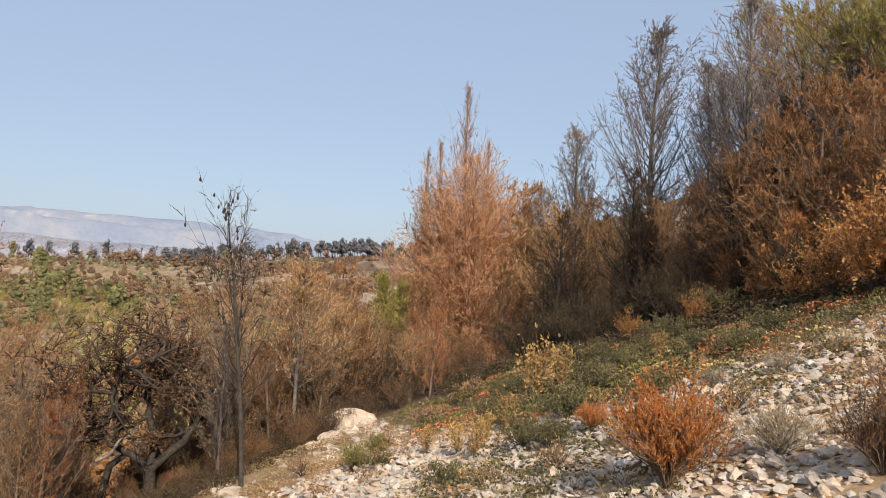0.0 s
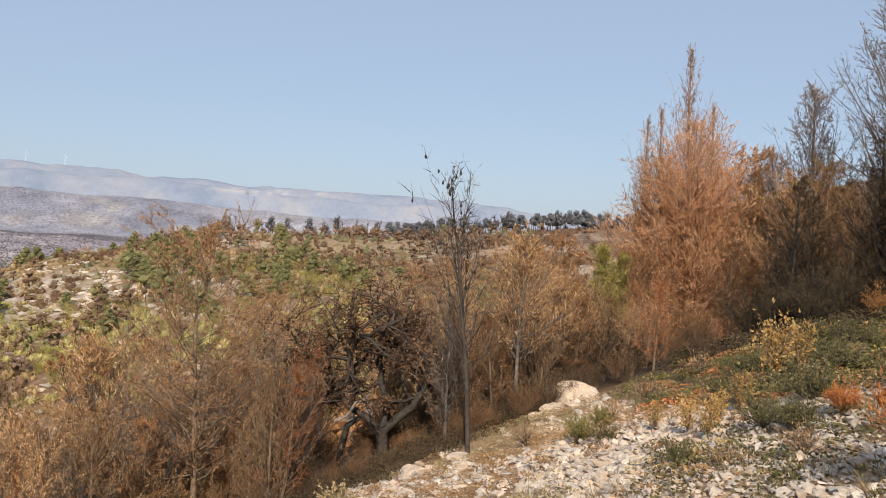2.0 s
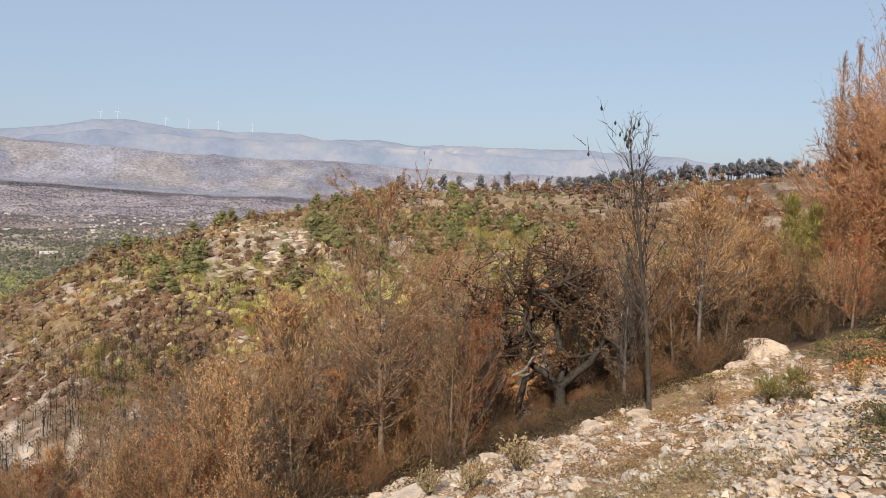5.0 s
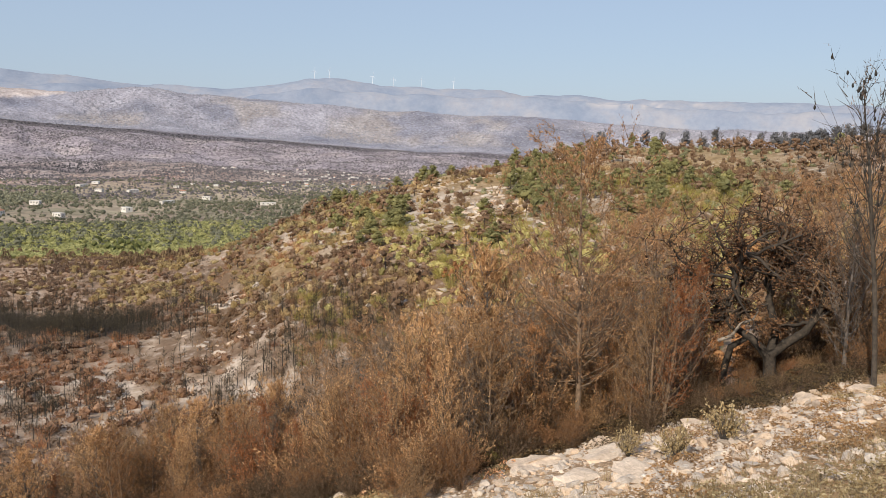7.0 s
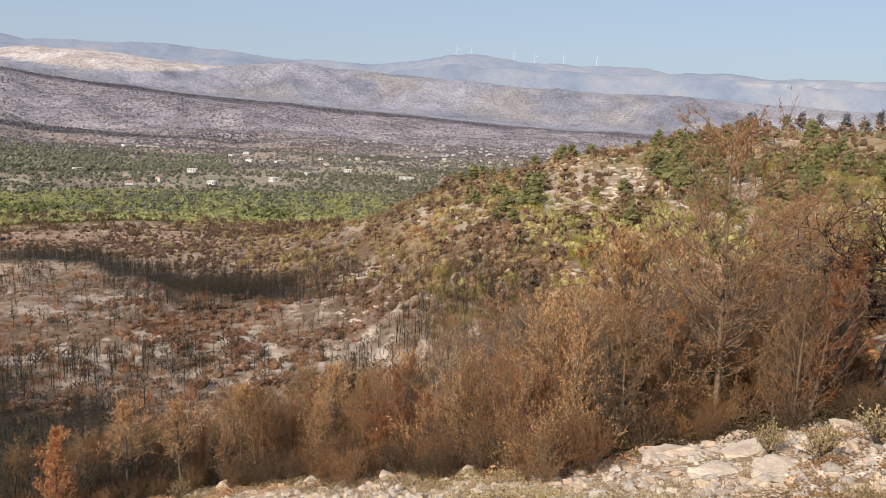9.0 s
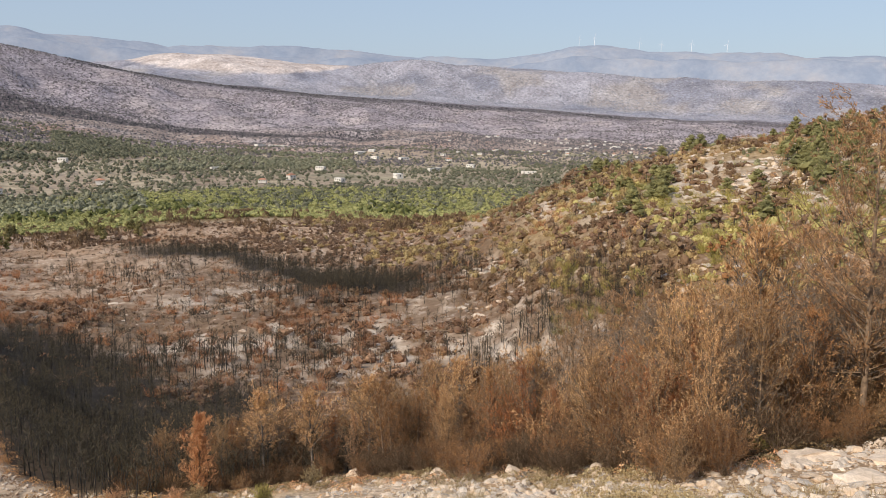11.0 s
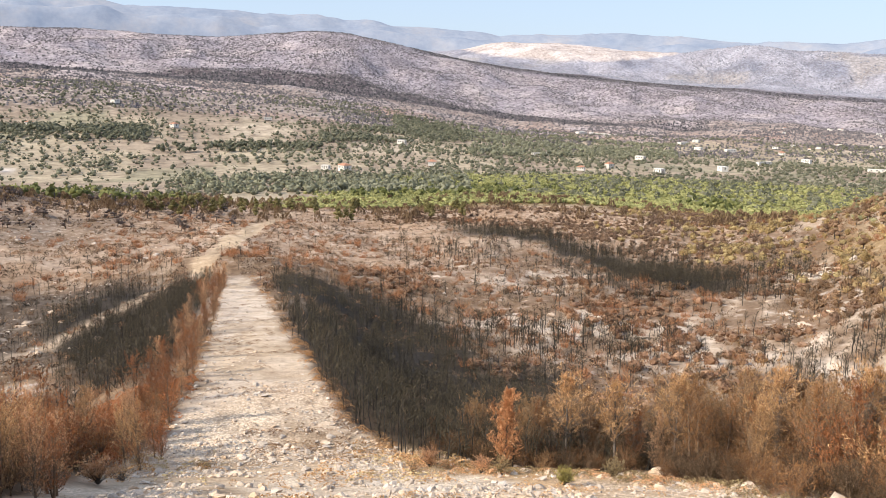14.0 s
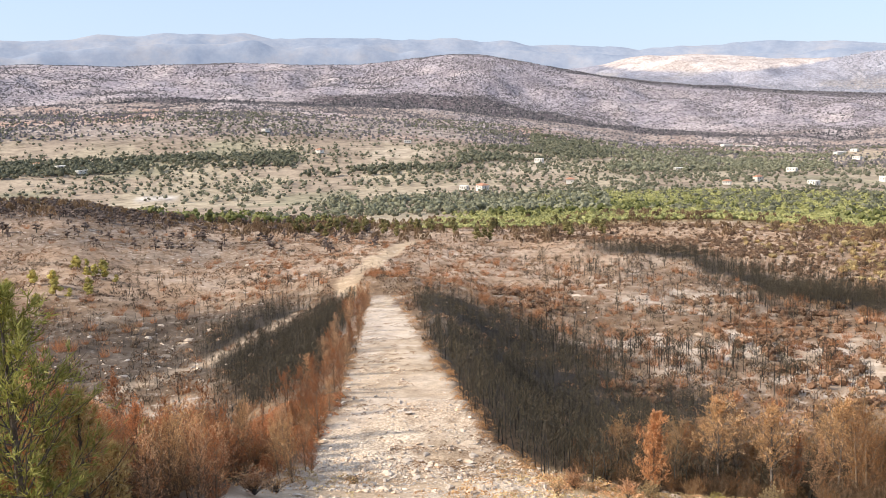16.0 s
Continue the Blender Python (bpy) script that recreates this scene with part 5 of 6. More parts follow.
    V = np.array([(1, 0, -0.3), (0, 1, -0.3), (-1, 0, -0.3), (0, -1, -0.3), (0, 0, 1)]) * 0.5 * rng.uniform(0.6, 1.2, (5, 1)) + rng.normal(0, 0.07, (5, 3))
    F = np.array([(0, 1, 4), (1, 2, 4), (2, 3, 4), (3, 0, 4)])
    return V, F, np.zeros(4, int)


def spread(rng, n, b0, b1, d0, d1, keep=None, crowd=1.0):
    """n places between two bearings and two distances; keep(b, d, x, y) gives each one's chance."""
    got = []
    have = 0
    for tries in range(60):
        b = rng.uniform(b0, b1, n)
        d = d0 + (d1 - d0) * rng.uniform(0, 1, n) ** crowd
        x, y = -np.sin(np.radians(b)) * d, np.cos(np.radians(b)) * d
        ok = np.ones(n, bool) if keep is None else rng.uniform(0, 1, n) < keep(b, d, x, y)
        got.append(np.column_stack([x, y])[ok])
        have += ok.sum()
        if have >= n:
            break
    xy = np.concatenate(got)[:n]
    return np.column_stack([xy, ground_z(xy[:, 0], xy[:, 1]) - 0.05])


def middle_distance():
    rng = np.random.RandomState(41)
    bare = [bare_template(rng) for i in range(6)]
    round_ = [bush_template(rng, 115, 1.0, 0.15) for i in range(8)]
    soft = [bush_template(rng, 200, 1.0, 0.055) for i in range(5)]
    tufts = [tuft_template(rng, 36, 0.75, 0.75, 0.04) for i in range(5)]
    flame = [tuft_template(rng, 100, 2.2, 1.4, 0.045) for i in range(5)]
    small = [lump_template(rng) for i in range(6)]
    grove = [lump_template(rng, 1, 5, False) for i in range(6)]
    hairy = [tuft_template(rng, 34, 0.8, 1.1, 0.06) for i in range(6)]
    tiny = [pebble_bush(rng) for i in range(6)]

    singed = [singed_template(rng) for i in range(7)]
    umbrella = [umbrella_template(rng) for i in range(7)]
    ragged = [umbrella_template(rng, 3.2, 4, 14, 0.26, 0.30) for i in range(7)]
    cushion = [cushion_template(rng) for i in range(9)]
    stub = [bush_template(rng, 24, 1.0, 0.22) for i in range(8)]

    # charred trees on both sides of the strip
    near = lambda b, d, x, y: off_strip(x, y) * charred(b, d, x, y)
    p = spread(rng, 2300, 58, 95, 29, 130, near)
    scatter("burnt_trees", singed, p, np.column_stack([rng.uniform(0.4, 0.75, len(p)), rng.uniform(0.28, 0.56, len(p))]), [M_CHAR, M_SINGE], rng, "dense stand of blackened burnt pines beside the strip", "burnt trees")
    p = spread(rng, 420, 70, 95, 29, 130, lambda b, d, x, y: off_strip(x, y) * (0.05 + 0.95 * charred(b, d, x, y)))
    scatter("burnt_trees", bare, p, rng.uniform(0.3, 0.6, len(p)), [M_CHAR, M_SOOT], rng, "leafless charred poles beside the strip", "burnt trees")
    p = spread(rng, 1300, 94, 121, 40, 136, lambda b, d, x, y: off_strip(x, y, 2.0) * charred(b, d, x, y))
    scatter("burnt_trees", singed, p, np.column_stack([rng.uniform(0.4, 0.8, len(p)), rng.uniform(0.3, 0.6, len(p))]), [M_CHAR, M_SINGE], rng, "blackened burnt pines in a gully", "burnt trees")
    p = spread(rng, 520, 96, 121, 44, 140, lambda b, d, x, y: off_strip(x, y, 3.5) * 0.5)
    scatter("burnt_trees", bare, p, rng.uniform(0.35, 0.7, len(p)), [M_CHAR, M_SOOT], rng, "thin charred poles on dark slopes", "burnt trees")
    p = spread(rng, 1100, 56, 82, 125, 275, charred)
    scatter("burnt_trees", singed, p, np.column_stack([rng.uniform(0.5, 1.0, len(p)), rng.uniform(0.45, 0.8, len(p))]), [M_CHAR, M_SINGE], rng, "dense belt of blackened burnt pines across the slope", "burnt trees")
    # charred trees thinly set over the ash of the gully
    thick = [bare_template(rng, 4.0, 14, 24, 1.35) for i in range(6)]
    p = spread(rng, 1900, 42, 84, 58, 215, lambda b, d, x, y: (0.15 + 0.85 * step(-0.1, 0.3, vnoise(x, y, 20, 12))) * step(42, 50, b + 0.05 * (150 - d)) * step(-9.5, -11.5, elevation(x, y)))
    scatter("burnt_trees", thick, p, rng.uniform(0.35, 0.75, len(p)), [M_CHAR, M_SINGE], rng, "scattered blackened burnt pines on ashen slopes", "burnt trees")
    p = spread(rng, 480, 42, 72, 85, 175, lambda b, d, x, y: step(0.12, 0.4, vnoise(x, y, 24, 13)) * step(-10.5, -11.5, elevation(x, y)))
    scatter("burnt_trees", singed, p, rng.uniform(0.45, 0.8, len(p)), [M_CHAR, M_SINGE], rng, "clumps of sooty burnt pines in the gully", "burnt trees")
    p = spread(rng, 620, 74, 121, 130, 335, lambda b, d, x, y: 0.12 + 0.88 * step(0.1, 0.4, vnoise(x, y, 40, 14)))
    scatter("burnt_trees", thick, p, rng.uniform(0.3, 0.65, len(p)), [M_CHAR, M_SOOT], rng, "thin blackened trees on the burnt rise", "burnt trees")
    # the dark burnt wood along the rise
    p = spread(rng, 760, 94, 122, 228, 420, lambda b, d, x, y: 0.15 + 0.85 * step(-0.1, 0.2, vnoise(x, y, 60, 88)))
    scatter("scorched_trees", ragged, p, np.column_stack([rng.uniform(0.8, 1.4, len(p)), rng.uniform(0.55, 1.15, len(p))]), [M_CHAR, foliage("needles_smoky", (0.10, 0.075, 0.062), (0.165, 0.122, 0.10), (0.24, 0.18, 0.145), 0.1)], rng, "dark brown burnt wood along the rise", "scorched trees")
    p = spread(rng, 60, 78, 100, 268, 330, None)
    scatter("pine_trees", umbrella, p, rng.uniform(0.9, 1.5, len(p)), [M_BARK, M_OLIVE], rng, "olive-green pines still living along the rise", "pine trees")
    p = spread(rng, 20, 110.5, 119, 140, 190, None)
    scatter("pine_trees", umbrella, p, rng.uniform(0.5, 0.9, len(p)), [M_BARK, M_LIME], rng, "few living green pines on the burnt slope", "pine trees")
    # burnt trees on the spur's crest
    p = spread(rng, 150, -2, 33, 232, 262, lambda b, d, x, y: step(36, 14, b) * (0.2 + 0.8 * step(-0.1, 0.2, vnoise(x, y, 14, 2))))
    # crowns are greyed and paled to put haze into their colour
    scatter("burnt_trees", [umbrella_template(rng, 5.0, 6, 26, 0.26, 0.42) for i in range(6)], p, np.column_stack([rng.uniform(0.55, 1.0, len(p)), rng.uniform(0.7, 1.15, len(p))]), [M_CHAR, foliage("ridge_crowns", (0.075, 0.078, 0.088), (0.115, 0.115, 0.122), (0.16, 0.155, 0.155), 0)], rng,
            "dark burnt trees with shrivelled crowns on the ridge", "burnt trees")
    p = spread(rng, 150, -2, 34, 230, 260, lambda b, d, x, y: step(38, 16, b) * (0.3 + 0.7 * step(-0.1, 0.2, vnoise(x, y, 14, 2))))
    scatter("burnt_trees", [bare_template(rng, 5.0, 20, 30, 1.6) for i in range(5)], p, rng.uniform(0.6, 1.1, len(p)), [M_CHAR, M_SOOT], rng, "row of bare burnt trees on the ridge", "burnt trees")
    # pines on the spur: green ones in groups, scorched ones lower down
    def green(b, d, x, y):
        el = elevation(x, y)
        groups = np.exp(-((b - 33) / 2.6) ** 2 - ((el + 4) / 2.2) ** 2) + 0.8 * np.exp(-((b - 44) / 2.5) ** 2 - ((el + 6) / 1.1) ** 2) + 0.4 * np.exp(-((b - 26) / 2.4) ** 2 - ((el + 2.8) / 1.5) ** 2)
        return np.clip(1.3 * groups + 0.35 * step(0.1, 0.4, vnoise(x, y, 20, 17)) * step(-7.5, -6, el) * step(52, 47, b), 0, 1)
    p = spread(rng, 175, 11, 54, 105, 226, green)
    scatter("pine_trees", umbrella, p, np.column_stack([rng.uniform(0.8, 1.35, len(p)), rng.uniform(0.65, 1.1, len(p))]), [M_BARK, foliage("needles_spur", (0.20, 0.195, 0.085), (0.295, 0.28, 0.118), (0.39, 0.365, 0.16))], rng, "surviving green pines on the spur", "pine trees")
    p = spread(rng, 430, 8, 58, 85, 236, lambda b, d, x, y: (0.12 + 0.88 * step(-0.1, 0.25, vnoise(x, y, 26, 19) + 0.7 * np.exp(-((b - 50) / 5) ** 2 - ((elevation(x, y) + 9) / 2.2) ** 2))) * step(-13, -11.5, elevation(x, y)))
    scatter("scorched_trees", ragged, p, np.column_stack([rng.uniform(0.7, 1.3, len(p)), rng.uniform(0.6, 1.1, len(p))]), [M_CHAR, foliage("needles_sepia", (0.20, 0.12, 0.072), (0.30, 0.19, 0.115), (0.41, 0.275, 0.18))], rng, "rust-brown scorched pines on the spur", "scorched trees")
    p = spread(rng, 220, 5, 40, 48, 120, lambda b, d, x, y: 0.2 + 0.8 * step(-0.1, 0.25, vnoise(x, y, 18, 20)))
    scatter("scorched_trees", ragged, p, np.column_stack([rng.uniform(0.6, 1.1, len(p)), rng.uniform(0.6, 1.1, len(p))]), [M_CHAR, M_UMBER], rng, "brown scorched pines at the foot of the spur", "scorched trees")
    p = spread(rng, 480, 20, 50, 68, 165, lambda b, d, x, y: 0.06 + 0.94 * step(0.05, 0.3, vnoise(x, y, 18, 25) + 0.4 * np.exp(-((b - 32) / 8) ** 2 - ((elevation(x, y) + 8.3) / 1.8) ** 2)))
    scatter("yellow_scrub", flame, p, rng.uniform(0.45, 1.0, len(p)), [M_LIME], rng, "yellow-green upright scrub on the slope", "scrub")
    p = spread(rng, 800, 34, 120, 50, 270, lambda b, d, x, y: off_strip(x, y, 1) * (1 - charred(b, d, x, y)) * (0.06 + 0.94 * step(0.1, 0.35, vnoise(x, y, 26, 33))))
    scatter("rusty_scrub", flame, p, rng.uniform(0.35, 0.8, len(p)), [foliage("scrub_russet", (0.16, 0.065, 0.028), (0.34, 0.15, 0.07), (0.48, 0.25, 0.13))], rng, "rusty scorched saplings among burnt trees", "scrub")
    p = spread(rng, 520, 44, 86, 62, 175, lambda b, d, x, y: off_strip(x, y, 1) * (1 - charred(b, d, x, y)) * step(0.0, 0.35, vnoise(x, y, 16, 34)))
    scatter("rusty_scrub", cushion, p, np.column_stack([rng.uniform(1.0, 2.3, len(p)), rng.uniform(0.9, 1.9, len(p))]), [foliage("scrub_brick", (0.18, 0.10, 0.058), (0.29, 0.17, 0.105), (0.40, 0.255, 0.165))], rng, "rust-brown bushes among the ash of the gully", "scrub")
    p = spread(rng, 4200, 8, 121, 42, 335, lambda b, d, x, y: off_strip(x, y, 0.2) * (1 - 0.8 * charred(b, d, x, y)), 0.8)
    scatter("dry_tufts", tufts, p, rng.uniform(0.35, 0.9, len(p)), [foliage("tuft_dun", (0.15, 0.095, 0.06), (0.27, 0.18, 0.115), (0.40, 0.29, 0.195))], rng, "low brown scorched undergrowth", "undergrowth")
    # scrub that clothes the spur
    for cols, n, seed, b0, b1, d0, d1, e0, e1, label in ((((0.28, 0.185, 0.09), (0.42, 0.295, 0.145), (0.55, 0.415, 0.225)), 950, 24, 8, 54, 48, 200, -12, -2, "dense ochre scrub clothing the spur"),
                                                  (((0.31, 0.265, 0.10), (0.44, 0.385, 0.15), (0.56, 0.50, 0.22)), 950, 25, 10, 50, 55, 190, -11, -6, "dense yellow-green scrub clothing the spur"),
                                                  (((0.18, 0.105, 0.06), (0.29, 0.18, 0.105), (0.40, 0.27, 0.17)), 2000, 28, 4, 66, 48, 228, -13, 2, "dense russet scrub clothing the spur"),
                                                  (((0.16, 0.155, 0.085), (0.24, 0.235, 0.125), (0.33, 0.32, 0.18)), 430, 30, 8, 56, 95, 240, -7.5, 2, "green cushions on the upper spur")):
        p = spread(rng, n, b0, b1, d0, d1, lambda b, d, x, y: (1 - charred(b, d, x, y)) * (0.06 + 0.94 * step(-0.1, 0.25, vnoise(x, y, 17, seed) + 0.4 * vnoise(x, y, 6, seed + 1))) * step(e0 - 1, e0, elevation(x, y)) * step(e1 + 1, e1, elevation(x, y))
                   * (1 - 0.35 * step(0.08, 0.22, fbm(x, y, 11, 31)) * step(24, 30, b) * step(110, 150, d)))
        scatter("spur_scrub", cushion, p, np.column_stack([rng.uniform(0.8, 1.9, len(p)), rng.uniform(0.9, 2.1, len(p))]), [foliage("scrub_cover", *cols)], rng, label, "scrub")
    # stubble of the burnt rise
    for cols, n, seed, label in ((((0.11, 0.07, 0.046), (0.19, 0.125, 0.083), (0.29, 0.20, 0.138)), 5500, 95, "dark scorched stubble bushes on the burnt rise"),
                                 (((0.20, 0.105, 0.06), (0.33, 0.20, 0.12), (0.46, 0.31, 0.20)), 5500, 97, "dull brown scorched bushes on the burnt rise")):
        p = spread(rng, n, 44, 121, 60, 335, lambda b, d, x, y: off_strip(x, y, 1) * (1 - 0.8 * charred(b, d, x, y)) * (0.14 + 0.86 * step(-0.15, 0.2, vnoise(x, y, 9, seed) + 0.4 * vnoise(x, y, 40, seed + 1))), 0.8)
        scatter("scorched_scrub", stub, p, np.column_stack([rng.uniform(0.5, 1.3, len(p)), rng.uniform(0.6, 1.5, len(p))]), [foliage("stubble", *cols, 0.1)], rng, label, "scrub")
    # litter under the brush, with the brush's shade put into its colour
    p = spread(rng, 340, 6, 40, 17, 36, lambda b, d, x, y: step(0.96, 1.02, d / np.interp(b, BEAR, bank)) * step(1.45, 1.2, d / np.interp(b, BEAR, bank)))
    scatter("low_bushes", soft, p, np.column_stack([rng.uniform(0.5, 1.2, len(p)), rng.uniform(0.4, 1.0, len(p))]), [M_DARKNEEDLE], rng, "litter and low growth under the brush, darkened for its shade", "bushes")
    # low hairy growth between the bushes
    for mat, n, b0, b1, d0, d1, label in ((M_BROWN, 900, 4, 62, 46, 236, "low brown scorched growth on the spur"), (M_DUN, 1700, 52, 121, 50, 335, "low withered growth on the burnt rise"), (M_SOOT, 1100, 45, 121, 50, 320, "low charred growth on the burnt rise")):
        seed = rng.randint(100)
        p = spread(rng, n, b0, b1, d0, d1, lambda b, d, x, y: off_strip(x, y, 0.6) * (1 - 0.8 * charred(b, d, x, y)) * (0.15 + 0.85 * step(-0.2, 0.3, vnoise(x, y, 17, seed))))
        scatter("low_bushes", hairy, p, np.column_stack([rng.uniform(0.5, 1.5, len(p)), rng.uniform(0.5, 1.4, len(p))]), [mat], rng, label, "bushes")
    p = spread(rng, 220, 92, 103, 26, 46, lambda b, d, x, y: off_strip(x, y, 0.1) * (strip_side(x, y)[0] > 0) * (1 - step(6, 9, np.abs(strip_side(x, y)[0] + 0.35))))
    scatter("low_bushes", soft, p, np.column_stack([rng.uniform(0.5, 1.3, len(p)), rng.uniform(0.5, 1.2, len(p))]), [M_RUST], rng, "rusty withered growth along the strip's edges", "bushes")
    p = spread(rng, 1500, 44, 70, 150, 350, lambda b, d, x, y: step(70, 62, b) * step(-95, -55, d - np.interp(b, BEAR, crest_d)) * (1 - charred(b, d, x, y)) * (0.25 + 0.75 * step(-0.2, 0.2, vnoise(x, y, 22, 99))))
    scatter("ochre_scrub", cushion, p, np.column_stack([rng.uniform(1.2, 2.8, len(p)), rng.uniform(1.2, 2.6, len(p))]), [foliage("scrub_amber", (0.20, 0.135, 0.06), (0.32, 0.235, 0.11), (0.43, 0.34, 0.17))], rng, "amber and yellow-green scrub above the pine wood", "scrub")
    p = spread(rng, 1500, 58, 84, 195, 300, lambda b, d, x, y: step(8, 22, d - np.interp(b, [58, 66, 72, 78], [152, 174, 212, 242])) * (0.3 + 0.7 * step(-0.2, 0.2, vnoise(x, y, 18, 98))))
    scatter("scorched_scrub", cushion, p, np.column_stack([rng.uniform(0.8, 1.9, len(p)), rng.uniform(0.8, 1.7, len(p))]), [foliage("scrub_umber", (0.13, 0.082, 0.055), (0.215, 0.138, 0.092), (0.31, 0.205, 0.135))], rng, "dark brown burnt scrub on the upper rise", "scrub")
    # wood and trees at the foot of the slope
    p = spread(rng, 700, 56, 121, 250, 385, lambda b, d, x, y: step(-45, -8, d - np.interp(b, BEAR, crest_d)) * (0.25 + 0.75 * step(-0.1, 0.3, vnoise(x, y, 45, 35))))
    scatter("scorched_trees", round_, p, np.column_stack([rng.uniform(1.8, 3.4, len(p)), rng.uniform(4.0, 8.0, len(p))]), [foliage("needles_burnt", (0.20, 0.13, 0.08), (0.29, 0.195, 0.115), (0.38, 0.265, 0.16))], rng, "brown scorched trees along the rise", "scorched trees")
    p = spread(rng, 7200, 52, 96, 318, 640, lambda b, d, x, y: step(-25, 20, 640 - d - 6 * np.maximum(b - 78, 0) * 1.6) * step(84, 78, b - 0.03 * (640 - d) * (b > 76)) * step(0, 1, (d > np.interp(b, BEAR, crest_d) * 1.02).astype(float)) * (0.4 + 0.6 * step(-0.5, 0, vnoise(x, y, 50, 37))))
    scatter("pine_wood", grove, p, np.column_stack([rng.uniform(2.0, 3.4, len(p)), rng.uniform(1.7, 2.8, len(p))]), [foliage("wood_green", (0.21, 0.215, 0.085), (0.305, 0.30, 0.12), (0.39, 0.375, 0.165))], rng, "bright green pine wood at the foot of the slope", "wood")
    p = spread(rng, 260, 60, 122, 330, 520, lambda b, d, x, y: step(0.0, 0.3, vnoise(x, y, 70, 39)))
    scatter("pine_wood", small, p, rng.uniform(3.2, 5.2, len(p)), [M_BARK, M_GREEN], rng, "dark green belt of pines at the valley's edge", "wood")
    # the plain: groves and hedges
    p = spread(rng, 2700, 20, 122, 480, 1350, lambda b, d, x, y: 0.03 + 0.97 * step(0.12, 0.3, vnoise(b * 14, d, 80, 43) + 0.5 * vnoise(x, y, 60, 44)) * step(1350, 1000, d + 5 * np.maximum(b - 75, 0)), 0.9)
    scatter("valley_trees", grove, p, rng.uniform(2.6, 4.8, len(p)), [M_VALLEY], rng, "dark green tree belts in the valley", "trees")
    p = spread(rng, 12500, 20, 122, 430, 1450, lambda b, d, x, y: 0.25 + 0.75 * step(-0.2, 0.3, vnoise(b * 14, d, 110, 45)), 0.9)
    scatter("olive_trees", grove, p, rng.uniform(1.8, 4.6, len(p)), [M_VALLEY], rng, "scattered olive trees over dry fields", "trees")
    for b0, b1, e0, e1, n in ((99, 119, -3.8, -2.9, 900), (78, 88, -3.9, -2.9, 600), (72, 83, -2.9, -2.1, 350), (78, 97, -7.4, -6.3, 420), (64, 78, -4.7, -2.8, 1000), (88, 99, -4.6, -4.1, 160)):
        p = spread(rng, n, b0, b1, 420, 1300, lambda b, d, x, y: ((ground_z(x, y) / d > tilt(e0)) & (ground_z(x, y) / d < tilt(e1))) * (0.2 + 0.8 * step(-0.2, 0.2, vnoise(b * 9, d, 60, 51))))
        if len(p):
            scatter("valley_trees", small, p, rng.uniform(3.4, 6.0, len(p)), [M_BARK, M_VALLEY], rng, "dense green belt of trees across the valley", "trees")
    # scrub on the burnt hills, haze painted into its grey-blue tones
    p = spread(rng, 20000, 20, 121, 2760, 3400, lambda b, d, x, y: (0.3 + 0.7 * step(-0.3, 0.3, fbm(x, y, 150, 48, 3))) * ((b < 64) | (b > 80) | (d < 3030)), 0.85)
    scatter("hill_scrub", tiny, p, np.column_stack([rng.uniform(5, 11, len(p)), rng.uniform(4, 7.5, len(p))]), [foliage("hazed_scrub", (0.20, 0.205, 0.24), (0.245, 0.245, 0.28), (0.29, 0.285, 0.315), 0)], rng, "scrub scattered over the farther ridge, greyed by painted haze", "scrub")
    p = spread(rng, 64000, 20, 121, 1020, 2720, lambda b, d, x, y: 0.25 + 0.75 * step(-0.3, 0.3, fbm(x, y, 120, 47, 3)), 0.85)
    scatter("hill_scrub", tiny, p, np.column_stack([rng.uniform(3.6, 8.0, len(p)), rng.uniform(3.0, 5.6, len(p))]), [M_HILLBUSH], rng, "dark scrub dotted over pale stony hills", "scrub")
    # burnt woods on the crests; the dark specks below paint in hollow shade
    dark = foliage("wood_and_shade", (0.035, 0.035, 0.04), (0.06, 0.057, 0.062), (0.09, 0.083, 0.085), 0)
    p = spread(rng, 3400, 62, 121, 1700, 1980, lambda b, d, x, y: step(1850, 1770, d + 50 * vnoise(x, y, 160, 91) - 130 * step(80, 86, b) * step(101, 95, b)))
    q = spread(rng, 900, 66, 121, 2675, 2715, None)
    r = spread(rng, 1500, 46, 82, 2600, 2720, lambda b, d, x, y: step(2600, 2660, d + 30 * vnoise(x, y, 120, 93)))
    p = np.concatenate([p, q, r])
    scatter("burnt_woods", tiny, p, np.column_stack([rng.uniform(4, 8, len(p)), rng.uniform(4, 7, len(p))]), [dark], rng, "burnt woods on the hills' crests, shade painted into the hollows", "woods")


middle_distance()


# ---------------------------------------------------------------- stones
def stone_template(rng, sub=1, cut=None):
    bm = bmesh.new()
    bmesh.ops.create_icosphere(bm, subdivisions=sub, radius=0.5)
    s = np.array([rng.uniform(0.8, 1.25), rng.uniform(0.65, 1.05), rng.uniform(0.45, 0.8)])
    shift = rng.randint(1000)
    lo, hi, many = cut or ((0.16, 0.38, 9) if sub < 3 else (0.16, 0.29, 15))
    cuts = [(unit(rng.normal(0, 1, 3)), rng.uniform(lo, hi)) for i in range(many)]
    for v in bm.verts:
        p = np.array(v.co)
        for n_, c in cuts:
            over = p @ n_ - c
            if over > 0:
                p = p - n_ * over
        p = p * (1 + 0.10 * vnoise(p[0] * 5 + p[2] * 3, p[1] * 5 - p[2] * 4, 1.0, shift) + 0.05 * vnoise(p[0] * 13 - p[2] * 9, p[1] * 13 + p[2] * 11, 1.0, shift))
        v.co = Vector(p * s * 1.2 + rng.normal(0, 0.018, 3))
    bmesh.ops.triangulate(bm, faces=bm.faces)
    V = np.array([v.co for v in bm.verts])
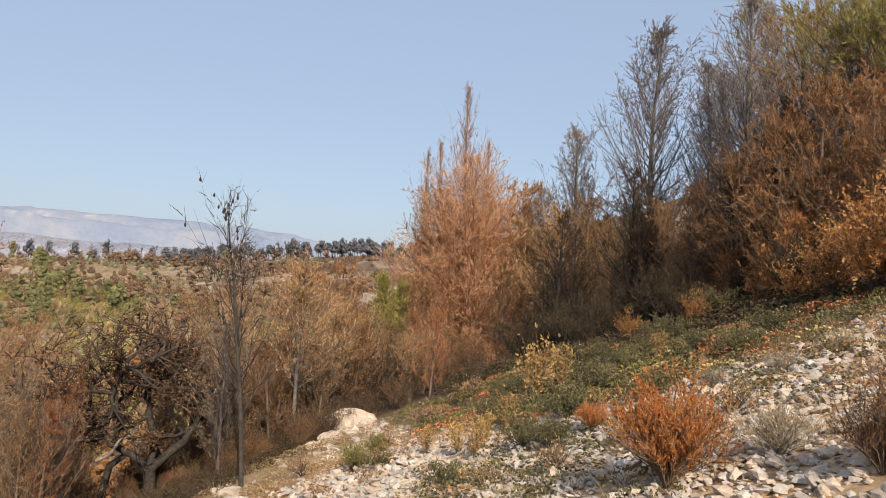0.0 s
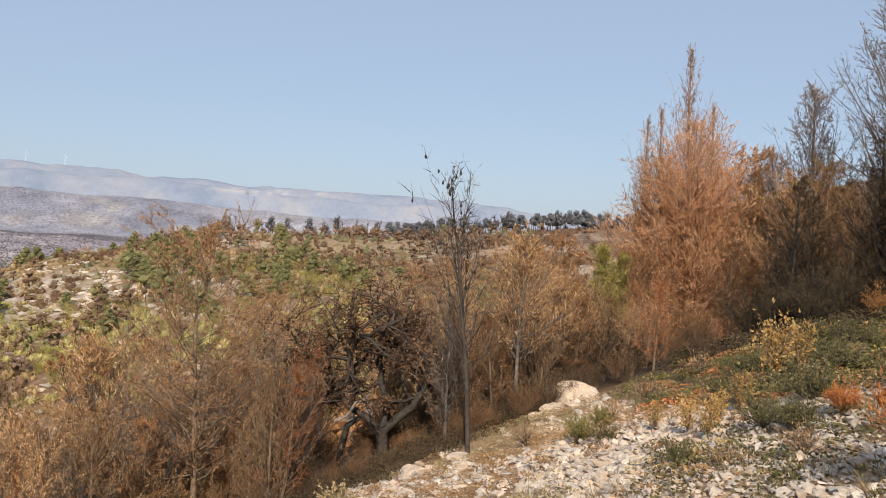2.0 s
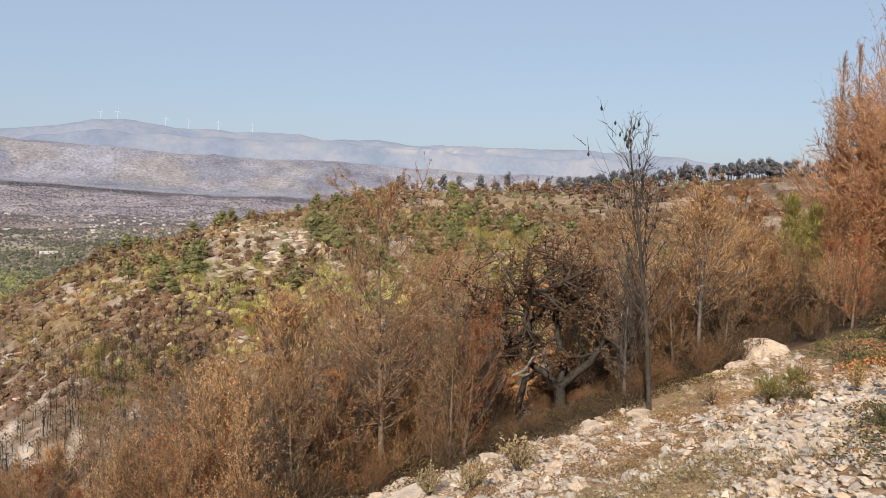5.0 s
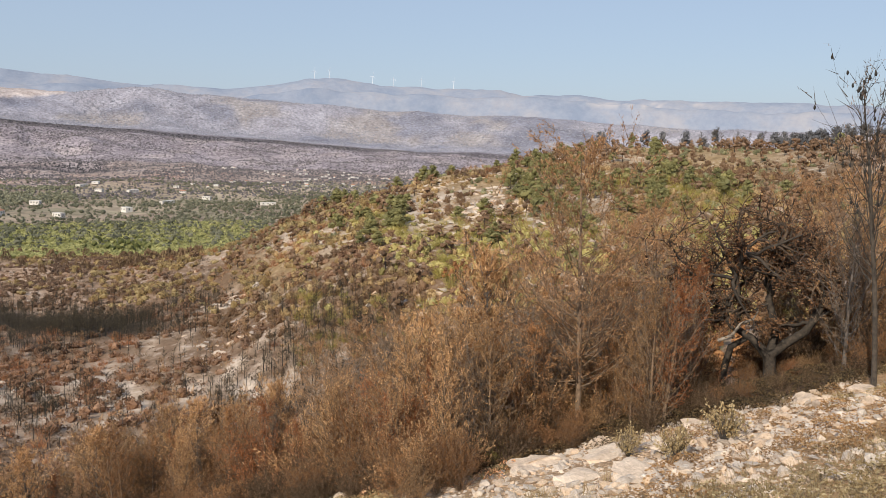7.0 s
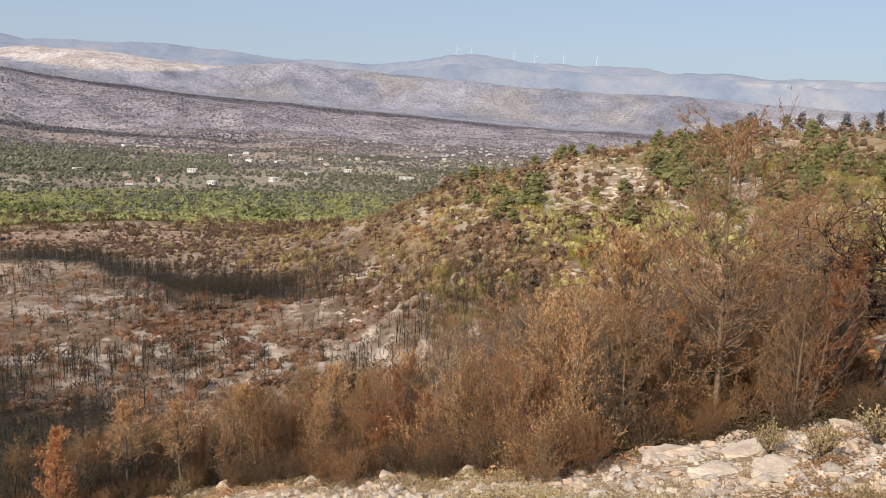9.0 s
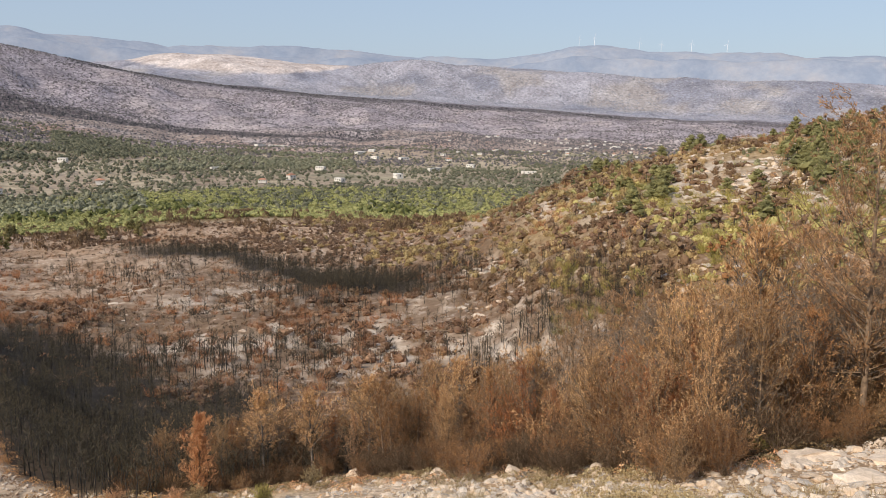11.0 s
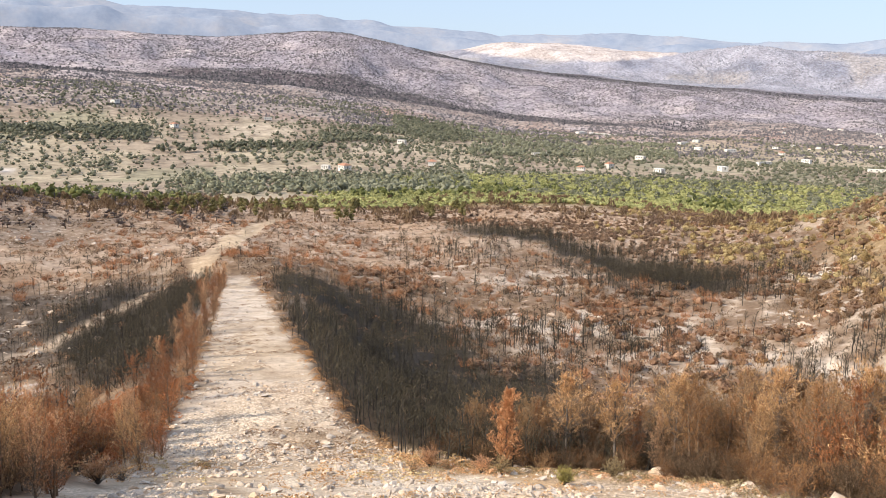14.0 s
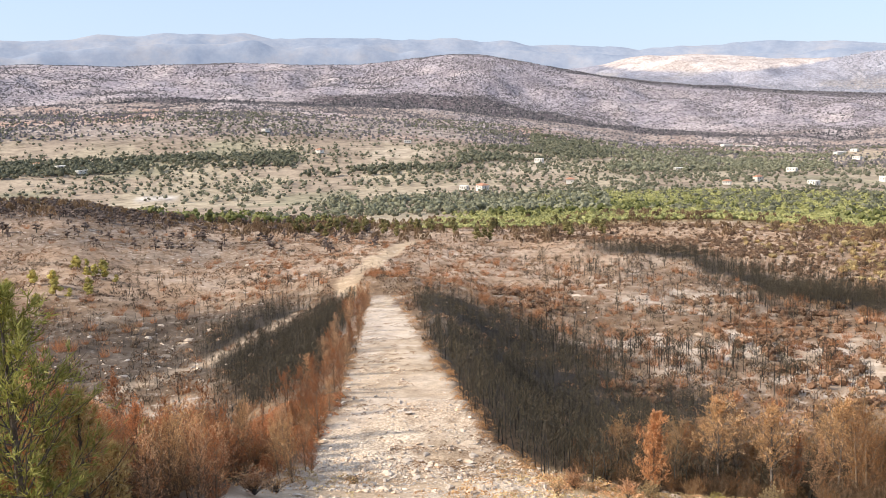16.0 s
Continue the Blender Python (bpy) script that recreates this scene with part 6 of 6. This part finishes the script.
    F = np.array([[v.index for v in f.verts] for f in bm.faces])
    bm.free()
    return V, F, np.zeros(len(F), int)


def stones():
    rng = np.random.RandomState(53)
    temps = [stone_template(rng, 1) for i in range(10)]
    fine = [stone_template(rng, 2) for i in range(8)]

    def rocky(b, d, x, y):
        e = np.interp(b, BEAR, np.minimum(bank, stony))
        return (d < e * 1.06) * (0.12 + 0.88 * step(-0.15, 0.3, fbm(x, y, 4.5, 61, 3)))
    # small scree everywhere on the bank and down the strip
    p = spread(rng, 10000, -33, 114, 6, 35, rocky, 0.9)
    d = np.hypot(p[:, 0], p[:, 1])
    sc = np.clip(0.036 * (1 + rng.pareto(1.7, len(p))), 0.036, 0.20) * np.interp(d, [4, 12, 30], [0.95, 1.4, 1.9])
    p[:, 2] += 0.05 + sc * 0.12
    scatter("scree", temps, p, sc, [M_STONE], rng, "pale limestone rubble strewn over the bank", "rubble", 0.3)
    p = spread(rng, 10500, -34, 9, 4.8, 16, lambda b, d, x, y: (d < np.interp(b, BEAR, np.minimum(bank, stony)) * 1.04) * (0.45 + 0.55 * step(-0.3, 0.2, fbm(x, y, 3, 62, 3))), 0.75)
    d = np.hypot(p[:, 0], p[:, 1])
    sc = np.clip(0.042 * (1 + rng.pareto(1.9, len(p))), 0.042, 0.15) * np.interp(d, [4, 15], [0.9, 1.5])
    p[:, 2] += 0.05 + sc * 0.2
    scatter("scree", temps, p, sc, [M_STONE], rng, "fine pale limestone rubble of the clearing", "rubble", 0.3)
    p = spread(rng, 6500, 13, 66, 11, 29, lambda b, d, x, y: (d < np.interp(b, BEAR, bank) * 1.02) * step(0.5, 0.7, d / np.interp(b, BEAR, bank)) * (0.25 + 0.75 * step(-0.2, 0.2, fbm(x, y, 3, 66, 3))))
    sc = np.clip(0.05 * (1 + rng.pareto(2.0, len(p))), 0.05, 0.32)
    p[:, 2] += 0.04 + sc * 0.15
    scatter("scree", temps, p, sc, [M_STONE], rng, "pale broken rubble heaped on the mound's rim", "rubble", 0.3)
    p = spread(rng, 5200, 82, 101, 26, 126, lambda b, d, x, y: (1 - off_strip(x, y, 0.3)) * (0.25 + 0.75 * step(46, 36, d)) * (0.15 + 0.85 * step(-0.3, 0.2, fbm(x, y, 3.5, 64, 3))))
    d = np.hypot(p[:, 0], p[:, 1])
    sc = np.clip(0.075 * (1 + rng.pareto(2.8, len(p))), 0.075, 0.4)
    p[:, 2] += 0.05 + sc * 0.1
    scatter("scree", temps, p, sc, [M_STONE], rng, "pale limestone rubble down the cleared strip", "rubble", 0.3)
    p = spread(rng, 1900, 24, 118, 70, 235, lambda b, d, x, y: off_strip(x, y, 1) * (1 - 0.85 * charred(b, d, x, y)) * step(0.0, 0.4, fbm(x, y, 16, 65, 3)))
    sc = 0.35 * (1 + rng.pareto(2.5, len(p))).clip(0, 5)
    scatter("outcrops", temps, p, sc, [M_STONE], rng, "white limestone outcrops among burnt scrub", "rocks", 0.2)
    p = spread(rng, 420, 27, 57, 110, 225, lambda b, d, x, y: step(0.1, 0.35, fbm(x, y, 22, 31, 3)) * step(27, 36, b))
    scatter("outcrops", fine, p, np.column_stack([rng.uniform(0.9, 3.8, len(p)) * rng.uniform(0.5, 1, len(p)), rng.uniform(0.6, 1.9, len(p))]), [M_STONE], rng, "pale limestone crags on the spur", "rocks", 0.2)
    p = spread(rng, 150, 30, 43, 140, 222, lambda b, d, x, y: np.exp(-((b - 37.5) / 3.5) ** 2 - ((elevation(x, y) + 4.6) / 1.5) ** 2))
    scatter("outcrops", fine, p, np.column_stack([rng.uniform(0.6, 2.4, len(p)), rng.uniform(0.5, 1.6, len(p))]), [M_STONE], rng, "broken pale limestone ledges among the spur's pines", "rocks", 0.2)
    # larger stones, each its own
    meshes = []
    for V, F, I in fine:
        meshes.append(mesh_of("stone", V, F, [M_STONE]))
    p = spread(rng, 300, -30, 112, 8, 33, lambda b, d, x, y: rocky(b, d, x, y) * (0.35 + 0.65 * step(0.72, 0.95, d / np.interp(b, BEAR, bank))))
    p[:40] = spread(rng, 40, 18, 37, 17.2, 19.8, None)
    p[40:110] = spread(rng, 70, 42, 78, 15, 32, lambda b, d, x, y: step(0.90, 0.95, d / np.interp(b, BEAR, bank)) * step(1.03, 0.99, d / np.interp(b, BEAR, bank)))
    for i, q in enumerate(p):
        ob = new("stone", meshes[rng.randint(len(meshes))])
        s = float(np.clip((0.20 if 40 <= i < 110 else 0.10) * (1 + rng.pareto(2.2)), 0.10, 0.55))
        ob.matrix_basis = Matrix.Translation(Vector(q) + Vector((0, 0, s * 0.1))) @ Euler((rng.normal(0, 0.3), rng.normal(0, 0.3), rng.uniform(0, 6))).to_matrix().to_4x4() @ Matrix.Diagonal((s, s, s, 1))
        ob.parent = ground
    # boulders on the rim
    own = np.random.RandomState(91)
    big = [stone_template(own, 3, (0.24, 0.42, 15)) for i in range(3)]
    for (b, d, s, tall, turn), t in zip(((5.7, 24.2, 1.7, 0.95, 0.4), (6.9, 23.0, 0.75, 1.2, 1.4), (4.6, 23.6, 0.7, 0.9, 2.4), (5.4, 22.8, 0.5, 0.8, 3.4), (8.0, 22.6, 0.55, 0.8, 0.9), (63.6, 28.2, 0.9, 1.0, 0.3), (29.0, 19.2, 0.8, 0.7, 2.0), (12.6, 18.9, 0.7, 0.8, 4.0),
                                         (16.0, 19.2, 0.8, 0.7, 1.0), (22.5, 18.4, 0.7, 0.7, 3.0), (52, 25.5, 0.6, 0.8, 5.0)), (0, 1, 2, 1, 0, 2, 0, 1, 2, 1, 2)):
        V, F, I = big[t]
        ob = new("boulder", mesh_of("boulder", V, F, [M_STONE]))
        ob.matrix_basis = Matrix.Translation(at(b, d, s * tall * 0.06)) @ Euler((0, 0, turn)).to_matrix().to_4x4() @ Matrix.Diagonal((s, s, s * tall, 1))
        tagged(ob, "pale weathered limestone boulder on the rim of the bank", "boulder", "boulders")
    for b, d, s, wide, tall, turn in ((31.5, 17.6, 2.3, 0.8, 0.36, 0.5), (27.5, 16.6, 2.0, 0.9, 0.34, 1.4), (33.8, 16.4, 1.7, 0.8, 0.34, 2.2), (23.6, 15.6, 1.7, 0.9, 0.32, 0.2), (29.5, 14.6, 2.2, 0.8, 0.30, 2.8), (25.4, 13.6, 1.6, 0.9, 0.28, 3.6), (34.6, 18.9, 0.9, 0.8, 0.5, 4.4), (21.0, 17.6, 1.2, 0.8, 0.4, 5.2)):
        V, F, I = stone_template(own, 3, (0.20, 0.40, 18))
        ob = new("rock_slab", mesh_of("rock_slab", V, F, [M_PALEROCK]))
        ob.matrix_basis = Matrix.Translation(at(b, d, -0.10 * s * tall)) @ Euler((0.10 * math.sin(turn), 0.10 * math.cos(turn), turn)).to_matrix().to_4x4() @ Matrix.Diagonal((s * 0.8, s * wide * 0.8, s * tall * 0.75, 1))
        tagged(ob, "broad pale slab of bare limestone set in rubble", "rock", "slabs on the mound")


stones()


# ---------------------------------------------------------------- shrubs and grass on the bank
def bank_plants():
    rng = np.random.RandomState(67)

    def kind(name, h, spread_, stems, twigs, leaves_n, bl, bw, wood, leaf_mat, label, places, leaf=True, up=0.6):
        w, f = shrub(rng, h, spread_, stems, twigs, leaves_n, bl, bw, leaf, up)
        k = Kind(name, w, f, wood, leaf_mat, label, "shrub", "shrubs on the bank", "stem", "foliage")
        for b, d, s in places:
            k.put(at(b, d, -0.02), s, rng.uniform(0, 6))
        k.done()
    kind("shrub", 0.84, 0.44, 120, 9, 17, 0.030, 0.0085, M_TWIG, M_REDSHRUB, "fiery red-brown withered shrub among stones", [(-14.6, 7.2, 1.12), (-10.2, 10.5, 0.5)], False, 1.2)
    kind("shrub", 0.95, 0.55, 110, 8, 8, 0.04, 0.009, M_TWIG, M_UMBER, "dark red-brown twiggy dried shrub on stony ground", [(-25.9, 6.2, 0.6), (-28.4, 6.1, 0.8)], False, 1.2)
    kind("shrub", 0.6, 0.6, 80, 7, 6, 0.03, 0.008, M_PALEBARK, M_STRAW, "low greyish dry shrub of fine twigs", [(-20.8, 7.2, 0.75), (-21.4, 10.8, 0.5), (-17.6, 11.0, 0.55), (-12.4, 9.2, 0.6), (-24.6, 11.2, 0.5)], False, 0.8)
    kind("shrub", 1.2, 0.34, 22, 7, 6, 0.05, 0.03, M_TWIG, foliage("leaves_gold", (0.40, 0.22, 0.065), (0.64, 0.40, 0.13), (0.78, 0.56, 0.24)), "small oak shrub with dry yellow leaves", [(-6.3, 14.6, 1.3), (-7.9, 15.8, 1.0), (-14.2, 15.5, 0.6), (-2.6, 11.6, 0.6), (-1.6, 12.6, 0.55), (-3.2, 12.2, 0.6), (-4.6, 13.2, 0.65), (0.4, 14.0, 0.5)])
    kind("shrub", 2.6, 1.1, 46, 9, 6, 0.10, 0.06, M_BARK, foliage("leaves_ochre", (0.34, 0.14, 0.045), (0.57, 0.27, 0.085), (0.72, 0.42, 0.16), 0.35), "oak bush with ochre withered leaves",
         [(-26.6, 15.6, 0.7), (-29.4, 15.0, 0.85), (-24.4, 17.0, 0.6), (-27.8, 18.5, 0.9), (-22.4, 18.5, 0.45), (-16.5, 20.5, 0.35), (-12.5, 22, 0.35)])
    kind("shrub", 0.6, 0.6, 60, 7, 9, 0.036, 0.016, M_BARK, M_OLIVE, "low olive-green bush on stony ground",
         [(-8.6, 12.0, 1.0), (-6.0, 11.0, 0.8), (-9.4, 16.5, 1.0), (-11.4, 18.0, 1.1), (-6.6, 17.0, 1.0), (-3.6, 16.0, 0.9), (-14.0, 17.0, 0.9), (-5.0, 19.5, 1.0), (-7.6, 10.4, 0.7), (-13.6, 11.5, 0.7), (-10.6, 13.5, 1.1), (-12.6, 15.0, 0.9), (-4.6, 14.5, 0.9), (-17.0, 14.5, 0.8), (-19.0, 13.0, 0.8), (3.4, 14.5, 0.6), (-1.0, 10.2, 0.6), (-21, 15, 0.8),
          (-15, 19, 1.2), (-18, 21, 1.3), (-9.5, 19, 1.3)])
    kind("shrub", 0.5, 0.4, 50, 6, 2, 0.05, 0.015, M_BARK, M_BROWN, "dry brown dwarf shrub on the bank",
         [(-18.5, 9.0, 0.9), (-8.0, 9.0, 0.7), (-3.5, 9.4, 0.6), (3.0, 18.0, 0.9), (0.6, 20.0, 1.2), (-2.4, 22.0, 1.3), (8.5, 17.5, 0.9), (81.5, 27.5, 1.2), (101.5, 25, 1.1), (96.0, 29, 0.8)], False)
    kind("shrub", 0.8, 0.55, 70, 6, 5, 0.07, 0.018, M_BARK, M_LIME, "tufted shrub with yellow-green shoots", [(37.6, 19.8, 1.0), (36.0, 19.6, 0.8), (5.2, 15.2, 0.7), (3.8, 16.6, 0.6), (70.5, 24, 0.8)], False, 1.2)
    kind("shrub", 0.9, 0.5, 70, 6, 5, 0.07, 0.018, M_BARK, M_ORANGE, "tufted shrub with orange withered shoots", [(39.4, 20.6, 1.3), (36.4, 21.0, 1.2), (38.2, 21.4, 1.4), (41.5, 21.6, 1.0), (34.4, 20.6, 0.9), (103, 24, 1.1), (80.2, 28.8, 1.0), (76.5, 27.5, 0.8)], False, 1.2)
    kind("shrub", 0.8, 0.5, 40, 6, 5, 0.06, 0.03, M_BARK, M_STRAW, "straw-yellow dried shrub between stones", [(43.0, 22.2, 1.0), (45.2, 23.0, 0.8), (67.0, 26.5, 1.0), (58.5, 26.0, 0.8), (24.0, 14.5, 0.9), (21.0, 15.2, 1.0), (27.0, 16, 0.8), (75.0, 26.5, 0.9)], True, 1.0)
    cushions = [bush_template(rng, 110, 0.55, 0.06) for i in range(6)]
    clearing = lambda seed, lo: lambda b, d, x, y: (d < np.interp(b, BEAR, bank) * 1.05) * step(lo, lo + 0.25, fbm(x, y, 3.2, seed, 3)) * step(6, 11, d)
    for mat, n, b0, b1, lo, seed, label in ((M_OLIVE, 260, -33, 0, -0.05, 72, "low olive-green weeds over the stony clearing"), (M_YELLOW, 170, -30, 8, 0.1, 76, "yellowed low weeds over the stony clearing"),
                                            (M_BROWN, 420, -33, 26, 0.0, 74, "dry brown cushions of thorny growth between stones"), (M_STRAW, 430, 5, 48, -0.05, 78, "straw-coloured dry growth over the rubble"),
                                            (M_BROWN, 160, 60, 112, 0.0, 80, "dry brown cushions on the edge of the strip")):
        p = spread(rng, n, b0, b1, 6, 33, clearing(seed, lo))
        scatter("low_growth", cushions, p, np.column_stack([rng.uniform(0.5, 1.6, len(p)), rng.uniform(0.4, 1.2, len(p))]), [mat], rng, label, "weeds", 0.1)
    litter = [bush_template(rng, 150, 1.0, 0.06) for i in range(5)]
    verge = lambda b, d, x, y: step(0.98, 1.1, d / np.interp(b, BEAR, stony)) * step(1.1, 0.95, d / np.interp(b, BEAR, bank)) * (0.3 + 0.7 * step(-0.2, 0.2, fbm(x, y, 3.0, 79, 3)))
    for mat, n, label in ((M_OLIVE, 260, "dense olive-green growth along the edge of the clearing"), (M_STRAW, 80, "dry straw-coloured growth along the edge of the clearing"), (M_RUST, 90, "russet withered growth along the edge of the clearing"), (M_LIME, 60, "yellow-green weeds along the edge of the clearing")):
        p = spread(rng, n, -31, 3, 10, 25, verge)
        scatter("low_growth", litter, p, np.column_stack([rng.uniform(0.35, 1.0, len(p)), rng.uniform(0.3, 0.8, len(p))]), [mat], rng, label, "weeds", 0.1)
    rim = lambda lo, hi: lambda b, d, x, y: step(lo, lo + 0.05, d / np.interp(b, BEAR, bank)) * step(hi + 0.05, hi, d / np.interp(b, BEAR, bank))
    # dark growth paints the forest floor's shade along its edge
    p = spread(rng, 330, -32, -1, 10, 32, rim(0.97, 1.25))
    scatter("low_growth", litter, p, np.column_stack([rng.uniform(0.6, 1.4, len(p)), rng.uniform(0.4, 1.0, len(p))]), [M_DARKNEEDLE], rng, "undergrowth along the wood's edge, shade painted into its colour", "weeds", 0.1)
    for mat, n, label in ((M_STRAW, 220, "straw-yellow dry growth along the rim of the bank"), (M_ORANGE, 90, "orange withered growth along the rim of the bank")):
        p = spread(rng, n, 34, 82, 16, 33, rim(0.86, 1.0))
        scatter("low_growth", litter, p, np.column_stack([rng.uniform(0.3, 0.9, len(p)), rng.uniform(0.3, 0.8, len(p))]), [mat], rng, label, "weeds", 0.1)
    p = spread(rng, 330, 84, 100, 27, 124, lambda b, d, x, y: (1 - off_strip(x, y, 0.2)) * step(0.0, 0.3, fbm(x, y, 4, 82, 3)))
    scatter("low_growth", cushions, p, np.column_stack([rng.uniform(0.5, 1.4, len(p)), rng.uniform(0.4, 0.9, len(p))]), [M_UMBER], rng, "dry brown growth on the cleared strip", "weeds", 0.1)
    edge = lambda b, d, x, y: off_strip(x, y, 0.0) * (1 - off_strip(x, y, 1.1))
    p = spread(rng, 420, 78, 101, 29, 124, edge)
    scatter("low_growth", litter, p, np.column_stack([rng.uniform(0.3, 0.8, len(p)), rng.uniform(0.3, 0.9, len(p))]), [M_STAND], rng, "brown stubble along the edges of the strip", "weeds", 0.1)
    for mat, n, label in ((M_BROWN, 26, "low mounds of dry brown growth at the head of the strip"), (M_STRAW, 16, "low straw-coloured mounds at the head of the strip")):
        p = spread(rng, n, 78, 105, 24, 33, lambda b, d, x, y: step(2.2, 4.5, np.abs(strip_side(x, y)[0] + 0.35) + 0.18 * (31 - d)))
        scatter("low_growth", litter, p, np.column_stack([rng.uniform(0.8, 1.9, len(p)), rng.uniform(0.5, 1.0, len(p))]), [mat], rng, label, "weeds", 0.1)
    # grass
    tufts = [tuft_template(rng, 34, 0.22, 0.18, 0.006) for i in range(6)]
    p = spread(rng, 1100, -32, 112, 7, 33, lambda b, d, x, y: (0.25 + 0.75 * step(2, 10, b)) * (d < np.interp(b, BEAR, bank) * 1.05) * step(0.0, 0.35, fbm(x, y, 5, 71, 3)))
    scatter("dry_grass", tufts, p, rng.uniform(0.6, 1.6, len(p)), [M_STRAW], rng, "dry straw-coloured grass tufts between stones", "grass", 0.1)
    p = spread(rng, 220, -32, 112, 5, 33, lambda b, d, x, y: (d < np.interp(b, BEAR, bank) * 1.05) * step(0.05, 0.35, fbm(x, y, 4, 73, 3)))
    scatter("weeds", tufts, p, rng.uniform(0.4, 1.0, len(p)), [M_OLIVE], rng, "low green weeds between stones", "weeds", 0.1)


bank_plants()


# ---------------------------------------------------------------- buildings and turbines far off
def box(w, d, h, z=0.0, cx=0.0, cy=0.0):
    b = Buf()
    V = [(cx + x * w / 2, cy + y * d / 2, z + k * h) for k in (0, 1) for x, y in ((-1, -1), (1, -1), (1, 1), (-1, 1))]
    F = [(0, 2, 1), (0, 3, 2), (4, 5, 6), (4, 6, 7)]
    for i in range(4):
        j = (i + 1) % 4
        F += [(i, j, j + 4), (i, j + 4, i + 4)]
    b.add(V, F)
    return b


def house(w, d, h, flat, label):
    root = tagged(new("house"), label, "house", "houses in the valley")
    part("wall", box(w, d, h, -2.0), M_WHITEWALL, root)
    if flat:
        part("roof", box(w + 0.3, d + 0.3, 0.3, h - 2.0), M_WHITEWALL, root, "flat white parapet roof")
    else:
        b = Buf()
        z, e = h - 2.0, 0.5
        V = [(-w / 2 - e, -d / 2 - e, z), (w / 2 + e, -d / 2 - e, z), (w / 2 + e, d / 2 + e, z), (-w / 2 - e, d / 2 + e, z), (-w / 2 + d * 0.35, 0, z + d * 0.25), (w / 2 - d * 0.35, 0, z + d * 0.25)]
        b.add(V, [(0, 1, 5), (0, 5, 4), (1, 2, 5), (2, 3, 4), (2, 4, 5), (3, 0, 4), (0, 2, 1), (0, 3, 2)])
        part("roof", b, M_TERRACOTTA, root, "terracotta hip roof")
    for s in (-1, 1):
        for x in (-0.3, 0.0, 0.3):
            part("window", box(1.1, 0.12, 1.4, h - 4.2, x * w, s * (d / 2 + 0.03)), M_GLASS, root, "dark window")
    part("door", box(0.12, 1.1, 2.1, 0.0, w / 2 + 0.03, 0.0), M_GLASS, root, "dark doorway")
    return root


def settlement():
    rng = np.random.RandomState(79)
    kinds = [house(9.5, 7.5, 5.4, True, "white flat-roofed house among fields"), house(9.5, 7.5, 5.0, False, "white house with a terracotta roof"), house(14, 7, 4.6, True, "long white building in the valley"),
             house(22, 11, 4.6, True, "wide pale industrial shed")]
    lists = [[], [], [], []]
    # single houses: bearing, distance, kind
    for b, d, k in ((68.3, 745, 1), (87.7, 640, 0), (86.4, 640, 1), (65.0, 700, 0), (61.0, 760, 2), (58.5, 900, 2), (56.0, 980, 0), (49.3, 1450, 2), (48.8, 1480, 0), (57.5, 1120, 1),
                    (60.6, 1150, 2), (62.6, 1180, 0), (73.0, 880, 2), (91.5, 1000, 0), (97.5, 900, 1), (101.0, 1050, 0), (112.5, 830, 2), (113.8, 850, 0), (115.0, 870, 1), (52.0, 880, 2),
                    (46.5, 1500, 0), (44.0, 1550, 2), (66.3, 920, 0), (80.4, 700, 1), (70.2, 700, 1), (82.5, 900, 0), (106.0, 900, 1)):
        lists[k].append((b, d))
    for i in range(78):
        lists[rng.choice([0, 0, 1])].append((rng.uniform(36, 58), rng.uniform(1250, 1900)))
    for b, d in ((69.0, 1480), (69.6, 1500), (68.4, 1510), (70.3, 1530), (63.6, 1300), (62.8, 1320), (22.0, 2300), (19.5, 2350), (24.5, 2320), (17.2, 2400), (26, 2250)):
        lists[3].append((b, d))
    for root, places in zip(kinds, lists):
        ms = []
        for b, d in places:
            q = at(b, d, 2.0)
            ms.append(Matrix.Translation(q) @ Euler((0, 0, radians(b) + rng.normal(0, 0.7))).to_matrix().to_4x4() @ Matrix.Diagonal((*(k * (0.62 if d > 1200 and root is not kinds[3] else 0.95) for k in (rng.uniform(0.6, 1.3), rng.uniform(0.6, 1.0), rng.uniform(0.6, 0.95))), 1)))
        for m in ms[1:]:
            copy_thing(root, m)
        root.matrix_basis = ms[0]
    # wind turbines on the far range
    t = tagged(new("wind_turbine"), "slender white wind turbine on a far ridge", "wind turbine", "turbines on the range")
    tower, nac = Buf(), Buf()
    tower.tube([(0, 0, -8), (0, 0, 20), (0, 0, 40)], [1.2, 0.9, 0.6], 8)
    nac.tube([(0, -2, 40), (0, 0, 40), (0, 2.5, 40)], [0.6, 1.0, 0.8], 8)
    part("tower", tower, M_TURBINE, t, smooth=True)
    part("nacelle", nac, M_TURBINE, t, smooth=True)
    for i in range(3):
        a = radians(100 + 120 * i)
        bl = Buf()
        bl.tube([(0, -2.2, 40), (math.cos(a) * 6, -2.2, 40 + math.sin(a) * 6), (math.cos(a) * 19, -2.2, 40 + math.sin(a) * 19)], [0.4, 0.6, 0.2], 4)
        part("blade", bl, M_TURBINE, t)
    ms = [Matrix.Translation(at(b, 4340)) @ Euler((0, 0, radians(b + 160))).to_matrix().to_4x4() for b in (48.9, 47.9, 45.0, 43.6, 41.7, 39.5)]
    for m in ms[1:]:
        copy_thing(t, m)
    t.matrix_basis = ms[0]


settlement()
